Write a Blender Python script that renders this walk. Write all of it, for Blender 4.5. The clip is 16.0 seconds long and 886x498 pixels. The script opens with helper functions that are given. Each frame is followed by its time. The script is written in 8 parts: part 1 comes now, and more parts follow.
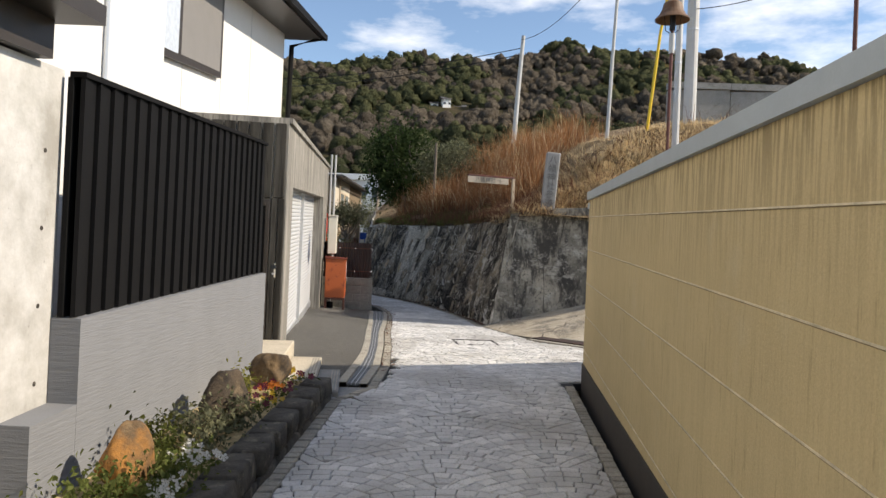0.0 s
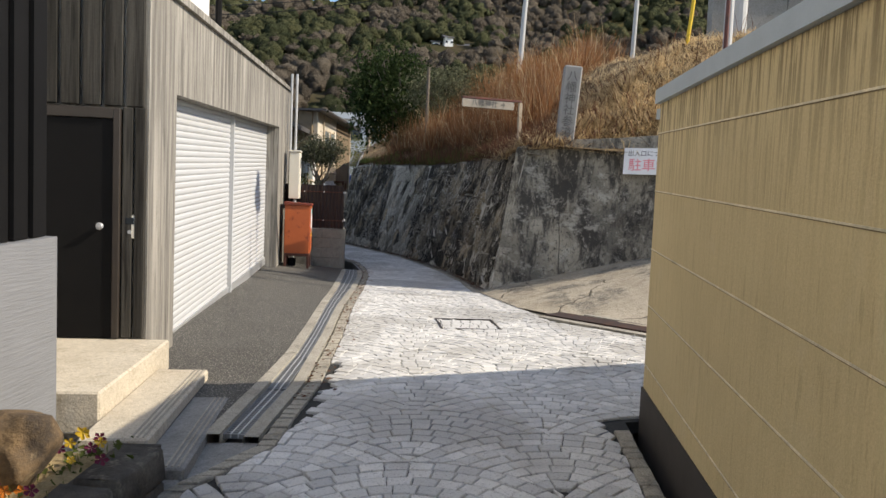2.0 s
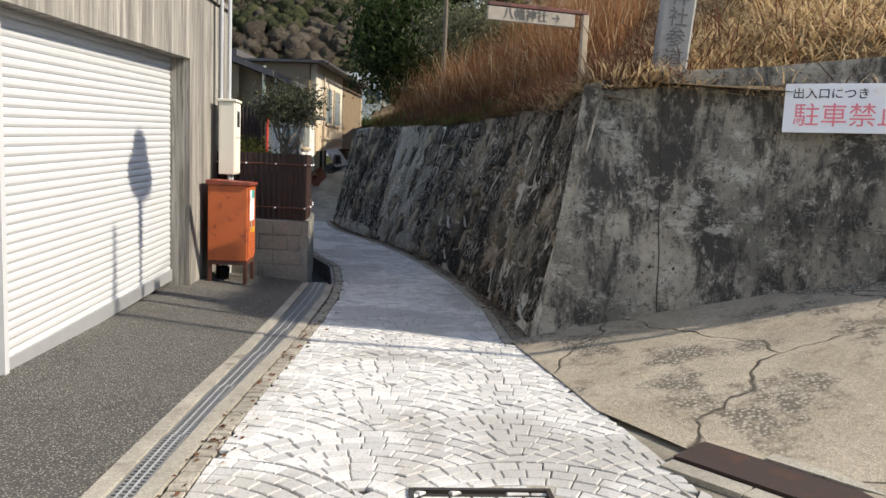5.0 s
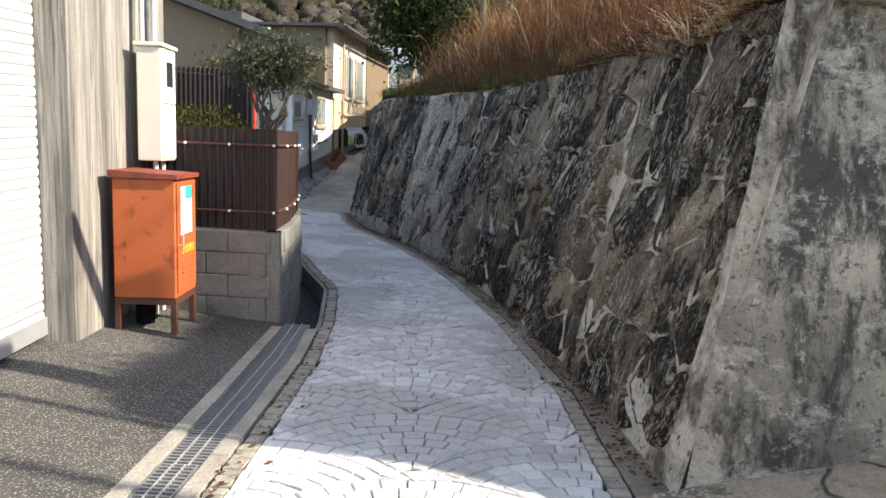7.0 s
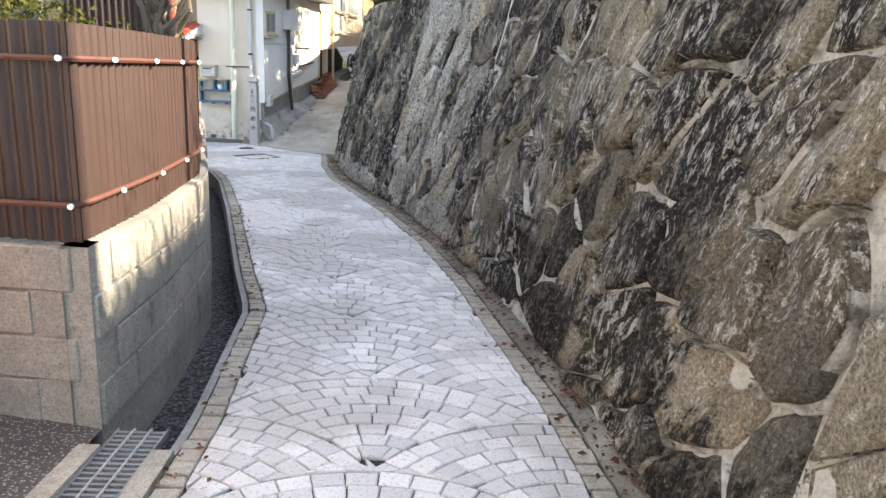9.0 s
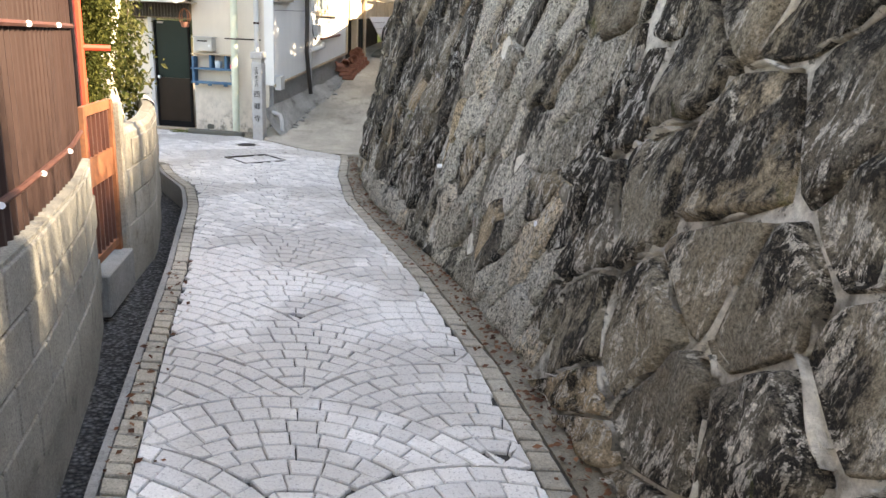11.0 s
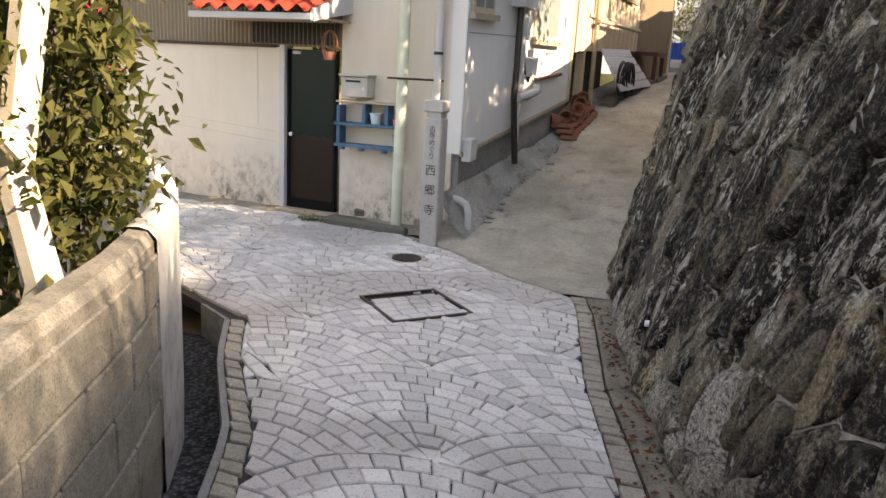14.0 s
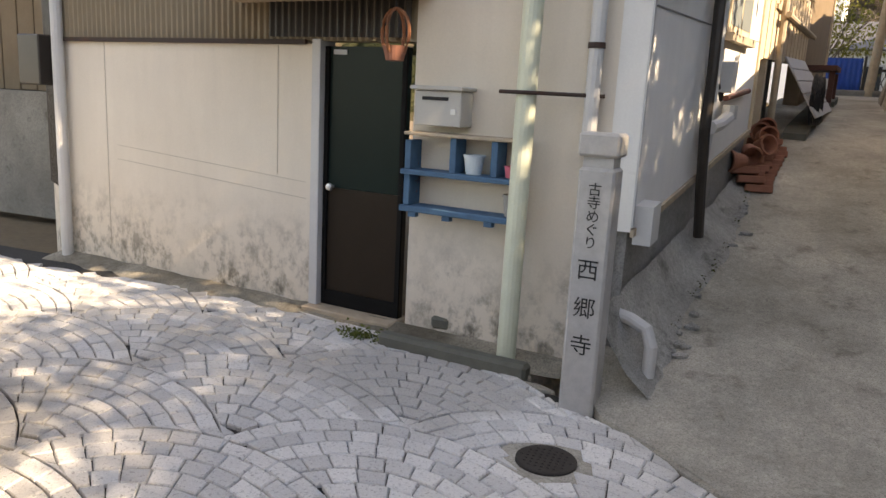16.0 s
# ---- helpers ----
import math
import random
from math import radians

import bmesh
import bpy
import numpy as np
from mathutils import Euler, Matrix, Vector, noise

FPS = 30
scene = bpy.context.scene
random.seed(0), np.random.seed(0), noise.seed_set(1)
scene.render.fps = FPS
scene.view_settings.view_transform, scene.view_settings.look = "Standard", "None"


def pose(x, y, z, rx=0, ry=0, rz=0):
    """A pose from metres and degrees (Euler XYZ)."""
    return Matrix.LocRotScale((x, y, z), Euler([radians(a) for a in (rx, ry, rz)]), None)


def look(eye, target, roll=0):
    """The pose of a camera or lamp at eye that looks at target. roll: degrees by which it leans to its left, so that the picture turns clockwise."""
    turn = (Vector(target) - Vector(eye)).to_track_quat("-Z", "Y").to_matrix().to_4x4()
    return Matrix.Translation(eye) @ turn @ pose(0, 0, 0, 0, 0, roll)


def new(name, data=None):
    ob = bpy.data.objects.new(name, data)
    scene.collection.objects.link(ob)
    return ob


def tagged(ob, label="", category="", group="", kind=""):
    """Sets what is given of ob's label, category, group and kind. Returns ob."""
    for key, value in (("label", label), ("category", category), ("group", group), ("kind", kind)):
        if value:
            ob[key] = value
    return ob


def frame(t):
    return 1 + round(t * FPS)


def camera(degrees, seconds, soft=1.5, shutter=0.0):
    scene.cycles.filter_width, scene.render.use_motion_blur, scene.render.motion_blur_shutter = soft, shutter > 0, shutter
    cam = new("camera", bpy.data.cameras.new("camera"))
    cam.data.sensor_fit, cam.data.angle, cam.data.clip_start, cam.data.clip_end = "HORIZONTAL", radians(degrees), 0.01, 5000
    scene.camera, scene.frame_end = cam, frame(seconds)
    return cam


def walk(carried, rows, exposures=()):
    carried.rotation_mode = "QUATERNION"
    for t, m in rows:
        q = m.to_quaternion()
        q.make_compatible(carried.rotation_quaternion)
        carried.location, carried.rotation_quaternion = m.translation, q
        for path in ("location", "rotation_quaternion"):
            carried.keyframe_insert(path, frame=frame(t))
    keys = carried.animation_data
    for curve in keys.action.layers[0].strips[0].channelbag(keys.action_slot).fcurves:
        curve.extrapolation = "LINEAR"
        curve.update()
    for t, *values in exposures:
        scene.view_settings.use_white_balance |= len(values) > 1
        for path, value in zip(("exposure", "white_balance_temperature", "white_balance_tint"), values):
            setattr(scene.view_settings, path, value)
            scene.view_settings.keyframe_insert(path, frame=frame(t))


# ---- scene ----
cam = camera(62.3, 16.0)
METRES, EYE, TILT, LEAN, TURN = 27.8, 1.5, 0.0, 0.0, -6.7
ROWS = [
    (0.0, 0.0, 0.0, 0.0, -0.02, 0.49, -2.49),
    (0.5, 0.0035, 0.0314, -0.0006, -0.03, -0.61, -2.45),
    (1.0, 0.0065, 0.0629, 0.0001, -0.02, -1.67, -2.39),
    (1.5, 0.0089, 0.0943, -0.0002, 0.08, -2.82, -2.4),
    (2.0, 0.0103, 0.1277, 0.0009, 0.23, -3.86, -2.4),
    (2.5, 0.0108, 0.1607, 0.002, 0.45, -4.69, -2.44),
    (3.0, 0.0125, 0.1907, 0.0028, 0.73, -5.2, -2.39),
    (3.5, 0.0132, 0.2221, 0.003, 1.0, -5.47, -2.41),
    (4.0, 0.0146, 0.2541, 0.0032, 1.38, -5.64, -2.42),
    (6.5, 0.0124, 0.4137, 0.0068, 4.75, -7.69, -2.19),
    (7.0, 0.0082, 0.4444, 0.0049, 5.31, -8.04, -2.11),
    (7.5, 0.0073, 0.476, 0.0026, 5.81, -9.08, -2.01),
    (8.0, 0.0068, 0.5083, 0.0025, 6.07, -10.74, -2.0),
    (10.5, -0.0147, 0.6584, 0.0043, 7.76, -15.66, -2.41),
    (11.0, -0.023, 0.6883, 0.0027, 9.52, -15.59, -2.62),
    (11.5, -0.0326, 0.7176, 0.0031, 11.68, -15.39, -2.76),
    (12.0, -0.0443, 0.746, 0.0027, 13.78, -15.34, -2.82),
    (12.5, -0.0565, 0.775, 0.0032, 15.95, -14.74, -2.92),
    (13.0, -0.0698, 0.8049, 0.0014, 18.39, -14.04, -2.89),
    (13.5, -0.0807, 0.8324, 0.0018, 21.13, -13.66, -2.93),
    (14.0, -0.0928, 0.8593, 0.0022, 23.59, -13.33, -3.06),
    (14.5, -0.1062, 0.8869, 0.0004, 25.62, -12.57, -2.92),
    (15.0, -0.1214, 0.9135, -0.0007, 26.88, -11.98, -2.95),
    (15.5, -0.1397, 0.9384, -0.0006, 27.74, -11.7, -2.95),
    (16.0, -0.1574, 0.9624, -0.0019, 28.44, -11.47, -2.97),
]
EXPOSURES = [(0.0, 0.55, 7100, 11), (4.0, 0.6, 6900, 10), (6.5, 1.2, 6900, 10), (7.1, 1.5, 7000, 10), (8.2, 2.35, 7500, 11), (10.5, 2.8, 8600, 12), (12.5, 2.6, 9200, 15), (14.5, 1.95, 9400, 17), (16.0, 1.75, 9200, 17)]
walk(cam, [(t, pose(0, 0, EYE, TILT, LEAN, TURN) @ pose(METRES * x, METRES * y, METRES * z, 90 + pitch, roll, yaw)) for t, x, y, z, yaw, pitch, roll in ROWS], EXPOSURES)

# ---- world and sun ----
SUN_FROM = Vector((7.5, -1.75, 5.3)).normalized()
world = bpy.data.worlds.new("sky")
scene.world = world
world.use_nodes = True
wn, wl = world.node_tree.nodes, world.node_tree.links
wn.clear()
w_out = wn.new("ShaderNodeOutputWorld")
w_bg = wn.new("ShaderNodeBackground")
w_sky = wn.new("ShaderNodeTexSky")
w_sky.sky_type, w_sky.sun_disc = "NISHITA", False
w_sky.sun_elevation = math.asin(SUN_FROM.z)
w_sky.sun_rotation = math.atan2(SUN_FROM.x, SUN_FROM.y)
w_sky.air_density, w_sky.dust_density, w_sky.ozone_density, w_sky.altitude = 1.0, 0.3, 2.5, 900
w_co = wn.new("ShaderNodeTexCoord")
w_map = wn.new("ShaderNodeMapping")
w_map.inputs["Scale"].default_value = (1.0, 1.0, 3.2)
w_map.inputs["Location"].default_value = (0.35, 0.1, 0.0)
w_noise = wn.new("ShaderNodeTexNoise")
w_noise.inputs["Scale"].default_value, w_noise.inputs["Detail"].default_value, w_noise.inputs["Roughness"].default_value = 2.6, 9, 0.58
w_ramp = wn.new("ShaderNodeValToRGB")
w_ramp.color_ramp.elements[0].position, w_ramp.color_ramp.elements[1].position = 0.505, 0.68
w_mix = wn.new("ShaderNodeMix")
w_mix.data_type = "RGBA"
w_mix.inputs[7].default_value = (7.4, 7.6, 8.1, 1)
wl.new(w_co.outputs["Generated"], w_map.inputs["Vector"])
wl.new(w_map.outputs["Vector"], w_noise.inputs["Vector"])
wl.new(w_noise.outputs["Fac"], w_ramp.inputs["Fac"])
wl.new(w_ramp.outputs["Color"], w_mix.inputs[0])
wl.new(w_sky.outputs["Color"], w_mix.inputs[6])
wl.new(w_mix.outputs[2], w_bg.inputs["Color"])
w_bg.inputs["Strength"].default_value = 0.135
wl.new(w_bg.outputs["Background"], w_out.inputs["Surface"])
sun = new("sun", bpy.data.lights.new("sun", "SUN"))
sun.data.energy, sun.data.angle, sun.data.color = 4.0, radians(0.53), (1.0, 0.93, 0.82)
sun.matrix_world = look(SUN_FROM * 60, (0, 0, 0))


# ---- materials ----
class Nodes:
    """A small builder for one node material."""

    def __init__(self, name, rough=0.8, metal=0.0):
        self.m = bpy.data.materials.new(name)
        self.m.use_nodes = True
        self.t = self.m.node_tree
        self.b = self.t.nodes["Principled BSDF"]
        self.b.inputs["Roughness"].default_value = rough
        self.b.inputs["Metallic"].default_value = metal
        self.b.inputs["Specular IOR Level"].default_value = 0.35
        self.co = self.t.nodes.new("ShaderNodeTexCoord").outputs["Object"]
        geo = self.t.nodes.new("ShaderNodeNewGeometry")
        self.pos, self.island = geo.outputs["Position"], geo.outputs["Random Per Island"]
        self.rand = self.t.nodes.new("ShaderNodeObjectInfo").outputs["Random"]

    def put(self, value, socket):
        if hasattr(value, "default_value"):
            self.t.links.new(value, socket)
        elif isinstance(value, tuple) and len(value) == 3 and len(socket.default_value) == 4:
            socket.default_value = (*value, 1)
        else:
            socket.default_value = value

    def scaled(self, vector, s, offset=(0, 0, 0), turn=(0, 0, 0)):
        n = self.t.nodes.new("ShaderNodeMapping")
        self.put(vector, n.inputs["Vector"])
        n.inputs["Scale"].default_value = s
        n.inputs["Location"].default_value = offset
        n.inputs["Rotation"].default_value = [radians(a) for a in turn]
        return n.outputs["Vector"]

    def noise(self, scale, detail=4, rough=0.55, vector=None, warp=0.0):
        n = self.t.nodes.new("ShaderNodeTexNoise")
        self.put(vector or self.pos, n.inputs["Vector"])
        n.inputs["Scale"].default_value, n.inputs["Detail"].default_value, n.inputs["Roughness"].default_value, n.inputs["Distortion"].default_value = scale, detail, rough, warp
        return n.outputs["Fac"]

    def noise_colour(self, scale):
        n = self.t.nodes.new("ShaderNodeTexNoise")
        self.put(self.pos, n.inputs["Vector"])
        n.inputs["Scale"].default_value = scale
        return n.outputs["Color"]

    def cells(self, scale, vector=None, feature="F1", out="Distance"):
        n = self.t.nodes.new("ShaderNodeTexVoronoi")
        self.put(vector or self.pos, n.inputs["Vector"])
        n.feature = feature
        n.inputs["Scale"].default_value = scale
        return n.outputs[out]

    def ramp(self, fac, *stops):
        n = self.t.nodes.new("ShaderNodeValToRGB")
        self.put(fac, n.inputs["Fac"])
        e = n.color_ramp.elements
        while len(e) < len(stops):
            e.new(0.5)
        for k, (p, c) in enumerate(stops):
            e[k].position = p
            e[k].color = (c, c, c, 1) if isinstance(c, (int, float)) else (*c, 1)
        return n.outputs["Color"]

    def mix(self, fac, a, b, blend="MIX"):
        n = self.t.nodes.new("ShaderNodeMix")
        n.data_type, n.blend_type = "RGBA", blend
        self.put(fac, n.inputs[0])
        self.put(a, n.inputs[6])
        self.put(b, n.inputs[7])
        return n.outputs[2]

    def bright(self, colour, fac, low, high):
        """Colour times a grey between low and high by fac."""
        return self.mix(1.0, colour, self.ramp(fac, (0.0, low), (1.0, high)), "MULTIPLY")

    def height(self, vector=None):
        n = self.t.nodes.new("ShaderNodeSeparateXYZ")
        self.put(vector or self.pos, n.inputs[0])
        return n.outputs

    def rng(self, value, a, b):
        n = self.t.nodes.new("ShaderNodeMapRange")
        self.put(value, n.inputs[0])
        n.inputs[1].default_value, n.inputs[2].default_value = a, b
        return n.outputs[0]

    def bump(self, height, strength=0.4, distance=0.01):
        n = self.t.nodes.new("ShaderNodeBump")
        self.put(height, n.inputs["Height"])
        n.inputs["Strength"].default_value, n.inputs["Distance"].default_value = strength, distance
        last = self.b.inputs["Normal"].links
        if last:
            self.t.links.new(last[0].from_socket, n.inputs["Normal"])
        self.t.links.new(n.outputs["Normal"], self.b.inputs["Normal"])
        return self

    def done(self, colour):
        self.put(colour, self.b.inputs["Base Color"])
        return self.m


def plain(name, colour, rough=0.6, metal=0.0, vary=0.15, scale=6.0, bump=0.1):
    k = Nodes(name, rough, metal)
    c = k.bright(k.bright(colour, k.noise(scale), 1 - vary, 1 + vary), k.noise(scale * 14, 2), 1 - vary * 0.5, 1 + vary * 0.5)
    if bump:
        k.bump(k.noise(scale * 10), bump, 0.004)
    return k.done(c)


def cobble_material():
    k = Nodes("granite_sett", 0.72)
    c = k.mix(k.island, (0.5, 0.495, 0.485), (0.72, 0.705, 0.68))
    c = k.mix(k.ramp(k.noise(0.7, 3), (0.5, 0.0), (0.56, 0.75)), c, (0.42, 0.405, 0.38))
    c = k.bright(c, k.noise(0.6, 6, 0.65), 0.72, 1.16)
    c = k.bright(c, k.noise(130, 3), 0.75, 1.25)
    c = k.mix(k.ramp(k.noise(60, 3, 0.7), (0.57, 0.0), (0.64, 0.55)), c, (0.2, 0.195, 0.19))
    k.bump(k.noise(70, 4), 0.5, 0.006)
    return k.done(c)


def stone_material(name="weathered_wall_stone", pale=False):
    """Dark weathered boulder wall, black lichen, pale mortar smears, brown faces."""
    k = Nodes(name, 0.92)
    k.b.inputs["Specular IOR Level"].default_value = 0.2
    slant = k.scaled(k.scaled(k.pos, (1, 1, 1), turn=(-24, 0, 0)), (1, 1, 0.4))
    drip = k.scaled(k.scaled(k.pos, (1, 1, 1), turn=(-16, 0, 0)), (1, 1, 0.3))
    if pale:
        c = k.ramp(k.island, (0.0, (0.3, 0.275, 0.225)), (0.4, (0.56, 0.53, 0.45)), (0.8, (0.7, 0.665, 0.585)), (1.0, (0.6, 0.45, 0.26)))
        c = k.mix(k.ramp(k.noise(34, 7, 0.85), (0.51, 0.0), (0.55, 0.9)), c, (0.06, 0.055, 0.045))
        c = k.mix(k.ramp(k.noise(1.3, 8, 0.75, slant), (0.56, 0.0), (0.6, 0.92)), c, (0.024, 0.022, 0.02))
    else:
        c = k.ramp(k.island, (0.0, (0.11, 0.102, 0.088)), (0.35, (0.19, 0.172, 0.14)), (0.6, (0.3, 0.265, 0.205)), (0.85, (0.42, 0.365, 0.275)), (1.0, (0.52, 0.4, 0.26)))
        c = k.mix(k.ramp(k.noise(0.9, 6, 0.65), (0.5, 0.0), (0.6, 0.6)), c, (0.24, 0.19, 0.125))
        c = k.mix(k.ramp(k.noise(1.5, 8, 0.75, slant), (0.468, 0.0), (0.515, 0.96)), c, (0.018, 0.0165, 0.015))
        c = k.mix(k.ramp(k.noise(34, 6, 0.8), (0.53, 0.0), (0.6, 0.55)), c, (0.34, 0.3, 0.24))
    where = k.ramp(k.noise(1.4, 5, 0.65, k.scaled(k.pos, (1, 1, 1), (5, 2, 8))), (0.44, 0.1), (0.56, 1.0))
    flecks = k.mix(1.0, k.ramp(k.noise(24, 6, 0.78, drip), (0.53, 0.0), (0.56, 1.0)), where, "MULTIPLY")
    c = k.mix(flecks, c, (0.62, 0.59, 0.53))
    c = k.mix(k.ramp(k.noise(5.0, 8, 0.78, drip), (0.6, 0.0), (0.62, 0.9)), c, (0.6, 0.57, 0.5))
    c = k.mix(k.ramp(k.noise(2.6, 6, 0.65, k.scaled(k.pos, (1, 1, 1), (4, 9, 2))), (0.65, 0.0), (0.7, 0.6)), c, (0.1, 0.11, 0.03))
    c = k.bright(c, k.noise(9, 7, 0.75, slant), 0.5, 1.6)
    c = k.bright(c, k.ramp(k.noise(70, 6, 0.85), (0.36, 0.0), (0.64, 1.0)), 0.25, 1.75)
    k.bump(k.noise(6, 7, 0.75, slant), 1.0, 0.1).bump(k.noise(40, 6, 0.85), 1.0, 0.05)
    return k.done(c)


def mortar_material():
    k = Nodes("wall_mortar", 0.95)
    c = k.mix(k.ramp(k.noise(3.0, 6, 0.65), (0.4, 0.0), (0.54, 1.0)), (0.16, 0.145, 0.12), (0.72, 0.69, 0.62))
    c = k.mix(k.ramp(k.noise(11, 7, 0.78), (0.57, 0.0), (0.61, 0.9)), c, (0.05, 0.046, 0.04))
    c = k.bright(c, k.noise(40, 6, 0.8), 0.3, 1.6)
    k.bump(k.noise(18, 7, 0.75), 1.0, 0.05)
    return k.done(c)


def old_concrete():
    """Cast retaining wall with black streaks running down and pale washed patches."""
    k = Nodes("stained_retaining_concrete", 0.9)
    c = k.mix(k.ramp(k.noise(1.1, 5, 0.6), (0.38, 0.0), (0.66, 1.0)), (0.16, 0.145, 0.118), (0.44, 0.395, 0.315))
    c = k.mix(k.ramp(k.noise(2.6, 8, 0.75, k.scaled(k.pos, (1, 1, 0.35))), (0.46, 0.0), (0.55, 0.92)), c, (0.042, 0.038, 0.034))
    c = k.mix(k.ramp(k.noise(1.7, 9, 0.78, k.scaled(k.pos, (1, 1, 1.6), (2, 5, 1))), (0.53, 0.0), (0.62, 0.85)), c, (0.46, 0.43, 0.37))
    c = k.mix(k.ramp(k.noise(16, 7, 0.8), (0.54, 0.0), (0.6, 0.8)), c, (0.045, 0.042, 0.037))
    c = k.mix(k.ramp(k.noise(13, 7, 0.8, k.scaled(k.pos, (1, 1, 0.6), (7, 1, 3))), (0.58, 0.0), (0.62, 0.7)), c, (0.42, 0.39, 0.33))
    c = k.bright(c, k.noise(70, 4, 0.7), 0.6, 1.35)
    k.bump(k.noise(20, 6, 0.65), 0.6, 0.012)
    return k.done(c)


def board_concrete(name="board_marked_concrete", tone=1.0):
    """Grey concrete cast against narrow upright boards."""
    k = Nodes(name, 0.88)
    streak = k.scaled(k.pos, (1, 1, 0.05))
    c = k.mix(k.ramp(k.noise(9, 5, 0.6, streak), (0.35, 0.0), (0.68, 1.0)), (0.13 * tone, 0.12 * tone, 0.105 * tone), (0.38 * tone, 0.355 * tone, 0.31 * tone))
    c = k.mix(k.ramp(k.noise(3.1, 5, 0.65, streak), (0.55, 0.0), (0.72, 0.7)), c, (0.10, 0.095, 0.085))
    c = k.bright(c, k.noise(50, 4, 0.7), 0.72, 1.25)
    c = k.mix(k.ramp(k.noise(34, 3, 0.5, streak), (0.54, 0.0), (0.64, 0.6)), c, (0.07 * tone, 0.065 * tone, 0.058 * tone))
    k.bump(k.noise(22, 3, 0.5, streak), 0.7, 0.02).bump(k.noise(80, 3), 0.4, 0.004)
    return k.done(c)


def fair_concrete():
    k = Nodes("fair_faced_concrete", 0.8)
    c = k.mix(k.ramp(k.noise(1.7, 7, 0.68), (0.36, 0.0), (0.64, 1.0)), (0.32, 0.305, 0.275), (0.6, 0.59, 0.57))
    c = k.mix(k.ramp(k.noise(26, 4, 0.7), (0.66, 0.0), (0.72, 0.6)), c, (0.2, 0.19, 0.17))
    k.bump(k.noise(40, 4), 0.3, 0.006)
    return k.done(c)


def yellow_paint():
    k = Nodes("cream_painted_block", 0.85)
    streak = k.scaled(k.pos, (1, 1, 0.05))
    z = k.height()[2]
    top = k.rng(z, 1.45, 2.3)
    drip = k.mix(1.0, k.ramp(k.noise(38, 4, 0.65, streak), (0.47, 0.0), (0.56, 1.0)), k.ramp(top, (0.0, 0.08), (0.5, 0.4), (0.85, 1.0)), "MULTIPLY")
    c = k.bright((0.58, 0.455, 0.245), k.noise(0.8, 5, 0.6), 0.72, 1.15)
    c = k.mix(drip, c, (0.19, 0.14, 0.07))
    c = k.mix(k.ramp(k.noise(30, 5, 0.7, k.scaled(k.pos, (1, 1, 0.12))), (0.58, 0.0), (0.66, 0.35)), c, (0.27, 0.2, 0.1))
    c = k.mix(k.ramp(k.noise(2.2, 5, 0.6), (0.6, 0.0), (0.75, 0.3)), c, (0.56, 0.48, 0.31))
    c = k.bright(c, k.noise(90, 4, 0.7), 0.78, 1.22)
    k.bump(k.noise(90, 4, 0.7), 0.6, 0.006)
    return k.done(c)


def asphalt_material():
    k = Nodes("worn_asphalt", 0.9)
    c = k.bright((0.095, 0.09, 0.081), k.noise(0.9, 6, 0.65), 0.55, 1.4)
    c = k.mix(k.ramp(k.cells(60), (0.18, 1.0), (0.4, 0.0)), c, (0.34, 0.32, 0.28))
    c = k.bright(c, k.noise(120, 3), 0.35, 1.65)
    c = k.bright(c, k.noise(14, 6, 0.7), 0.7, 1.3)
    k.bump(k.noise(90, 4), 1.0, 0.02)
    return k.done(c)


def apron_concrete(name, a, b, dirt, cracks=False):
    k = Nodes(name, 0.92)
    c = k.mix(k.ramp(k.noise(1.3, 6, 0.62), (0.35, 0.0), (0.68, 1.0)), a, b)
    c = k.mix(k.ramp(k.noise(4.5, 7, 0.7), (0.56, 0.0), (0.7, 0.75)), c, dirt)
    c = k.mix(k.ramp(k.cells(90), (0.2, 0.5), (0.4, 0.0)), c, dirt)
    c = k.bright(c, k.noise(90, 4, 0.7), 0.45, 1.5)
    c = k.bright(c, k.noise(26, 6, 0.8), 0.5, 1.5)
    if cracks:
        edge = k.cells(0.55, k.mix(0.5, k.pos, k.noise_colour(2.4), "ADD"), "DISTANCE_TO_EDGE")
        broken = k.ramp(k.noise(1.3, 5, 0.6, k.scaled(k.pos, (1, 1, 1), (1, 8, 4))), (0.45, 0.0), (0.55, 1.0))
        c = k.mix(k.mix(1.0, k.ramp(edge, (0.003, 0.95), (0.009, 0.0)), broken, "MULTIPLY"), c, (0.06, 0.05, 0.038))
        c = k.mix(k.ramp(k.noise(0.9, 6, 0.7, k.scaled(k.pos, (1, 1, 1), (7, 3, 0))), (0.5, 0.0), (0.56, 0.9)), c, k.mix(k.ramp(k.cells(34), (0.2, 1.0), (0.5, 0.0)), (0.15, 0.13, 0.1), (0.5, 0.47, 0.4)))
        k.bump(k.ramp(edge, (0.0, 0.0), (0.012, 1.0)), 0.8, 0.02).bump(k.noise(14, 7, 0.8), 0.8, 0.03)
    k.bump(k.noise(60, 5, 0.7), 0.6, 0.008)
    return k.done(c)


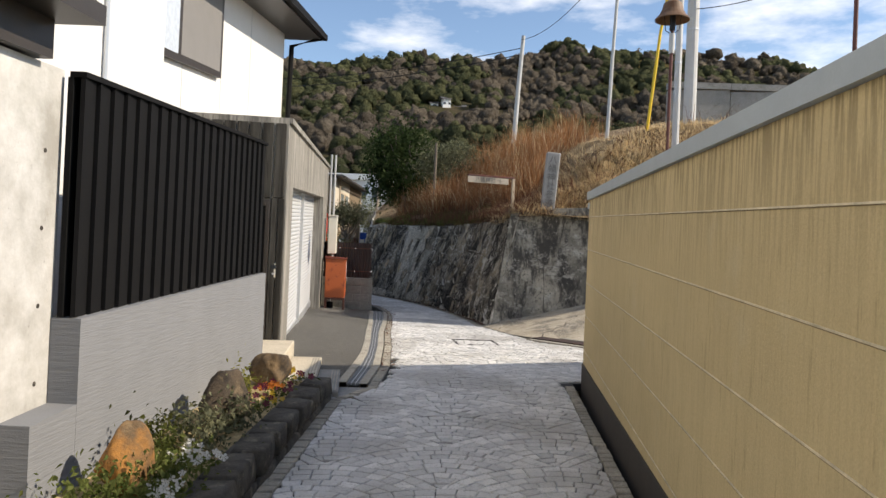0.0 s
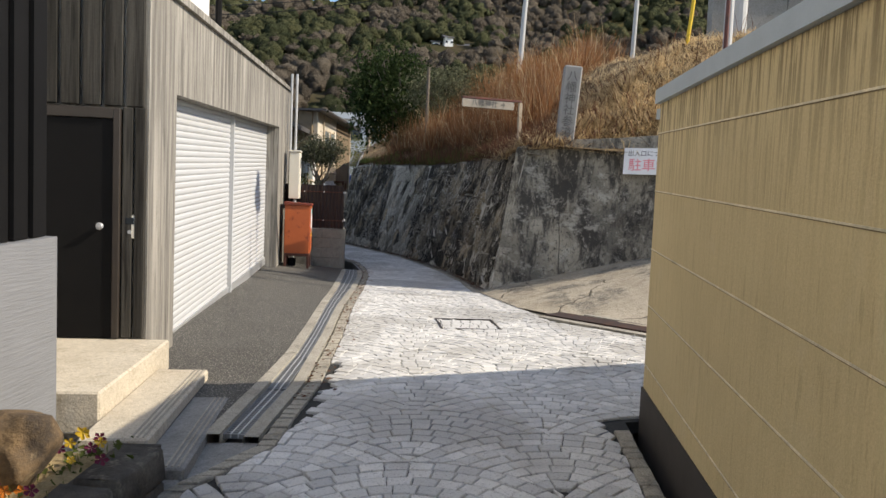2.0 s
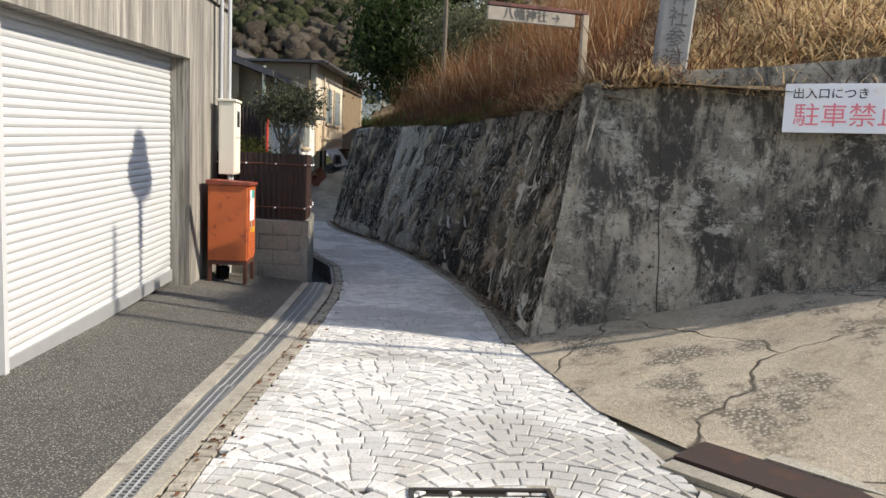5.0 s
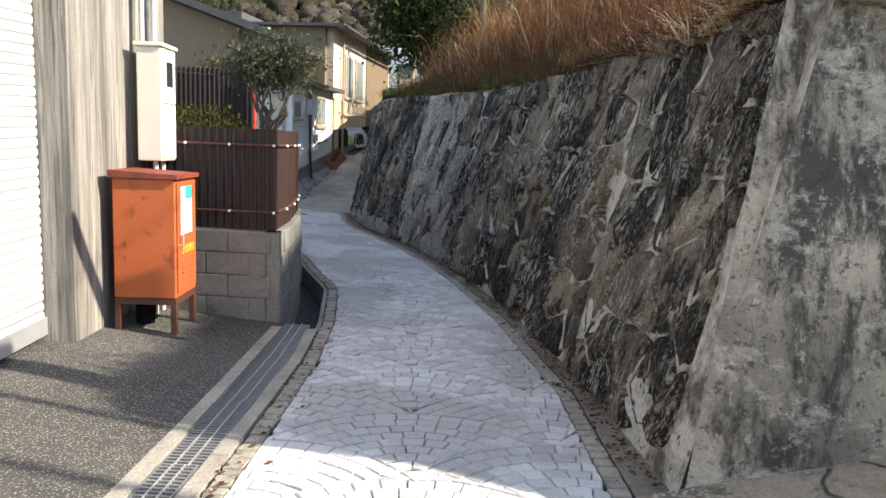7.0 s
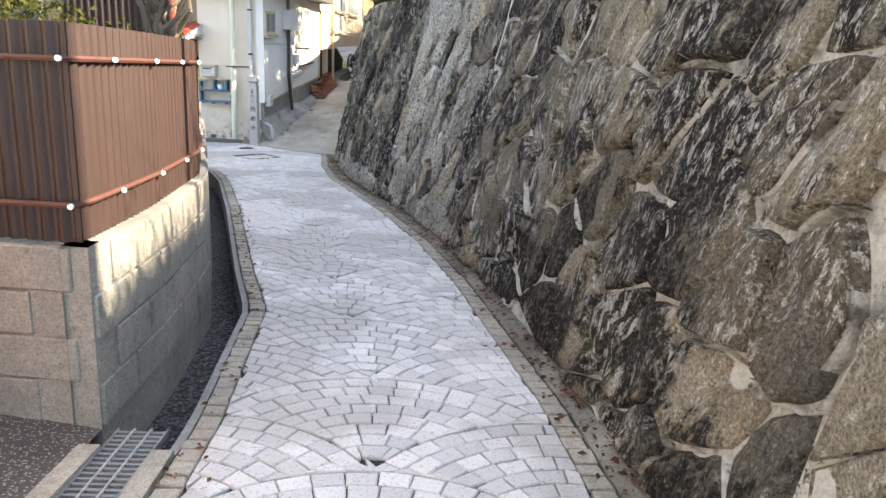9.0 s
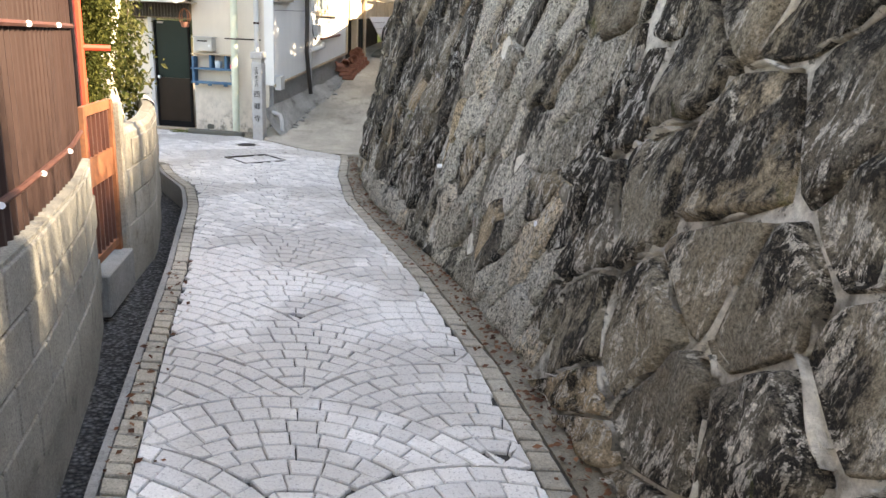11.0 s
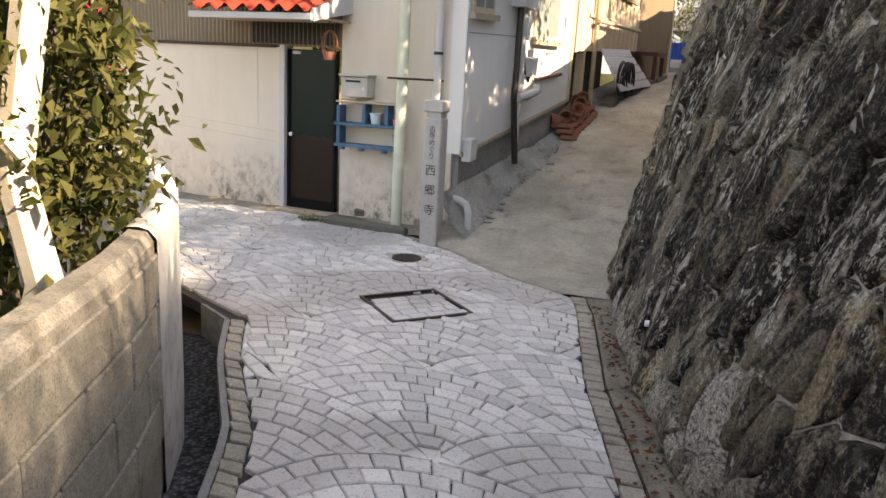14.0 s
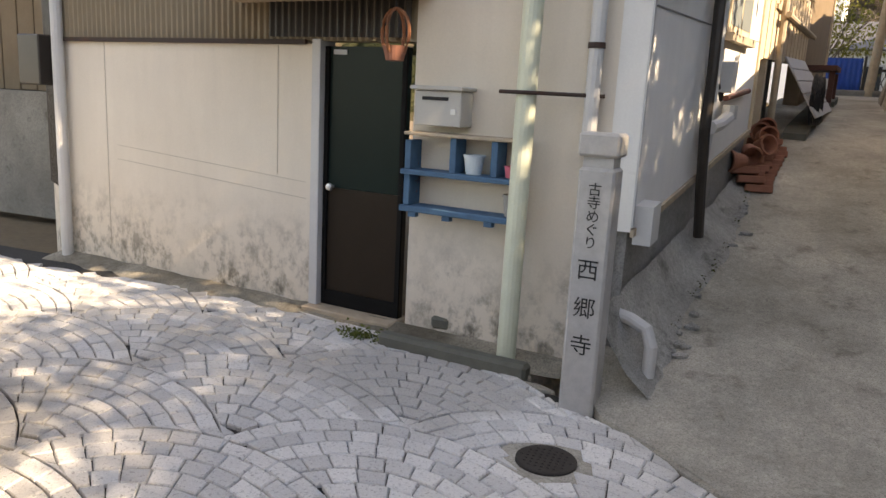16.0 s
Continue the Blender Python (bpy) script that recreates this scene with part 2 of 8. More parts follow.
def plaster(name, a, b, low, z0, z1):
    """Painted plaster with mildew rising unevenly from its foot."""
    k = Nodes(name, 0.85)
    foot = k.rng(k.height()[2], z1, z0)
    dirt = k.mix(1.0, k.ramp(k.noise(9, 6, 0.7, k.scaled(k.pos, (1, 1, 0.75))), (0.45, 0.0), (0.62, 1.0)), k.ramp(foot, (0.0, 0.0), (1.0, 1.0)), "MULTIPLY")
    dirt = k.mix(1.0, dirt, k.ramp(k.noise(1.7, 5, 0.6, k.scaled(k.pos, (1, 1, 1), (3, 8, 1))), (0.38, 0.15), (0.56, 1.0)), "MULTIPLY")
    c = k.mix(k.noise(1.2, 5, 0.6), a, b)
    c = k.bright(c, k.noise(7, 5, 0.6, k.scaled(k.pos, (1, 1, 0.15))), 0.9, 1.07)
    c = k.mix(dirt, c, low)
    c = k.bright(c, k.noise(90, 3), 0.93, 1.06)
    k.bump(k.noise(50, 4), 0.2, 0.005)
    return k.done(c)


def rusty(name, colour, rust=(0.16, 0.045, 0.02), amount=0.6, rough=0.55):
    k = Nodes(name, rough)
    c = k.bright(colour, k.noise(3, 4), 0.85, 1.12)
    c = k.mix(k.ramp(k.noise(4.2, 7, 0.7), (amount, 0.0), (amount + 0.12, 0.85)), c, rust)
    c = k.bright(c, k.noise(60, 3), 0.85, 1.12)
    k.bump(k.noise(40, 4), 0.25, 0.004)
    return k.done(c)


def grass_material(name, a, b):
    k = Nodes(name, 0.95)
    c = k.mix(k.island, a, b)
    c = k.bright(c, k.noise(3, 4), 0.7, 1.3)
    k.b.inputs["Specular IOR Level"].default_value = 0.1
    thin = k.t.nodes.new("ShaderNodeBsdfTranslucent")
    k.put(c, thin.inputs["Color"])
    both = k.t.nodes.new("ShaderNodeMixShader")
    both.inputs[0].default_value = 0.38
    out = [n for n in k.t.nodes if n.type == "OUTPUT_MATERIAL"][0]
    k.t.links.new(k.b.outputs[0], both.inputs[1])
    k.t.links.new(thin.outputs[0], both.inputs[2])
    k.t.links.new(both.outputs[0], out.inputs["Surface"])
    return k.done(c)


def bank_material():
    k = Nodes("dry_grass_bank", 0.97)
    c = k.mix(k.ramp(k.noise(0.8, 5, 0.6), (0.38, 0.0), (0.62, 1.0)), (0.15, 0.098, 0.052), (0.36, 0.26, 0.14))
    c = k.mix(k.ramp(k.noise(14, 6, 0.7), (0.5, 0.0), (0.62, 1.0)), c, (0.08, 0.052, 0.03))
    k.bump(k.noise(30, 6, 0.75), 1.0, 0.06)
    return k.done(c)


def hill_material():
    k = Nodes("wooded_hillside", 1.0)
    c = k.mix(k.ramp(k.noise(0.035, 5, 0.6), (0.42, 0.0), (0.58, 1.0)), (0.032, 0.04, 0.016), (0.085, 0.066, 0.043))
    c = k.mix(k.ramp(k.noise(0.012, 3, 0.5), (0.55, 0.0), (0.65, 0.7)), c, (0.10, 0.085, 0.03))
    c = k.bright(c, k.noise(0.4, 4, 0.7), 0.5, 1.5)
    k.b.inputs["Specular IOR Level"].default_value = 0.0
    return k.done(c)


def combed_render():
    k = Nodes("combed_grey_render", 0.9)
    c = k.bright((0.2, 0.205, 0.215), k.noise(3, 5), 0.88, 1.1)
    comb = k.noise(1.0, 3, 0.6, k.scaled(k.pos, (5, 5, 75)))
    c = k.bright(c, comb, 0.92, 1.08)
    k.bump(comb, 0.6, 0.008).bump(k.noise(90, 3), 0.3, 0.004)
    return k.done(c)


def gravel_material():
    k = Nodes("dark_gravel", 0.85)
    c = k.mix(k.cells(42, out="Color"), (0.03, 0.032, 0.035), (0.16, 0.165, 0.17))
    c = k.bright(c, k.ramp(k.cells(42), (0.0, 1.0), (0.7, 0.0)), 0.15, 1.3)
    k.bump(k.ramp(k.cells(42), (0.0, 1.0), (0.8, 0.0)), 1.0, 0.02)
    return k.done(c)


M = {
    "sett": cobble_material(),
    "sett_kerb": apron_concrete("sett_kerb_stone", (0.26, 0.24, 0.2), (0.44, 0.4, 0.33), (0.13, 0.12, 0.1)),
    "joint": plain("sett_joint_mortar", (0.035, 0.034, 0.032), 0.95, vary=0.3, scale=20, bump=0.4),
    "stone": stone_material(),
    "stonepale": stone_material("grey_granite_boulder", True),
    "mortar": mortar_material(),
    "oldcon": old_concrete(),
    "board": board_concrete(),
    "fair": fair_concrete(),
    "yellow": yellow_paint(),
    "cap": plain("grey_coping_metal", (0.36, 0.4, 0.42), 0.5, vary=0.12),
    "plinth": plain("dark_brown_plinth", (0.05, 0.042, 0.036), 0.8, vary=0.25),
    "asphalt": asphalt_material(),
    "apron": apron_concrete("cracked_pale_concrete", (0.38, 0.325, 0.245), (0.54, 0.475, 0.375), (0.22, 0.175, 0.12), True),
    "kerb": apron_concrete("gutter_edge_concrete", (0.27, 0.25, 0.21), (0.42, 0.39, 0.33), (0.12, 0.105, 0.085)),
    "lane": apron_concrete("lane_concrete", (0.25, 0.235, 0.2), (0.46, 0.43, 0.37), (0.14, 0.125, 0.1)),
    "verge": apron_concrete("verge_dirt", (0.11, 0.095, 0.07), (0.34, 0.31, 0.25), (0.05, 0.043, 0.034)),
    "whiterender": plaster("whitewashed_render", (0.38, 0.37, 0.35), (0.56, 0.55, 0.53), (0.24, 0.22, 0.18), -0.2, 0.95),
    "gravel": gravel_material(),
    "greywall": combed_render(),
    "blackmetal": plain("black_fence_metal", (0.008, 0.0078, 0.008), 0.7, vary=0.25),
    "darkmetal": plain("dark_brown_metal", (0.04, 0.033, 0.028), 0.4, vary=0.2),
    "white": plain("white_siding", (0.68, 0.67, 0.65), 0.7, vary=0.04),
    "shutter": plain("white_shutter_slat", (0.47, 0.475, 0.48), 0.5, vary=0.05),
    "alu": plain("aluminium", (0.55, 0.56, 0.57), 0.4, 0.6, vary=0.08),
    "steel": plain("galvanised_grating", (0.26, 0.265, 0.27), 0.5, 0.5, vary=0.25, scale=12),
    "rustplate": rusty("rusty_steel_plate", (0.045, 0.03, 0.026), (0.075, 0.035, 0.022), 0.5, 0.8),
    "orange": rusty("orange_painted_steel", (0.46, 0.11, 0.035), (0.16, 0.035, 0.02), 0.56, 0.5),
    "orangetop": rusty("rust_red_lid", (0.24, 0.05, 0.03), (0.12, 0.04, 0.025), 0.5, 0.6),
    "beige": plain("beige_enamel", (0.72, 0.68, 0.58), 0.5, vary=0.06),
    "brown": plain("brown_corrugated_sheet", (0.036, 0.02, 0.017), 0.5, vary=0.2),
    "block": apron_concrete("concrete_block", (0.17, 0.162, 0.142), (0.28, 0.268, 0.235), (0.085, 0.08, 0.068)),
    "whiteblock": apron_concrete("weathered_block_wall", (0.2, 0.182, 0.15), (0.35, 0.325, 0.28), (0.12, 0.098, 0.062)),
    "plaster": plaster("cream_plaster", (0.58, 0.51, 0.42), (0.7, 0.64, 0.55), (0.11, 0.1, 0.08), 0.0, 0.75),
    "plaster2": plaster("pale_side_plaster", (0.62, 0.62, 0.6), (0.72, 0.71, 0.68), (0.2, 0.19, 0.17), 0.3, 0.7),
    "bank": bank_material(),
    "hill": hill_material(),
    "soil": plain("garden_soil", (0.16, 0.12, 0.075), 0.95, vary=0.35, scale=15, bump=0.8),
}


# ---- shape helpers ----
def part(name, bm, material, parent=None, label="", smooth=False):
    """Link a bmesh as one mesh object, under a thing if one is given."""
    me = bpy.data.meshes.new(name)
    bm.normal_update()
    if smooth:
        for f in bm.faces:
            f.smooth = True
    bm.to_mesh(me)
    bm.free()
    me.materials.append(material)
    ob = new(name, me)
    if parent:
        ob.parent = parent
    if label:
        ob["label"] = label
    return ob


def thing(name, label, category, m=None, group="", kind=""):
    ob = new(name)
    ob.empty_display_size = 0.1
    if m:
        ob.matrix_basis = m
    return tagged(ob, label, category, group, kind)


def box(bm, x0, x1, y0, y1, z0, z1, bevel=0.0, m=None):
    vs = bmesh.ops.create_cube(bm, size=1.0)["verts"]
    for v in vs:
        v.co = Vector((x0 + (v.co.x + 0.5) * (x1 - x0), y0 + (v.co.y + 0.5) * (y1 - y0), z0 + (v.co.z + 0.5) * (z1 - z0)))
    if bevel:
        es = list({e for v in vs for e in v.link_edges})
        vs = list({v for f in bmesh.ops.bevel(bm, geom=es, offset=bevel, segments=1, affect="EDGES")["faces"] for v in f.verts} | {v for v in vs if v.is_valid})
    if m:
        for v in vs:
            v.co = m @ v.co
    return bm


def one_box(*a, **k):
    return box(bmesh.new(), *a, **k)


def prism(bm, base, tops):
    """A solid over the plan corners base (x, y, z low), with tops the heights of the upper corners."""
    lo = [bm.verts.new(p) for p in base]
    hi = [bm.verts.new((p[0], p[1], z)) for p, z in zip(base, tops)]
    n = len(lo)
    bm.faces.new(lo[::-1])
    bm.faces.new(hi)
    for k in range(n):
        bm.faces.new((lo[k], lo[(k + 1) % n], hi[(k + 1) % n], hi[k]))
    bmesh.ops.recalc_face_normals(bm, faces=bm.faces[:])
    return bm


def tube(bm, points, radius, sides=8):
    """A round bar along points; radius one number or one per point."""
    pts = [Vector(p) for p in points]
    rad = [radius] * len(pts) if isinstance(radius, (int, float)) else radius
    rings = []
    for k, p in enumerate(pts):
        d = (pts[min(k + 1, len(pts) - 1)] - pts[max(k - 1, 0)]).normalized()
        a = d.cross(Vector((0, 0, 1)) if abs(d.z) < 0.95 else Vector((1, 0, 0))).normalized()
        b = d.cross(a)
        rings.append([bm.verts.new(p + rad[k] * (math.cos(2 * math.pi * j / sides) * a + math.sin(2 * math.pi * j / sides) * b)) for j in range(sides)])
    for r, s in zip(rings, rings[1:]):
        for j in range(sides):
            bm.faces.new((r[j], r[(j + 1) % sides], s[(j + 1) % sides], s[j]))
    bm.faces.new(rings[0])
    bm.faces.new(rings[-1][::-1])
    bmesh.ops.recalc_face_normals(bm, faces=bm.faces[:])
    return bm


def sheet(rows):
    """A surface through rows of points."""
    bm = bmesh.new()
    vs = [[bm.verts.new(p) for p in row] for row in rows]
    for r, s in zip(vs, vs[1:]):
        for j in range(len(r) - 1):
            bm.faces.new((r[j], r[j + 1], s[j + 1], s[j]))
    return bm


def poly(points, v):
    """Where a broken line given as (v, value) pairs stands at v."""
    return float(np.interp(v, [p[0] for p in points], [p[1] for p in points]))


def smooth_step(a, b, v):
    s = min(max((v - a) / (b - a), 0), 1)
    return s * s * (3 - 2 * s)


def text_mesh(body, size, parent, material, m, name="lettering", depth=0.002, align="CENTER"):
    """Raised lettering in the built-in font, as a mesh."""
    cu = bpy.data.curves.new(name, "FONT")
    cu.body, cu.size, cu.align_x, cu.align_y, cu.extrude = body, size, align, "CENTER", depth
    tmp = new("lettering_curve", cu)
    me = bpy.data.meshes.new_from_object(tmp.evaluated_get(bpy.context.evaluated_depsgraph_get()))
    bpy.data.objects.remove(tmp)
    bpy.data.curves.remove(cu)
    me.materials.clear()
    me.materials.append(material)
    ob = new(name, me)
    ob.parent = parent
    ob.matrix_basis = m
    return ob


# ---- plan ----
def gz(y):
    """Height of the road."""
    if y < 8:
        return 0.12 - 0.028 * (8 - max(y, -12))
    return 0.12 * (1 - smooth_step(11, 17, y))


def lz(y):
    """Height of the lane that climbs past the house."""
    return gz(y) + float(np.interp(y, [30.3, 31, 32.5, 33.3, 34.3, 35.1, 36, 38, 40, 43, 46], [0, 0.12, 0.47, 0.63, 0.9, 1.1, 1.3, 1.55, 1.74, 1.92, 2.0]))


LEFT = [(-8, -2.35), (0, -1.2), (4, -0.63), (7, -0.2), (7.6, 0.16), (8.9, 0.34), (10.9, 0.46), (13.2, 0.55), (15.4, 0.69), (17.6, 0.8), (18.8, 0.78), (20.4, 0.62), (21.3, 0.32), (22.6, -0.08), (23.9, -0.48), (25.8, -1.11), (26.6, -1.45), (27.35, -1.98), (27.93, -2.3), (28.15, -2.72), (28.5, -3.35), (28.95, -4.2), (31.0, -9.0), (32, -9.0)]
GUTTER = [(7.6, -0.06), (8.9, 0.1), (9.9, 0.2), (11.3, 0.27), (13.4, 0.33), (14.7, 0.38), (15.9, 0.41), (17.3, 0.45), (18.5, 0.48)]
RIGHT = [(-8, -0.5), (8.1, 2.5), (8.5, 4.2), (8.9, 5.5), (9.4, 5.2), (10.36, 4.4), (12.05, 3.08), (13, 2.98), (15.4, 2.72), (17, 2.74), (19, 2.52), (21.2, 2.12), (22.6, 1.78), (24.0, 1.33), (25.2, 0.87), (26.4, 0.42), (27.8, 0.08), (29, -0.1), (29.4, -0.2), (29.75, -0.86), (30.31, -1.4), (30.5, -1.76), (30.95, -2.3), (32, -9)]
FOOT = [(15.5, 2.92), (17, 2.87), (19, 2.66), (21.2, 2.27), (22.6, 1.94), (24, 1.5), (25.2, 1.04), (26.4, 0.6), (27.8, 0.24), (29, 0.05), (30, -0.05), (32.3, 0.05), (36.1, 0.36), (40.3, 0.72), (46, 1.6), (70, 6)]
CREST = [(15.5, 2.45), (20, 2.42), (22.5, 2.48), (27, 2.63), (30.3, 2.67), (32, 2.6), (34, 2.41), (36, 2.25), (38, 2.25), (42, 2.51), (46, 2.94), (70, 2.85)]
BATTER = 0.22
# square covers in the setts: place, half width, turn
COVERS = [(1.97, 11.72, 0.36, 1.0, 0.0), (-1.3, 28.66, 0.32, math.cos(0.77), math.sin(0.77))]


def yard(y):
    """Face of the block wall towards the road."""
    return poly([(18.65, 0.42), (19.5, 0.4), (20.7, 0.27), (21.6, 0.0), (22.6, -0.36), (23.4, -0.72), (24.9, -1.02), (26.0, -1.45), (26.8, -1.85), (27.5, -2.36), (28.0, -2.8)], y)


# ---- ground ----
def build_ground():
    xs = [-900, -300, -120, -60, -30, -16, -12, -9, -6, -4, -2, 0, 2, 4, 6, 9, 12, 16, 30, 60, 120, 300, 900]
    ys = [-900, -300, -100, -40, -20, -12, -8, -4, 0, 4, 8, 10, 11, 12, 13, 14, 15, 16, 17, 20, 24, 28, 32, 40, 60, 100, 300, 900]
    bm = sheet([[(x, y, gz(y) - 0.29) for x in xs] for y in ys])
    tagged(part("ground", bm, M["soil"]), "bare earth under the whole place", "ground", kind="structure")


def strip(name, material, a, b, y0, y1, dz, label, step=0.25, kind="structure", thick=0.08, height=None):
    """A paved strip between two broken lines of x over y, with thickness."""
    high = height or gz
    n = max(2, int((y1 - y0) / step))
    ys = [y0 + (y1 - y0) * k / n for k in range(n + 1)]
    rows = []
    for y in ys:
        xa, xb = a(y), b(y)
        rows.append([(xa, y, high(y) + dz - thick), (xa, y, high(y) + dz), (xb, y, high(y) + dz), (xb, y, high(y) + dz - thick)])
    return tagged(part(name, sheet(rows), material), label, name.split("_")[0], kind=kind)


build_ground()
strip("road", M["joint"], lambda y: poly(LEFT, y), lambda y: poly(RIGHT, y), -8, 31.6, -0.021, "narrow lane bedded in dark mortar for stone setts", 0.1)


def build_yellow_wall():
    w = thing("wall_east", "cream painted block wall with grey coping and dark plinth", "wall", kind="structure")
    d = Vector((0.2, 1, 0)).normalized()
    end = Vector((2.61, 8.1, 0))
    far = end - d * 11.5
    out = Vector((d.y, -d.x, 0))
    rise = 0.028
    # Unseen return leg, added and angled to cast the shade edge across the road.
    back = Vector((7.2, 9.4, 0))
    dd = (back - end).normalized()
    inn = Vector((dd.y, -dd.x, 0))

    def z_at(p, h):
        return gz(8) + h - (end - p).dot(d) * rise

    base = [far, end, back, back + inn * 0.2, end + out * 0.2 + inn * 0.02 - d * 0.2, far + out * 0.2]
    hs = [z_at(far, 2.08), 2.2, 2.1, 2.1, 2.2, z_at(far, 2.08)]
    part("wall_body", prism(bmesh.new(), [(*p.xy, -0.6) for p in base], hs), M["yellow"], w)
    # coping in lengths
    n = 7
    for k in range(n):
        a, b = far + d * (11.5 * k / n + 0.004), far + d * (11.53 * (k + 1) / n - 0.004)
        q = [a - out * 0.03, b - out * 0.03, b + out * 0.23, a + out * 0.23]
        part("coping", prism(bmesh.new(), [(*p.xy, z_at(p, 2.08) + 0.002) for p in q], [z_at(p, 2.17) for p in q]), M["cap"], w)
    q = [end - dd * 0.02 + d * 0.03, back + inn * -0.03, back + inn * 0.23, end + inn * 0.23]
    part("coping", prism(bmesh.new(), [(*p.xy, 2.102) for p in q], [2.17, 2.13, 2.13, 2.17]), M["cap"], w)
    # plinth proud of the face
    q = [far - out * 0.012, end - out * 0.012 + d * 0.012, end + out * 0.1 + d * 0.012, far + out * 0.1]
    part("plinth", prism(bmesh.new(), [(*p.xy, -0.6) for p in q], [z_at(p, 0.22) for p in q]), M["plinth"], w)
    # raked joints as slim raised beads, each underlined by a painted shadow strip
    for h in (0.5, 0.89, 1.26, 1.64, 2.01):
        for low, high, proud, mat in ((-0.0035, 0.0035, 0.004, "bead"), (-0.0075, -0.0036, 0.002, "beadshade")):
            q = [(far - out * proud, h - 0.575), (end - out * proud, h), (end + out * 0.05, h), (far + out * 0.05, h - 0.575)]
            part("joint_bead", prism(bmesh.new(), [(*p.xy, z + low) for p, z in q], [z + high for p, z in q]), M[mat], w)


M["bead"] = plain("worn_joint_line", (0.62, 0.54, 0.38), 0.9, vary=0.7, scale=7)
# Dark colour of the strip that paints the shade below each bead.
M["beadshade"] = plain("painted_bead_shadow", (0.2, 0.15, 0.08), 0.95, vary=0.5, scale=7)
build_yellow_wall()


# ---- left side: gate pillar, grey wall, fence, white house ----
def wall_frame(a, b):
    """Matrix whose x runs from a to b in plan, y to the left of it, z up, with origin at a."""
    d = Vector((b[0] - a[0], b[1] - a[1], 0)).normalized()
    return Matrix(((d.x, -d.y, 0, a[0]), (d.y, d.x, 0, a[1]), (0, 0, 1, 0), (0, 0, 0, 1))), (Vector(b) - Vector(a)).length


def slab(bm, m, x0, x1, y0, y1, z00, z01, z10, z11):
    """A block in a wall frame: low edge z00..z01 and top edge z10..z11 from x0 to x1."""
    base = [(x0, y0), (x1, y0), (x1, y1), (x0, y1)]
    lo = [bm.verts.new(m @ Vector((x, y, z))) for (x, y), z in zip(base, (z00, z01, z01, z00))]
    hi = [bm.verts.new(m @ Vector((x, y, z))) for (x, y), z in zip(base, (z10, z11, z11, z10))]
    fs = [bm.faces.new(lo[::-1]), bm.faces.new(hi)] + [bm.faces.new((lo[k], lo[(k + 1) % 4], hi[(k + 1) % 4], hi[k])) for k in range(4)]
    bmesh.ops.recalc_face_normals(bm, faces=fs)
    return bm


GREY_M, GREY_L = wall_frame((-1.43, 4.07), (-0.91, 7.64))


def build_grey_wall():
    w = thing("wall_west", "grey combed render garden wall", "wall", kind="structure")
    bm = bmesh.new()
    slab(bm, GREY_M, 0, GREY_L, 0.0, 0.16, -0.3, -0.3, 1.08, 1.24)
    part("upper_wall", bm, M["greywall"], w)
    part("lower_wall", slab(bmesh.new(), GREY_M, -0.42, -0.002, 0.0, 0.16, -0.3, -0.3, 0.61, 0.63), M["greywall"], w)
    f = thing("metal_fence", "black vertical louvre metal fence standing on the grey wall", "fence")
    n = 22
    for k in range(n):
        x = (k + 0.5) * GREY_L / n
        z0, z1 = 1.085 + 0.16 * x / GREY_L, 2.36 + 0.18 * x / GREY_L
        part("slat", slab(bmesh.new(), GREY_M @ pose(x, 0.06, 0, 0, 0, 7), -0.074, 0.074, -0.012, 0.012, z0, z0, z1, z1), M["blackmetal"], f)
    part("top_rail", slab(bmesh.new(), GREY_M, 0, GREY_L, 0.03, 0.12, 2.36, 2.54, 2.39, 2.57), M["blackmetal"], f)
    part("back_rail", slab(bmesh.new(), GREY_M, 0, GREY_L, 0.1, 0.13, 1.085, 1.245, 2.36, 2.54), M["blackmetal"], f)
    p = thing("wall_gate", "pale fair-faced concrete gate wall with tie holes", "wall", kind="structure")
    part("wall_body", slab(bmesh.new(), GREY_M, -4.5, 0.03, 0.165, 0.36, -0.3, -0.3, 2.2, 2.4), M["fair"], p)
    for x in (-0.12, -0.62):
        for z in (0.75, 1.15, 1.55, 1.95):
            part("tie_hole", tube(bmesh.new(), [GREY_M @ Vector((x, 0.163, z)), GREY_M @ Vector((x, 0.169, z))], 0.013, 10), M["plinth"], p)
    c = thing("gate_canopy", "dark brown metal gate canopy on the concrete wall", "canopy")
    part("roof_plate", slab(bmesh.new(), GREY_M, -4.5, -0.12, -0.12, 0.6, 2.42, 2.6, 2.52, 2.70), M["darkmetal"], c)
    part("beam", slab(bmesh.new(), GREY_M, -4.5, -0.2, 0.1, 0.42, 2.2, 2.4, 2.42, 2.6), M["darkmetal"], c)


build_grey_wall()


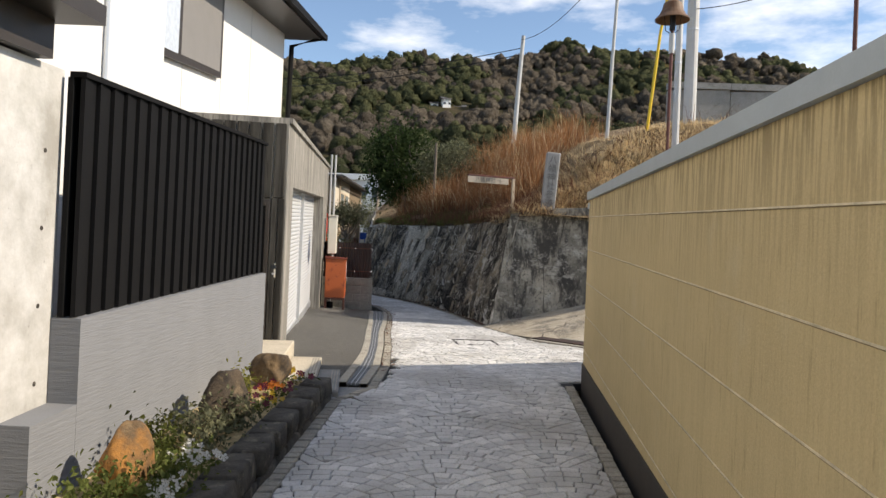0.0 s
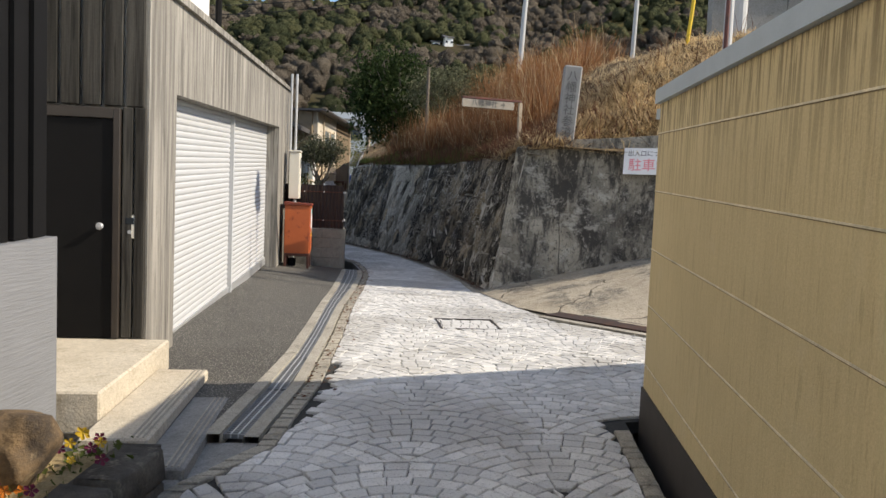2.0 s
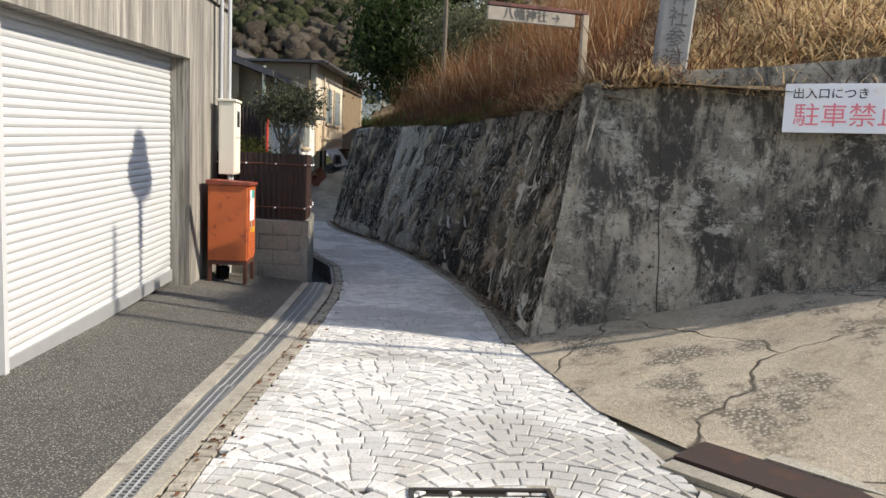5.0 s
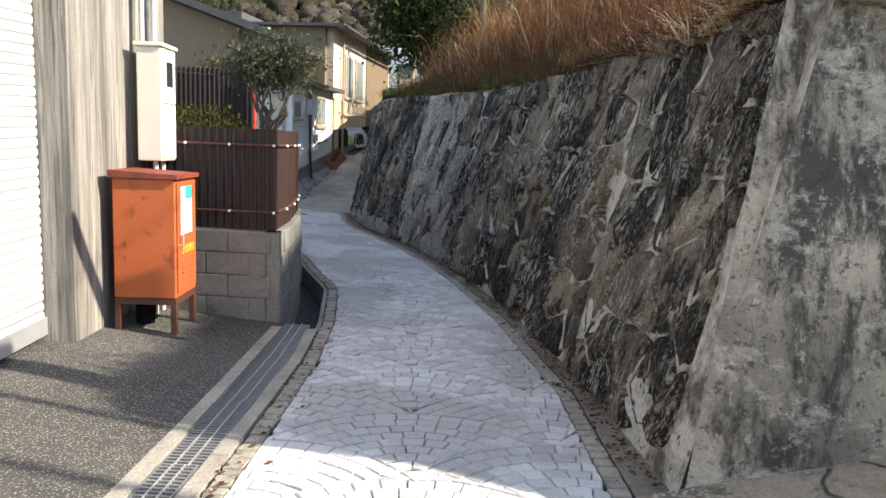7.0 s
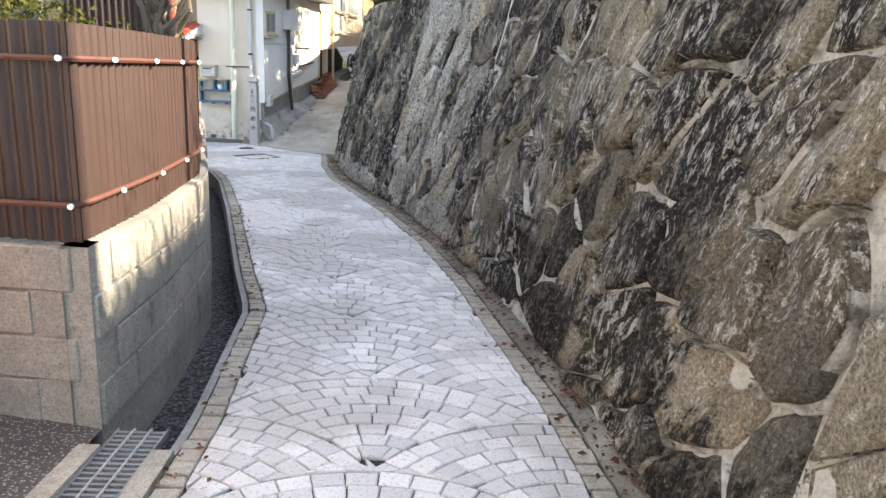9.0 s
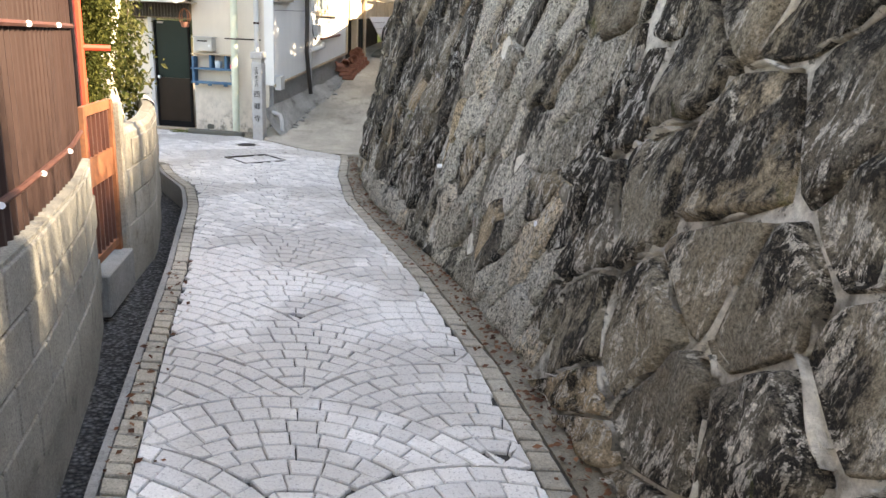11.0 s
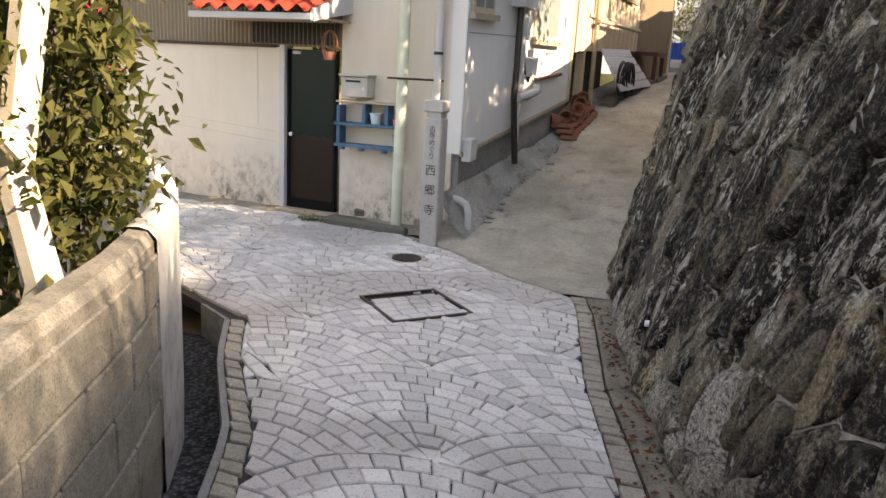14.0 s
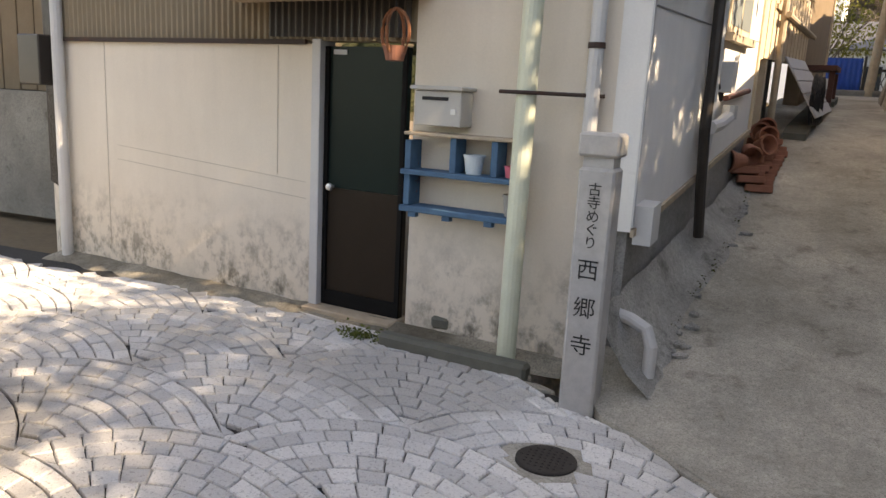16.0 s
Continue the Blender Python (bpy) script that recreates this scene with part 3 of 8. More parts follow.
def build_garage():
    """Board-marked concrete garage: facade along y, with the sloping ground its lines rise slightly."""
    g = thing("garage", "board-marked grey concrete garage with two white roller shutters", "garage", kind="structure")
    y0, y1, x = 9.3, 19.4, -0.9
    top = lambda y: 3.06 + 0.058 * (y - 9.3)
    g.matrix_basis = pose(x, y0, 0, 0, 0, -0.46) @ pose(-x, -y0, 0)
    lin = lambda y: 2.33 + 0.056 * (y - 10.1)
    deep = -6.5

    def block(name, ya, yb, za, zb, xa=x - 0.32, xb=x):
        base = [(xa, ya, za(ya)), (xb, ya, za(ya)), (xb, yb, za(yb)), (xa, yb, za(yb))]
        return part(name, prism(bmesh.new(), base, [zb(ya), zb(ya), zb(yb), zb(yb)]), M["board"], g)

    low = lambda y: -0.2
    block("pier", y0, 10.1, low, top)
    block("pier", 17.52, y1, low, top)
    block("lintel", 10.102, 17.518, lin, top)
    # front return wall with the side door recess
    base = [(deep, y0 + 0.2, -0.2), (x - 0.322, y0 + 0.2, -0.2), (x - 0.322, y0, -0.2), (deep, y0, -0.2)]
    part("side_wall", prism(bmesh.new(), base, [3.06] * 4), M["board"], g)
    base = [(deep, y1 - 0.2, -0.2), (x - 0.322, y1 - 0.2, -0.2), (x - 0.322, y1, -0.2), (deep, y1, -0.2)]
    part("side_wall", prism(bmesh.new(), base, [top(y1)] * 4), M["board"], g)
    base = [(deep, y0 + 0.01, top(y0)), (x + 0.04, y0 + 0.01, top(y0)), (x + 0.04, y1 + 0.03, top(y1)), (deep, y1 + 0.03, top(y1))]
    part("roof_slab", prism(bmesh.new(), [(a, b, c + 0.002) for a, b, c in base], [c + 0.07 for *_, c in base]), M["board"], g)
    part("back_wall", one_box(deep, deep + 0.2, y0 + 0.21, y1 - 0.21, -0.2, top(y0)), M["board"], g)
    # shutters
    for k, (ya, yb) in enumerate(((10.11, 13.66), (13.72, 17.51))):
        s = thing("roller_shutter", "white slatted steel roller shutter, closed", "shutter", group="garage shutters")
        n = 36
        h = [0.12 + 0.02 * (ya - 10), 0.12 + 0.02 * (yb - 10)]
        t = [lin(ya) + 0.02, lin(yb) + 0.02]
        for j in range(n):
            rows = []
            for u, dx in ((0.0, -0.004), (0.1, 0.004), (0.35, 0.011), (0.7, 0.01), (0.9, 0.004), (1.0, -0.004)):
                v = (j + u) / n
                rows.append([(x - 0.16 + dx, ya, h[0] + v * (t[0] - h[0])), (x - 0.16 + dx, yb, h[1] + v * (t[1] - h[1]))])
            part("slat", sheet(rows), M["shutter"], s)
        part("bottom_bar", prism(bmesh.new(), [(x - 0.17, ya, h[0] - 0.1), (x - 0.13, ya, h[0] - 0.1), (x - 0.13, yb, h[1] - 0.1), (x - 0.17, yb, h[1] - 0.1)], [h[0] + 0.03, h[0] + 0.03, h[1] + 0.03, h[1] + 0.03]), M["alu"], s)
    p = thing("shutter_post", "slim aluminium centre post between the shutters", "post")
    part("profile", prism(bmesh.new(), [(x - 0.17, 13.662, 0.1), (x - 0.1, 13.662, 0.1), (x - 0.1, 13.718, 0.1), (x - 0.17, 13.718, 0.1)], [2.56] * 4), M["shutter"], p)


build_garage()


def asphalt_z(x, y):
    return gz(y) + 0.02 + 0.1 * smooth_step(10, 17, y) * min(max((0.35 - x) / 1.3, 0), 1)


def build_forecourt():
    rows = []
    for k in range(60):
        y = 7.72 + (18.9 - 7.72) * k / 59
        a, b = -1.12, poly(GUTTER, y) - 0.06
        rows.append([(a + (b - a) * j / 6, y, asphalt_z(a + (b - a) * j / 6, y)) for j in range(7)])
    tagged(part("pavement", sheet(rows), M["asphalt"]), "worn grey asphalt forecourt in front of the garage", "pavement", kind="structure")


build_forecourt()
strip("kerb_inner", M["kerb"], lambda y: poly(GUTTER, y) - 0.09, lambda y: poly(GUTTER, y), 7.7, 18.5, 0.028, "pale concrete edge of the drain gutter", 0.25, thick=0.2)
strip("kerb_outer", M["kerb"], lambda y: poly(LEFT, y) - 0.09, lambda y: poly(LEFT, y) - 0.003, 7.7, 18.5, 0.012, "pale concrete edge of the drain gutter", 0.25, thick=0.2)


# ---- retaining wall and bank ----
def wall_face(y, h):
    """A point of the battered stone face: y along the foot, h its height."""
    x = poly(FOOT, y)
    t = Vector((poly(FOOT, y + 0.3) - poly(FOOT, y - 0.3), 0.6, 0)).normalized()
    n = Vector((t.y, -t.x, 0))
    return Vector((x, y, lz(y))) + n * (BATTER * h) + Vector((0, 0, h))


def build_stone_backing():
    rows = []
    ys = [15.5 + 0.2 * k for k in range(76)] + [31 + k for k in range(40)]
    for y in ys:
        c = poly(CREST, y)
        rows.append([wall_face(y, c * j / 10 - 0.1) for j in range(11)] + [wall_face(y, c - 0.1) + Vector((0.3, 0, -0.05))])
    tagged(part("wall_stone", sheet(rows), M["mortar"]), "battered retaining wall of dark mossy boulders in mortar", "wall", kind="structure")


build_stone_backing()
FRONT = [(2.92, 15.5, 0.0), (3.86, 15.35, 0.2), (4.9, 15.0, 0.45), (5.8, 14.5, 0.8), (7.5, 13.6, 1.3), (10.5, 12.3, 1.9), (16, 10.5, 2.6)]


def build_front_wall():
    rows = []
    for k, (x, y, z) in enumerate(FRONT):
        top = [2.45, 2.6, 2.66, 2.74, 2.95, 3.3, 3.6][k]
        lean = 0.12
        first = 1.0 if k == 0 else 0.0
        rows.append([(x, y - 0.06 * first, z - 0.3), (x, y - 0.06 * first, z), (x + 0.36 * first, y + lean * top * (1 - 0.6 * first), top), (x + 0.2 + 0.6 * first, y + lean * top + 0.2, top + 0.01), (x + 0.4 + 0.5 * first, y + 1.2, top - 0.1)])
    bm = sheet(rows)
    bmesh.ops.subdivide_edges(bm, edges=bm.edges[:], cuts=3, use_grid_fill=True)
    w = tagged(part("wall_front", bm, M["oldcon"]), "black-streaked cast concrete retaining wall", "wall", kind="structure")
    return w


build_front_wall()


def front_point(x, z, out=0.0):
    """A point on the cast wall's face."""
    xs = [p[0] for p in FRONT]
    yb, zb = float(np.interp(x, xs, [p[1] for p in FRONT])), float(np.interp(x, xs, [p[2] for p in FRONT]))
    top = float(np.interp(x, xs, [2.45, 2.6, 2.66, 2.74, 2.95, 3.3, 3.6]))
    return Vector((x, yb + 0.12 * top * (z - zb) / (top - zb) - out, z))


def build_front_details():
    """Pour lines, joints, tie holes and a footing bead on the cast wall."""
    rng = random.Random(19)
    w = bpy.data.objects["wall_front"]
    for z, x0, x1 in ((1.24, 3.9, 7.4), (2.0, 3.9, 7.4), (1.62, 3.9, 4.6)):
        pts = [front_point(x, z + 0.012 * noise.noise(Vector((x * 3, z, 0))), 0.0) for x in np.linspace(x0, x1, 30)]
        part("pour_line", tube(bmesh.new(), pts, [0.007 + 0.005 * noise.noise(p * 6) for p in pts], 6), M["oldcon"], w)
    for x, z0, z1 in ((4.02, 0.3, 2.6), (5.78, 0.85, 2.7), (7.2, 1.25, 2.85)):
        pts = [front_point(x + 0.006 * math.sin(z * 9), z, -0.002) for z in np.linspace(z0, z1, 16)]
        part("wall_joint", tube(bmesh.new(), pts, 0.007, 5), M["plinth"], w)
    for x in (3.95, 4.15, 4.95, 5.6, 6.4):
        for z in (0.78, 1.3, 2.06):
            if z > float(np.interp(x, [p[0] for p in FRONT], [p[2] for p in FRONT])) + 0.15:
                q = front_point(x, z)
                part("tie_hole", tube(bmesh.new(), [q + Vector((0, 0.01, 0)), q + Vector((0, -0.003, 0))], 0.016, 8), M["plinth"], w)
    v = thing("wall_foot_rubble", "broken mortar and dirt along the foot of the cast wall", "rubble", kind="structure")
    for k in range(70):
        x = 2.95 + 4.5 * rng.random() ** 1.4
        zb = float(np.interp(x, [p[0] for p in FRONT], [p[2] for p in FRONT]))
        r = rng.uniform(0.012, 0.04)
        bm = bmesh.new()
        bmesh.ops.create_icosphere(bm, subdivisions=1, radius=r)
        for u in bm.verts:
            u.co = Vector((u.co.x * 1.5, u.co.y, u.co.z * 0.6)) * (1 + 0.5 * noise.noise(u.co * 35 + Vector((k, 0, 0))))
        ob = part("stone", bm, M["apron"], v)
        ob.matrix_basis = Matrix.Translation(front_point(x, zb, rng.uniform(0.02, 0.1)) + Vector((0, 0, 0.02)))


build_front_details()


def build_apron():
    """Cracked concrete ramp that climbs to the right of the lane."""
    rows = []
    edge = [(2.68, 15.45), (2.9, 13.3), (3.22, 12.6), (4.68, 10.78), (5.5, 9.8), (5.9, 9.3)]
    for k in range(41):
        u = k / 40 * 5
        i = min(int(u), 4)
        f = u - i
        ex, ey = (edge[i][0] + (edge[i + 1][0] - edge[i][0]) * f, edge[i][1] + (edge[i + 1][1] - edge[i][1]) * f)
        row = []
        for j in range(17):
            s = j / 16
            fx = 2.95 + s * 12.0
            wy = float(np.interp(fx, [p[0] for p in FRONT], [p[1] for p in FRONT])) + 0.03
            ny = float(np.interp(fx, [2.6, 7.2, 14, 18], [8.2, 9.45, 8.6, 8.2]))
            v = k / 40
            bx = max(ex, fx) if j else ex
            by = ey * (1 - s) + s * (wy + (ny - wy) * v) if j else ey
            wx = max(bx - ex, 0)
            z = gz(ey) + 0.012 + 0.28 * max(0, wx - 0.15) * smooth_step(8.3, 13.5, by) - 0.02 * max(0, 12 - by) * smooth_step(0.3, 2, wx)
            row.append((bx, by, z))
        rows.append(row)
    tagged(part("ramp", sheet(rows), M["apron"]), "cracked pale concrete ramp beside the lane", "pavement", kind="structure")


build_apron()


def bank_z(x, y):
    """Grassy bank above the retaining walls."""
    crest = poly(CREST, max(y, 15.5))
    side = x - (poly(FOOT, max(y, 15.5)) + BATTER * crest)
    front = (y - float(np.interp(x, [p[0] for p in FRONT], [p[1] for p in FRONT])) - 0.3) * 0.9
    d = max(0.0, min(side, front))
    crest += 0.12 * smooth_step(3.3, 8, x) * (1 - smooth_step(15.5, 20, y))
    rise = 0.62 * d if d < 4.5 else 0.62 * 4.5 + 0.25 * (d - 4.5)
    return lz(y) + crest - 0.06 + min(rise, 5.2) * (0.55 + 0.45 * smooth_step(2.5, 6, x)) + 0.14 * noise.noise(Vector((x * 0.9, y * 0.9, 0)))


def build_bank():
    rows = []
    for k in range(120):
        y = 12.6 + k * 0.4
        row = []
        for j in range(48):
            if y > 15.5:
                xa = poly(FOOT, y) + BATTER * poly(CREST, y) + 0.05
            else:
                xa = float(np.interp(y, [p[1] for p in FRONT[::-1]], [p[0] for p in FRONT[::-1]])) + 0.35
            x = xa + 22 * (j / 47) ** 1.5
            row.append((x, y, bank_z(x, y)))
        rows.append(row)
    tagged(part("bank", sheet(rows), M["bank"], smooth=True), "bank of dead brown grass above the retaining walls", "bank", kind="structure")


build_bank()


# ---- block wall with brown fence, gate, garden wall ----
def build_yard_wall():
    w = thing("wall_yard", "grey concrete block wall beside the drain channel", "wall", kind="structure")
    ys = [18.65 + (23.3 - 18.65) * k / 14 for k in range(15)]
    rows = [[(yard(y), y, -0.3), (yard(y), y, 0.83), (yard(y) - 0.12, y, 0.83), (yard(y) - 0.12, y, -0.3)] for y in ys]
    part("wall_body", sheet(rows), M["block"], w)
    part("wall_body", prism(bmesh.new(), [(0.42, 18.65, -0.3), (-0.83, 18.822, -0.3), (-0.83, 18.942, -0.3), (0.42, 18.77, -0.3)], [0.83] * 4), M["block"], w)
    f = thing("corrugated_fence", "brown corrugated metal fence on the block wall", "fence")
    line = [(-0.83 + 1.2 * k / 8, 18.86 - 0.166 * k / 8) for k in range(9)] + [(yard(y) - 0.05, y) for y in np.linspace(18.8, 23.2, 24)]
    part("sheet", corrugated(line, 0.84, 1.72, 0.075, 0.012), M["brown"], f)
    g = thing("wall_garden", "pale block garden wall with a rounded render coping", "wall", kind="structure")
    ys = [24.05 + (28.0 - 24.05) * k / 16 for k in range(17)]
    rows = [[(yard(y), y, -0.3), (yard(y), y, 0.86), (yard(y) - 0.03, y, 0.9), (yard(y) - 0.12, y, 0.9), (yard(y) - 0.15, y, 0.86), (yard(y) - 0.15, y, -0.3)] for y in ys]
    rows += [[(-3.18 - 0.85 * k + dx, 28.36 + 0.43 * k - dy, z) for dx, dy, z in ((0, 0, -0.3), (0, 0, 0.86), (-0.02, 0.02, 0.9), (-0.06, 0.1, 0.9), (-0.07, 0.13, 0.86), (-0.07, 0.13, -0.3))] for k in (0, 1, 2, 4)]
    part("wall_body", sheet(rows), M["whiteblock"], g)


def corrugated(line, z0, z1, pitch, amp):
    """Upright corrugated sheet along a broken line in plan."""
    pts = []
    run = 0.0
    for a, b in zip(line, line[1:]):
        a, b = Vector(a), Vector(b)
        n = max(1, int((b - a).length / (pitch / 6)))
        d = (b - a).normalized()
        nn = Vector((d.y, -d.x))
        for k in range(n):
            s = run + (b - a).length * k / n
            p = a + (b - a) * k / n + nn * amp * math.sin(2 * math.pi * s / pitch)
            pts.append(p)
        run += (b - a).length
    return sheet([[(p.x, p.y, z) for p in pts] for z in (z0, z1)])


build_yard_wall()


# ---- house at the fork ----
HOUSE_M, HOUSE_L = wall_frame((-6.35, 31.62), (-1.78, 31.05))


def build_fork_house():
    h = thing("house", "old cream plastered house with a brown corrugated upper storey", "house", kind="structure")
    part("front_wall", slab(bmesh.new(), HOUSE_M, 0, 2.55, 0, 0.14, -0.3, -0.3, 1.76, 1.76), M["plaster"], h)
    part("front_wall", slab(bmesh.new(), HOUSE_M, 3.32, HOUSE_L, 0, 0.14, -0.3, -0.3, 3.05, 3.05), M["plaster"], h)
    part("gable_wall", slab(bmesh.new(), HOUSE_M, 0, 3.318, 0, 0.14, 1.78, 1.78, 5.5, 4.35), M["corr"], h)
    part("gable_wall", slab(bmesh.new(), HOUSE_M, 3.319, 4.1, 0.3, 0.44, 3.07, 3.07, 4.35, 4.05), M["corr"], h)
    part("roof", slab(bmesh.new(), HOUSE_M, -0.6, 4.5, -0.55, 3.6, 5.75, 4.0, 5.93, 4.18), M["tile"], h)


M["tile"] = plain("dark_roof_tile", (0.09, 0.085, 0.085), 0.6, vary=0.25, scale=8, bump=0.4)
M["corr"] = plain("tan_corrugated_wall", (0.22, 0.17, 0.11), 0.6, vary=0.15)
build_fork_house()
strip("lane", M["lane"], lambda y: poly([(29.28, -0.18), (29.7, -0.87), (30.26, -1.43), (30.5, -1.82), (32.9, -1.6), (35, -1.35), (42, -0.4), (46, 0.2)], y), lambda y: poly(FOOT, y) + 0.02, 29.4, 46, 0.006, "plain concrete lane climbing past the house", 0.25, height=lz)



strip("verge", M["verge"], lambda y: poly(RIGHT, y) + 0.002, lambda y: poly(FOOT, y) + 0.12, 15.4, 30.0, -0.004, "dirt and mortar verge at the foot of the stone wall", 0.2)


# ---- retaining wall stones ----
def clip_cell(cell, a, b):
    """The part of a convex cell nearer to a than to b."""
    m, n = (a + b) / 2, b - a
    out = []
    for p, q in zip(cell, cell[1:] + cell[:1]):
        dp, dq = (p - m).dot(n), (q - m).dot(n)
        if dp <= 0:
            out.append(p)
        if dp * dq < 0:
            out.append(p + (q - p) * (dp / (dp - dq)))
    return out


def wall_cells(rng, s0, s1, top, ax, ay, slant):
    """Uneven cells over a wall panel; ax, ay the usual width and height, slant how far they lean."""
    seeds = []
    ny = max(1, int(top / ay))
    nx = int((s1 - s0) / ax)
    for j in range(-1, ny + 2):
        for i in range(-2, nx + 3):
            seeds.append(Vector((i + (0.5 if j % 2 else 0) + rng.uniform(-0.38, 0.38), j + rng.uniform(-0.36, 0.36))))
    cells = []
    for a in seeds:
        near = sorted(seeds, key=lambda b: (b - a).length_squared)[1:17]
        cell = [a + Vector(d) for d in ((-3, -3), (3, -3), (3, 3), (-3, 3))]
        for b in near:
            cell = clip_cell(cell, a, b)
        pts = [Vector((s0 + (p.x - slant * p.y) * ax, p.y * ay)) for p in cell]
        pts = [Vector((min(max(p.x, s0), s1), min(max(p.y, 0.0), top))) for p in pts]
        area = abs(sum(p.x * q.y - q.x * p.y for p, q in zip(pts, pts[1:] + pts[:1]))) / 2
        if area > 0.25 * ax * ay:
            cells.append(pts)
    return cells


def smear(vs, fs, rng, p, q, n, high, wide):
    """A ragged bead of pointing mortar along one joint."""
    across = Vector((q.y - p.y, p.x - q.x)).normalized()
    base = len(vs)
    ph = rng.uniform(0, 9)
    a, b = sorted((rng.uniform(-0.05, 0.35), rng.uniform(0.65, 1.05)))
    for k in range(8):
        f = k / 7
        c = p.lerp(q, a + (b - a) * f) + across * 0.02 * math.sin(ph + f * 5)
        w = wide * (0.25 + math.sin(3.14 * min(max(f, 0.04), 0.96))) * (0.85 + 0.5 * noise.noise(Vector((ph, f * 4, 0))))
        for u, h in ((-1.3, -0.6), (-0.65, 0.45), (0, 0.7), (0.65, 0.45), (1.3, -0.6)):
            e = c + across * w * u * (1 + 0.4 * noise.noise(Vector((ph, f * 7, u * 3))))
            vs.append(wall_face(e.x, e.y) + n * (high * h * 1.05 + 0.004))
    for k in range(7):
        for j in range(4):
            i = base + k * 5 + j
            fs.append((i, i + 1, i + 6, i + 5))


def build_wall_stones():
    rng = random.Random(11)
    wall = bpy.data.objects["wall_stone"]
    panels = [(15.75, 17.6, 0.42, 0.42, 0.5, 0.035), (17.6, 22.4, 0.46, 0.46, 0.35, 0.055), (22.4, 24.7, 0.21, 0.36, 0.6, 0.032), (24.7, 30.2, 0.2, 0.4, 0.6, 0.034), (30.2, 37.0, 0.3, 0.4, 0.6, 0.04)]
    count = 0
    for s0, s1, ax, ay, slant, proud in panels:
        top = min(poly(CREST, s0), poly(CREST, s1)) - 0.05
        for pts in wall_cells(rng, s0, s1, top, ax, ay, slant):
            m = sum(pts, Vector((0, 0))) / len(pts)
            ring = []
            for p, q in zip(pts, pts[1:] + pts[:1]):
                if (q - p).length < 0.02:
                    continue
                ring += [p, p.lerp(q, 0.33), p.lerp(q, 0.67)]
            if len(ring) < 6:
                continue
            ring = [p.lerp((ring[k - 1] + ring[(k + 1) % len(ring)]) / 2, 0.22) for k, p in enumerate(ring)]
            d = proud * rng.uniform(0.45, 1.4)
            o = wall_face(m.x, m.y)
            t = (wall_face(m.x + 0.1, m.y) - wall_face(m.x - 0.1, m.y)).normalized()
            u = (wall_face(m.x, m.y + 0.1) - wall_face(m.x, m.y - 0.1)).normalized()
            n = u.cross(t).normalized()
            if n.x > 0:
                n = -n
            for p, q in zip(pts, pts[1:] + pts[:1]):
                if (q - p).length > 0.12 and s1 < 22.5 and rng.random() < 0.4:
                    mv, mf = [], []
                    smear(mv, mf, rng, p, q, n, d, 0.012)
                    bead = from_lists("mortar_joint", mv, mf, M["mortar"], wall)
                    for f in bead.data.polygons:
                        f.use_smooth = True
            tilt = Vector((rng.uniform(-0.16, 0.16), rng.uniform(-0.16, 0.16)))
            vs, fs = [], []
            size = len(ring)
            gap = rng.uniform(-0.035, 0.0) if s1 < 22.5 else 0.0
            for f, dep in ((0.97 + gap, -0.03), (0.945 + gap, 0.5), (0.87, 0.95), (0.5, 1.0)):
                for p in ring:
                    w = m + (p - m) * f
                    bump = 1 + 0.8 * noise.noise(Vector((w.x * 5, w.y * 5, 3.1))) + 0.5 * noise.noise(Vector((w.x * 13, w.y * 13, 1.1)))
                    lift = d * dep * (bump if dep > 0 else 1) + (tilt.x * (w.x - m.x) + tilt.y * (w.y - m.y)) * (dep > 0.5)
                    vs.append(wall_face(w.x, w.y) + n * max(lift, -0.03) - o)
            vs.append(n * d * 1.05)
            for k in range(3):
                for j in range(size):
                    fs.append((k * size + j, k * size + (j + 1) % size, (k + 1) * size + (j + 1) % size, (k + 1) * size + j))
            fs += [(3 * size + j, 3 * size + (j + 1) % size, 4 * size) for j in range(size)]
            me = bpy.data.meshes.new("boulder")
            me.from_pydata([tuple(v) for v in vs], [], fs)
            bmx = bmesh.new()
            bmx.from_mesh(me)
            bmesh.ops.recalc_face_normals(bmx, faces=bmx.faces[:])
            for f in bmx.faces:
                f.smooth = True
            bmx.to_mesh(me)
            bmx.free()
            light = (22.7 < m.x < 25.0 - 0.2 * m.y and rng.random() < 0.62) or (s0 > 21 and m.y < 0.3 and m.x < 29.2)
            me.materials.append(M["stone_grey" if light else "stone_one"])
            ob = new("boulder", me)
            ob.location = o
            ob.parent = wall
            count += 1
    print("stones", count)


def stone_one(key, name):
    """The boulder material, toned stone by stone."""
    m = M[key].copy()
    m.name = name
    t = m.node_tree
    info = [n for n in t.nodes if n.type == "OBJECT_INFO"][0]
    geo = [n for n in t.nodes if n.type == "NEW_GEOMETRY"][0]
    for l in [l for l in t.links if l.from_socket == geo.outputs["Random Per Island"]]:
        t.links.new(info.outputs["Random"], l.to_socket)
    return m


M["stone_one"] = stone_one("stone", "wall_boulder")
M["stone_grey"] = stone_one("stonepale", "grey_wall_boulder")


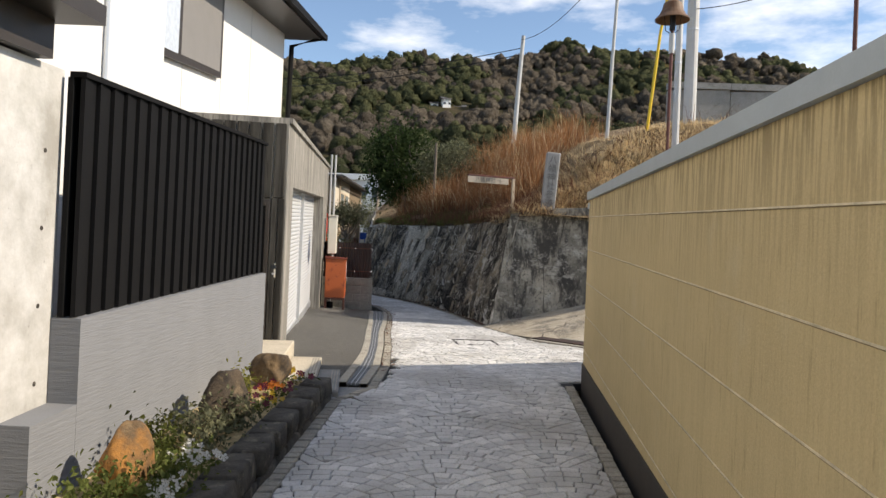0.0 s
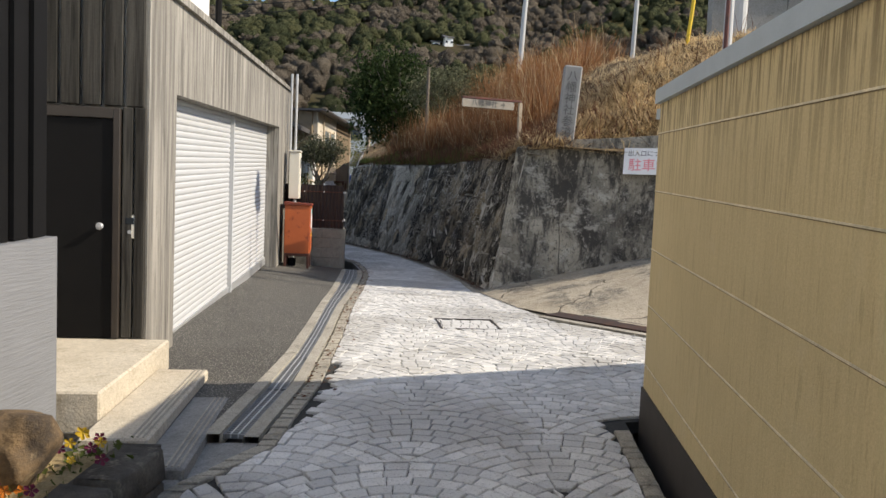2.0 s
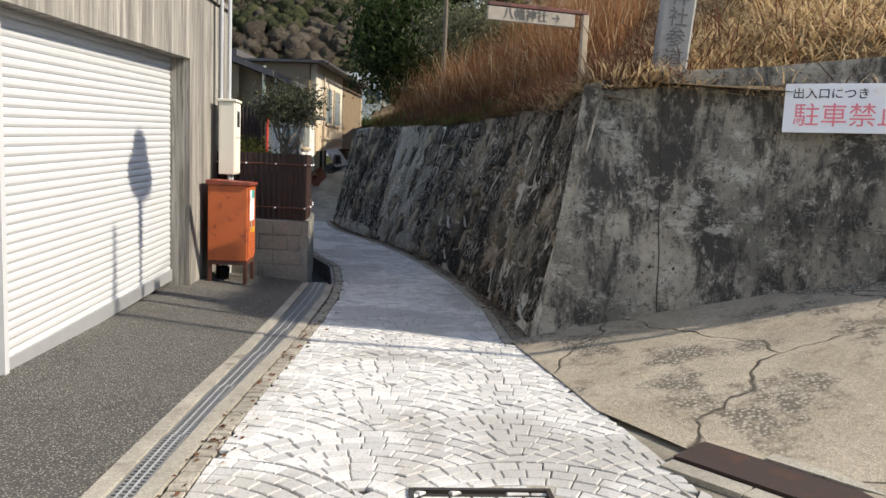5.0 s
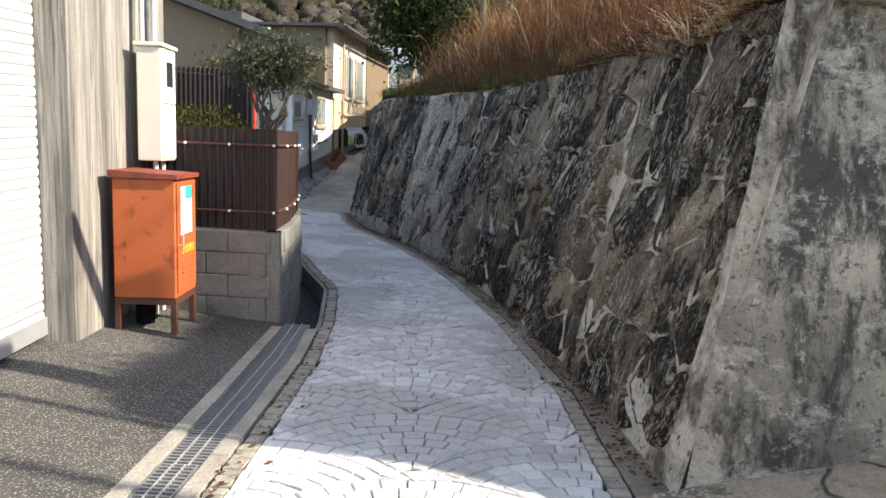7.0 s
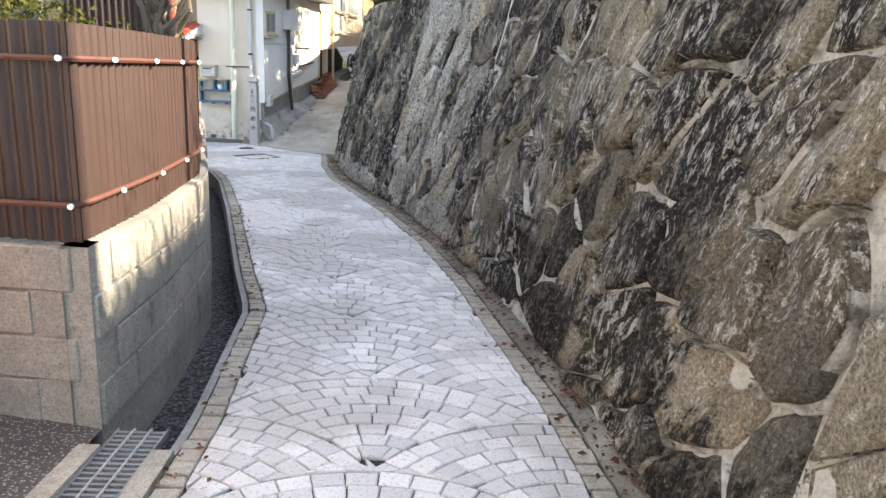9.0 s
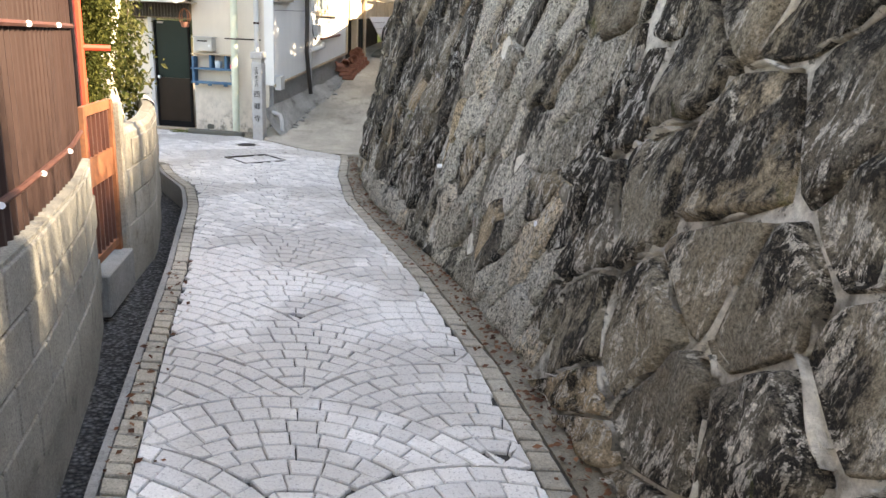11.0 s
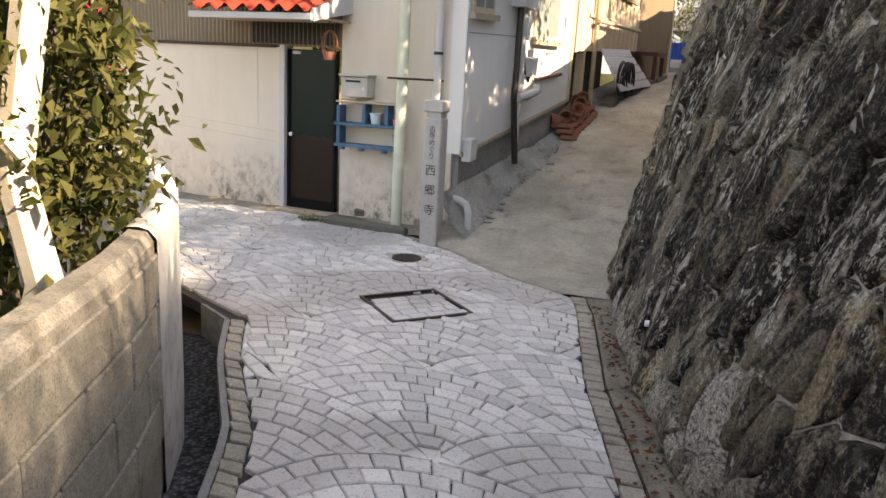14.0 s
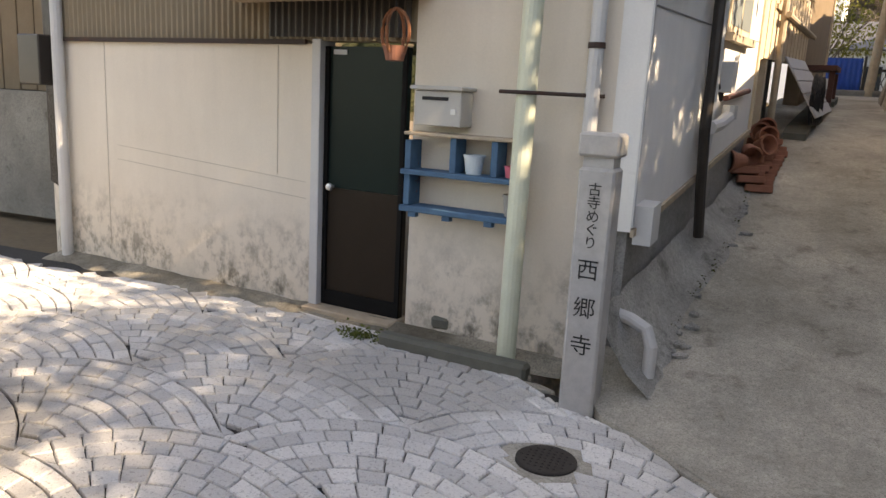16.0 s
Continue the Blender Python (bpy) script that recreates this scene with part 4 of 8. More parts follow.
# ---- plants ----
def leaves(points, size, rng, spread=1.0, droop=0.3):
    """Small folded leaves at the points, as vertices and faces."""
    vs, fs = [], []
    for p in points:
        d = Vector((rng.gauss(0, 1), rng.gauss(0, 1), rng.gauss(0, 1) * spread)).normalized()
        s = d.orthogonal().normalized()
        s = s * math.cos(1.1) + d.cross(s) * math.sin(rng.uniform(-1.5, 1.5))
        s.normalize()
        n = d.cross(s)
        l = size * rng.uniform(0.6, 1.3)
        w = l * 0.27
        b = len(vs)
        q = Vector(p)
        vs += [q, q + d * l * 0.5 + s * w + n * w * 0.35, q + d * l - Vector((0, 0, l * droop)), q + d * l * 0.5 - s * w + n * w * 0.35]
        fs += [(b, b + 1, b + 2), (b, b + 2, b + 3)]
    return vs, fs


def from_lists(name, vs, fs, material, parent=None, label="", kind=""):
    me = bpy.data.meshes.new(name)
    me.from_pydata([tuple(v) for v in vs], [], fs)
    me.materials.append(material)
    ob = new(name, me)
    if parent:
        ob.parent = parent
    if label:
        ob["label"] = label
    if kind:
        ob["kind"] = kind
    return ob


build_wall_stones()


def crown_points(rng, centre, radii, clumps, per, tight=0.28):
    """Points gathered in clumps near the skin of an ellipsoid, for an uneven outline with gaps."""
    pts = []
    for _ in range(clumps):
        d = Vector((rng.gauss(0, 1), rng.gauss(0, 1), rng.gauss(0, 1))).normalized()
        r = rng.uniform(0.45, 1.0)
        c = Vector(centre) + Vector((d.x * radii[0], d.y * radii[1], d.z * radii[2])) * r
        k = tight * rng.uniform(0.6, 1.3)
        for _ in range(per):
            pts.append(c + Vector((rng.gauss(0, k * radii[0]), rng.gauss(0, k * radii[1]), rng.gauss(0, k * radii[2] * 0.8))))
    return pts


def limb(bm, rng, a, b, r0, r1, wobble=0.06, n=6):
    a, b = Vector(a), Vector(b)
    pts = [a.lerp(b, k / n) + Vector((rng.gauss(0, wobble), rng.gauss(0, wobble), 0)) * (0 < k < n) * (b - a).length * 0.3 for k in range(n + 1)]
    return tube(bm, pts, [r0 + (r1 - r0) * k / n for k in range(n + 1)], 7)


def build_tree(name, label, base, height, centre, radii, clumps, per, leaf, leafmat, barkmat, trunk_r, seed, limbs=6, category="tree"):
    rng = random.Random(seed)
    t = thing(name, label, category)
    bm = bmesh.new()
    fork = Vector(base).lerp(Vector(centre), 0.55)
    limb(bm, rng, base, fork, trunk_r, trunk_r * 0.7)
    for _ in range(limbs):
        d = Vector((rng.gauss(0, 1), rng.gauss(0, 1), abs(rng.gauss(0, 0.8)))).normalized()
        limb(bm, rng, fork, Vector(centre) + Vector((d.x * radii[0], d.y * radii[1], d.z * radii[2])) * 0.8, trunk_r * 0.5, trunk_r * 0.12, 0.12)
    part("trunk", bm, barkmat, t)
    vs, fs = leaves(crown_points(rng, centre, radii, clumps, per), leaf, rng)
    from_lists("crown", vs, fs, leafmat, t, kind="stuff")
    return t


M["leaf_dark"] = grass_material("dark_evergreen_leaf", (0.02, 0.035, 0.012), (0.06, 0.085, 0.03))
M["leaf_olive"] = grass_material("olive_leaf", (0.07, 0.075, 0.045), (0.2, 0.2, 0.12))
M["leaf_mid"] = grass_material("mid_green_leaf", (0.028, 0.038, 0.01), (0.11, 0.11, 0.03))
M["leaf_camellia"] = grass_material("glossy_camellia_leaf", (0.03, 0.045, 0.012), (0.16, 0.15, 0.06))
M["leaf_yellow"] = grass_material("yellow_green_leaf", (0.12, 0.13, 0.03), (0.3, 0.28, 0.08))
M["reed"] = grass_material("rust_brown_reed", (0.17, 0.075, 0.034), (0.46, 0.235, 0.11))
M["straw"] = grass_material("pale_dry_straw", (0.5, 0.36, 0.19), (0.86, 0.7, 0.45))
M["stalk"] = grass_material("dark_dead_stalk", (0.07, 0.035, 0.025), (0.2, 0.1, 0.06))
M["grass"] = grass_material("green_grass", (0.06, 0.08, 0.02), (0.17, 0.19, 0.06))
M["bark"] = plain("grey_bark", (0.16, 0.13, 0.1), 0.95, vary=0.4, scale=12, bump=0.8)
M["palebark"] = plain("pale_pruned_bark", (0.55, 0.5, 0.42), 0.9, vary=0.25, scale=10, bump=0.5)


def blades(rng, n, place, length, width, lean, low=0.1):
    """Thin bent blades; place gives each root."""
    vs, fs = [], []
    for _ in range(n):
        p = place()
        if p is None:
            continue
        a = rng.uniform(0, 6.283)
        l = length * rng.uniform(0.45, 1.25) * (0.75 + 0.75 * abs(noise.noise(p * 0.55)) + 0.35 * noise.noise(p * 1.7))
        d = Vector((math.cos(a), math.sin(a), 0))
        s = Vector((-d.y, d.x, 0)) * width * rng.uniform(0.6, 1.4)
        k = lean * rng.uniform(low, 1.3)
        up = Vector((0, 0, 1)) * math.cos(min(k, 1.5)) + d * math.sin(min(k, 1.5))
        mid = p + up * l * 0.55
        tip = mid + (up + d * k * 0.9 - Vector((0, 0, k * 0.45))).normalized() * l * 0.45
        b = len(vs)
        vs += [p - s, p + s, mid + s * 0.7, mid - s * 0.7, tip]
        fs += [(b, b + 1, b + 2, b + 3), (b + 3, b + 2, b + 4)]
    return vs, fs


def build_bank_growth():
    rng = random.Random(21)

    def crest_x(y):
        return poly(FOOT, y) + BATTER * poly(CREST, y)

    tufts = []
    for _ in range(420):
        y = rng.uniform(16.6, 31)
        tufts.append((crest_x(y) + rng.uniform(0.55, 1.0) + abs(rng.gauss(0, 2.8)), y))

    def reeds():
        cx, cy = rng.choice(tufts)
        x, y = cx + rng.gauss(0, 0.22), cy + rng.gauss(0, 0.22)
        if y < 16.2 or x < crest_x(y) + 0.6 + 0.5 * smooth_step(17, 19, y) + 0.6 * noise.noise(Vector((y * 0.8, 2, 0))):
            return None
        if y < float(np.interp(x, [2.5, 4.2, 6, 8, 12], [16.7, 18.6, 21.5, 25, 28])) or noise.noise(Vector((x * 0.7, y * 0.7, 5))) < -0.28:
            return None
        return Vector((x, y, bank_z(x, y) - 0.05))

    def mat():
        if rng.random() < 0.6:
            x = rng.uniform(3.3, 12)
            y = float(np.interp(x, [p[0] for p in FRONT], [p[1] for p in FRONT])) + 0.26 + abs(rng.gauss(0, 4.0))
        else:
            y = rng.uniform(15.6, 19)
            x = crest_x(y) + abs(rng.gauss(0, 1.5)) + (0.05 if y < 17.5 else 0.4)
        return Vector((x, y, bank_z(x, y) - 0.02))

    def edge():
        y = 15.6 + abs(rng.gauss(0, 2.6)) if rng.random() < 0.6 else rng.uniform(15.6, 27)
        x = crest_x(y) + rng.uniform(-0.02, 0.5)
        return Vector((x, y, bank_z(x, y) - 0.03))

    def green():
        y = rng.uniform(18.3, 29)
        x = crest_x(y) + rng.uniform(-0.02, 1.5)
        if noise.noise(Vector((x * 0.6, y * 0.5, 9))) < -0.15:
            return None
        return Vector((x, y, bank_z(x, y) - 0.02))

    def slope():
        y = rng.uniform(16.4, 27)
        x = crest_x(y) + rng.uniform(0.02, 1.5)
        return Vector((x, y, bank_z(x, y) - 0.03))

    for name, label, fn, n, l, w, lean, m in (
        ("slope_stalks", "dark tangled dead stems along the bank foot", slope, 4500, 0.5, 0.006, 1.4, "stalk"),
        ("bare_canes", "long arching bare canes among the reeds", reeds, 900, 2.0, 0.006, 1.25, "straw"),
        ("dry_reeds", "tall rust-brown dead reeds on the bank", reeds, 21000, 1.3, 0.006, 0.55, "reed"),
        ("reed_tops", "pale feathery tops of dead reeds", reeds, 3500, 1.35, 0.005, 0.8, "straw"),
        ("straw_mat", "matted pale straw above the retaining wall", mat, 80000, 0.3, 0.008, 1.5, "straw"),
        ("straw_litter", "brown broken stems lying over the bank", mat, 5000, 0.7, 0.007, 1.5, "stalk"),
        ("dead_stalks", "dark dead stalks and brambles over the wall edge", reeds, 5000, 0.9, 0.006, 1.1, "stalk"),
        ("edge_straw", "dry grass fringe hanging over the wall top", edge, 6500, 0.36, 0.006, 1.5, "stalk"),
        ("bank_grass", "low green grass on the bank above the lane", green, 15000, 0.2, 0.006, 0.9, "grass"),
    ):
        vs, fs = blades(rng, n, fn, l, w, lean, 0.35 if fn is mat else 0.1)
        tagged(from_lists(name, vs, fs, M[m]), label, "dry grass" if m != "grass" else "grass", kind="stuff")


build_bank_growth()
build_tree("evergreen_tree", "dense dark evergreen tree on the bank", (1.9, 30.2, 3.0), 4, (1.75, 31.0, 5.3), (1.35, 1.3, 1.6), 190, 46, 0.16, M["leaf_dark"], M["bark"], 0.14, 3, 8)
build_tree("garden_tree", "small clipped olive-leaved tree behind the brown fence", (-0.31, 21.5, 0.5), 3, (-0.27, 21.6, 2.57), (0.54, 0.46, 0.36), 120, 40, 0.055, M["leaf_olive"], M["bark"], 0.05, 5, 12)


def shrub(name, label, centre, radii, clumps, per, leaf, mat, seed, stems=5, category="shrub", tight=0.22):
    rng = random.Random(seed)
    t = thing(name, label, category)
    c = Vector(centre)
    for _ in range(stems):
        bm = bmesh.new()
        limb(bm, rng, c + Vector((rng.uniform(-0.2, 0.2) * radii[0], rng.uniform(-0.2, 0.2) * radii[1], -radii[2] * 1.0)), c + Vector((rng.uniform(-0.7, 0.7) * radii[0], rng.uniform(-0.7, 0.7) * radii[1], radii[2] * rng.uniform(0, 0.7))), 0.018, 0.005, 0.1)
        part("stem", bm, M["bark"], t)
    vs, fs = leaves(crown_points(rng, c, radii, clumps, per, tight), leaf, rng)
    from_lists("foliage", vs, fs, mat, t, kind="stuff")
    return t


# Added bush, set along the sun's path to shade the junction.
shrub("added_shade_bush", "added olive bush behind the reeds that dapples the fork with shade", (3.5, 28.3, 5.0), (1.4, 1.3, 0.95), 110, 46, 0.11, M["leaf_olive"], 41, 8)
shrub("hedge_bush", "clipped low yellow-green bush behind the brown fence", (-1.15, 20.7, 1.75), (0.75, 0.5, 0.25), 60, 40, 0.05, M["leaf_mid"], 7)
shrub("conifer", "dense yellow-green conifer inside the garden wall", (-2.0, 25.3, 1.75), (0.5, 0.65, 1.15), 130, 190, 0.032, M["leaf_mid"], 8, 4, tight=0.13)
shrub("conifer", "dense yellow-green conifer inside the garden wall", (-1.7, 25.0, 1.78), (0.4, 0.45, 0.85), 120, 190, 0.034, M["leaf_mid"], 18, 4, tight=0.14)
shrub("camellia", "camellia bush with glossy leaves beside the garden wall", (-2.15, 26.3, 1.4), (0.46, 0.56, 0.85), 420, 13, 0.068, M["leaf_camellia"], 9, 14, tight=0.12)


def build_camellia_flower(p):
    f = thing("camellia_flower", "magenta camellia bloom among the leaves", "flower", Matrix.Translation(p), group="camellia blooms")
    for k in range(6):
        a = k * 1.047
        bm = bmesh.new()
        pts = [(0, 0, 0), (0.03 * math.cos(a - 0.4), 0.03 * math.sin(a - 0.4), 0.012), (0.05 * math.cos(a), 0.05 * math.sin(a), 0.03), (0.03 * math.cos(a + 0.4), 0.03 * math.sin(a + 0.4), 0.012)]
        bm.faces.new([bm.verts.new(q) for q in pts])
        part("petal", bm, M["magenta"], f)


M["magenta"] = plain("magenta_petal", (0.62, 0.03, 0.12), 0.5, vary=0.1)
for p in ((-1.86, 26.4, 1.72), (-1.95, 26.6, 1.5)):
    build_camellia_flower(p)


def build_pruned_trunk():
    rng = random.Random(6)
    t = thing("pruned_tree", "pale pruned tree trunk with cut limbs in the garden", "tree")
    part("trunk", limb(bmesh.new(), rng, (-2.0, 26.1, 0.0), (-1.72, 25.95, 2.3), 0.07, 0.055), M["palebark"], t)
    part("limb", limb(bmesh.new(), rng, (-1.9, 26.05, 0.75), (-2.5, 26.3, 1.5), 0.04, 0.03), M["palebark"], t)
    part("limb", limb(bmesh.new(), rng, (-1.85, 26.02, 1.2), (-2.1, 25.6, 1.9), 0.035, 0.02), M["palebark"], t)


build_pruned_trunk()


# ---- hills and far buildings ----
def ridge(x):
    """Height of the far ridge."""
    return float(np.interp(x, [-320, -60, -12, 14, 40, 67, 100, 122, 165, 194, 224, 260, 330, 420], [70, 84, 88, 91, 94, 97, 104, 102, 107, 104, 94, 80, 58, 40])) + 2 * math.sin(x * 0.07) + 4 * noise.noise(Vector((x * 0.05, 3, 0)))


def hill_z(x, y):
    v = min(max((y - 70) / 270, 0), 1)
    h = ridge(x) * (0.12 * smooth_step(0, 0.25, v) + 0.88 * v ** 1.35)
    return h - 2 + 3.0 * noise.noise(Vector((x * 0.03, y * 0.03, 1)))


def build_hill():
    rng = random.Random(31)
    rows = []
    for j in range(36):
        y = 70 + 300 * j / 35
        rows.append([(x, y, hill_z(x, min(y, 345)) - (max(0, y - 345)) * 1.5) for x in range(-320, 421, 12)])
    tagged(part("hillside", sheet(rows), M["hill"], smooth=True), "wooded hill in winter brown and green", "hill", kind="structure")
    # rounded lumpy crowns with ragged leaf tufts on them
    base = bmesh.new()
    bmesh.ops.create_icosphere(base, subdivisions=2, radius=1.0)
    base.verts.index_update()
    ball = [v.co.copy() for v in base.verts]
    tris = [tuple(v.index for v in f.verts) for f in base.faces]
    base.free()
    for name, label, m, n, sign in (("woods", "far bare and evergreen woods on the hill", "hill_tree", 3900, 1), ("evergreen_woods", "dark evergreen crowns among the bare woods", "hill_green", 4300, -1)):
        vs, fs = [], []
        for _ in range(n):
            y = 84 + 258 * rng.random() ** 0.75
            x = rng.uniform(-0.42, 0.8) * y
            if noise.noise(Vector((x * 0.022, y * 0.022, 7))) * sign < -0.1 + 0.12 * rng.random():
                continue
            if abs(x - 24.5) < 7 and 200 < y < 216:
                continue
            k = rng.uniform(0.9, 2.9) * (0.5 + 0.5 * y / 300)
            c = Vector((x, y, hill_z(x, y) + 0.6 * k))
            o = Vector((rng.uniform(0, 90), rng.uniform(0, 90), 0))
            b = len(vs)
            high = rng.uniform(0.75, 1.15)
            for q in ball:
                f = 1 + 0.6 * noise.noise(q * 1.6 + o) + 0.5 * noise.noise(q * 4.3 + o)
                vs.append(c + Vector((q.x, q.y, q.z * high)) * (k * f))
            fs += [(b + i, b + j, b + l) for i, j, l in tris]
            for _ in range(18):
                d = Vector((rng.gauss(0, 1), rng.gauss(0, 1), rng.gauss(0.3, 1))).normalized()
                p = c + d * k * rng.uniform(0.9, 1.12)
                u = Vector((rng.gauss(0, 1), rng.gauss(0, 1), rng.gauss(0, 1))).normalized() * k * rng.uniform(0.1, 0.24)
                v = u.orthogonal() * rng.uniform(0.4, 1.0)
                b = len(vs)
                vs += [p - u, p + v, p + u, p - v]
                fs += [(b, b + 1, b + 2), (b, b + 2, b + 3)]
        ob = tagged(from_lists(name, vs, fs, M[m]), label, "woods", kind="stuff")
        for f in ob.data.polygons:
            f.use_smooth = True


def far_tree_material(name, a, b):
    k = Nodes(name, 1.0)
    c = k.mix(k.island, a, b)
    c = k.bright(c, k.noise(0.8, 7, 0.85), 0.25, 1.6)
    k.bump(k.noise(1.6, 6, 0.8), 1.0, 1.2)
    k.b.inputs["Specular IOR Level"].default_value = 0.0
    return k.done(c)


M["hill_tree"] = far_tree_material("bare_winter_crown", (0.085, 0.072, 0.058), (0.17, 0.142, 0.11))
M["hill_green"] = far_tree_material("far_evergreen_crown", (0.045, 0.053, 0.03), (0.11, 0.112, 0.058))
build_hill()
M["glass"] = plain("dark_window_glass", (0.03, 0.035, 0.04), 0.1, vary=0.05, bump=0)
M["stucco_far"] = plain("far_white_wall", (0.78, 0.78, 0.76), 0.8, vary=0.06)


def far_house(name, label, m, w, d, h, roof, wall, windows):
    """A small far building: walls, roof with eaves, windows with frames."""
    t = thing(name, label, "building", m, kind="structure")
    part("wall", one_box(-w / 2, w / 2, 0, d, -3, h), wall, t)
    if roof == "flat":
        part("roof", one_box(-w / 2 - 0.3, w / 2 + 0.3, -0.3, d + 0.3, h + 0.01, h + 0.5), wall, t)
    else:
        bm = bmesh.new()
        pts = [(-w / 2 - 0.4, -0.5, h), (w / 2 + 0.4, -0.5, h), (w / 2 + 0.4, d + 0.5, h), (-w / 2 - 0.4, d + 0.5, h)]
        top = [(-w / 2 - 0.4, d / 2, h + roof), (w / 2 + 0.4, d / 2, h + roof)]
        v = [bm.verts.new(p) for p in pts + top]
        for f in ((0, 1, 5, 4), (2, 3, 4, 5), (1, 2, 5), (3, 0, 4), (3, 2, 1, 0)):
            bm.faces.new([v[k] for k in f])
        part("roof", bm, M["tile"], t)
    for x, z, ww, wh in windows:
        win = part("window", one_box(x - ww / 2, x + ww / 2, -0.06, 0.02, z, z + wh), M["alu"], t)
        part("pane", one_box(x - ww / 2 + 0.05, x + ww / 2 - 0.05, -0.064, -0.058, z + 0.05, z + wh - 0.05), M["glass"], win)


far_house("apartment_building", "white flat-roofed building beyond the houses", pose(-0.9, 64, 5.1, 0, 0, -8), 6.5, 5, 2.6, "flat", M["stucco_far"], [(-2.2, 0.9, 1.1, 1.1), (-0.6, 0.9, 1.1, 1.1), (1.0, 0.9, 1.1, 1.1), (2.4, 0.9, 0.9, 1.1)])
far_house("hill_house", "small white house high on the hill", pose(24.4, 214, 45.6, 0, 0, 10), 2.4, 4, 1.9, 1.0, M["stucco_far"], [(-0.7, 0.3, 0.8, 0.7), (0.8, 0.3, 0.7, 0.7)])
far_house("hill_house", "grey roofed house high on the hill", pose(28.6, 216, 44.6, 0, 0, -10), 3.0, 4, 1.2, 1.0, M["beige"], [(-0.9, 0.3, 0.9, 0.7), (0.9, 0.3, 0.9, 0.7)])
far_house("hill_house", "white house among trees on the hill", pose(20.8, 215, 45.0, 0, 0, 0), 2.4, 4, 1.2, 0.9, M["stucco_far"], [(0.2, 0.3, 1.2, 0.6)])


# ---- poles, lamp and wires ----
M["polegrey"] = plain("pale_grey_pole", (0.5, 0.5, 0.49), 0.6, vary=0.1)
M["rustpole"] = rusty("dark_red_pole", (0.13, 0.045, 0.035), (0.08, 0.04, 0.03), 0.5, 0.6)
M["rustlamp"] = rusty("rusty_lamp_shade", (0.16, 0.09, 0.05), (0.12, 0.05, 0.02), 0.5, 0.6)
M["yellowguard"] = plain("yellow_guy_guard", (0.75, 0.5, 0.03), 0.5, vary=0.05)
M["wire"] = plain("black_wire", (0.015, 0.015, 0.017), 0.6, vary=0.05, bump=0)


def lathe(bm, profile, m=None, sides=20):
    """A turned shape from (radius, height) pairs."""
    rings = []
    for r, z in profile:
        rings.append([bm.verts.new((r * math.cos(6.28318 * k / sides), r * math.sin(6.28318 * k / sides), z)) for k in range(sides)])
    for a, b in zip(rings, rings[1:]):
        for k in range(sides):
            bm.faces.new((a[k], a[(k + 1) % sides], b[(k + 1) % sides], b[k]))
    if m:
        for v in bm.verts:
            v.co = m @ v.co
    return bm


def build_lamp():
    x, y, z0 = 6.38, 14.75, 2.75
    t = thing("street_lamp", "slim dark red street lamp with a rusty bell shade", "lamp", Matrix.Translation((x, y, z0)))
    part("pole", tube(bmesh.new(), [(0, 0, 0), (0.01, 0, 3.7)], 0.035, 10), M["rustpole"], t)
    part("collar", tube(bmesh.new(), [(0.01, 0, 3.2), (0.01, 0, 3.62)], 0.06, 12), M["polegrey"], t, "pale grey collar")
    part("bulb_holder", tube(bmesh.new(), [(0.01, 0, 3.68), (0.01, 0, 4.0)], 0.06, 12), M["wire"], t)
    part("shade", lathe(bmesh.new(), [(0.0, 4.32), (0.12, 4.31), (0.19, 4.25), (0.22, 4.12), (0.27, 4.02), (0.36, 3.92), (0.355, 3.9), (0.25, 4.0), (0.2, 4.1), (0.0, 4.2)], sides=24), M["rustlamp"], t)
    for k in range(3):
        a = k * 2.1
        part("bracket", tube(bmesh.new(), [(0.01, 0, 3.6), (0.16 * math.cos(a), 0.16 * math.sin(a), 3.72), (0.2 * math.cos(a), 0.2 * math.sin(a), 4.06)], 0.01, 6), M["wire"], t)


build_lamp()


def pole(name, label, x, y, z0, z1, r0, r1, m, lean=(0, 0), category="pole", group=""):
    t = thing(name, label, category, Matrix.Translation((x, y, z0)), group)
    part("shaft", tube(bmesh.new(), [(0, 0, -1.0), (lean[0] * 0.5, lean[1] * 0.5, (z1 - z0) / 2), (lean[0], lean[1], z1 - z0)], [r0, (r0 + r1) / 2, r1], 12), m, t)
    return t


for x, y, z0, z1, r in ((8.95, 19.3, 6.4, 13.5, 0.17), (7.55, 17.0, 4.8, 12.5, 0.085)):
    p = pole("utility_pole", "pale grey utility pole on the bank", x, y, z0, z1, r, r * 0.8, M["polegrey"], group="utility poles")
    for k in range(3):
        part("band", tube(bmesh.new(), [(0, 0, 1.6 + k * 1.1), (0, 0, 1.64 + k * 1.1)], r * 1.02, 12), M["alu"], p)
pole("guy_guard", "yellow plastic guard on a guy wire", 7.49, 18.68, 5.9, 9.4, 0.04, 0.04, M["yellowguard"], (0.55, 0, 0), "guard")
pole("utility_pole", "thin grey pole behind the reeds", 7.7, 22.5, 5.5, 10.5, 0.06, 0.05, M["polegrey"], (0.2, 0), group="utility poles")
pole("utility_pole", "leaning grey pole above the reeds", 7.2, 34.5, 7.0, 12.2, 0.12, 0.09, M["polegrey"], (0.3, 0), group="utility poles")
pole("utility_pole", "dark wooden pole behind the reeds", 2.65, 26.0, 3.5, 5.5, 0.05, 0.045, M["bark"], group="utility poles")
pole("utility_pole", "rusty steel pole above the cream wall", 9.5, 13.3, 3.0, 8.4, 0.045, 0.04, M["rustpole"], group="utility poles")


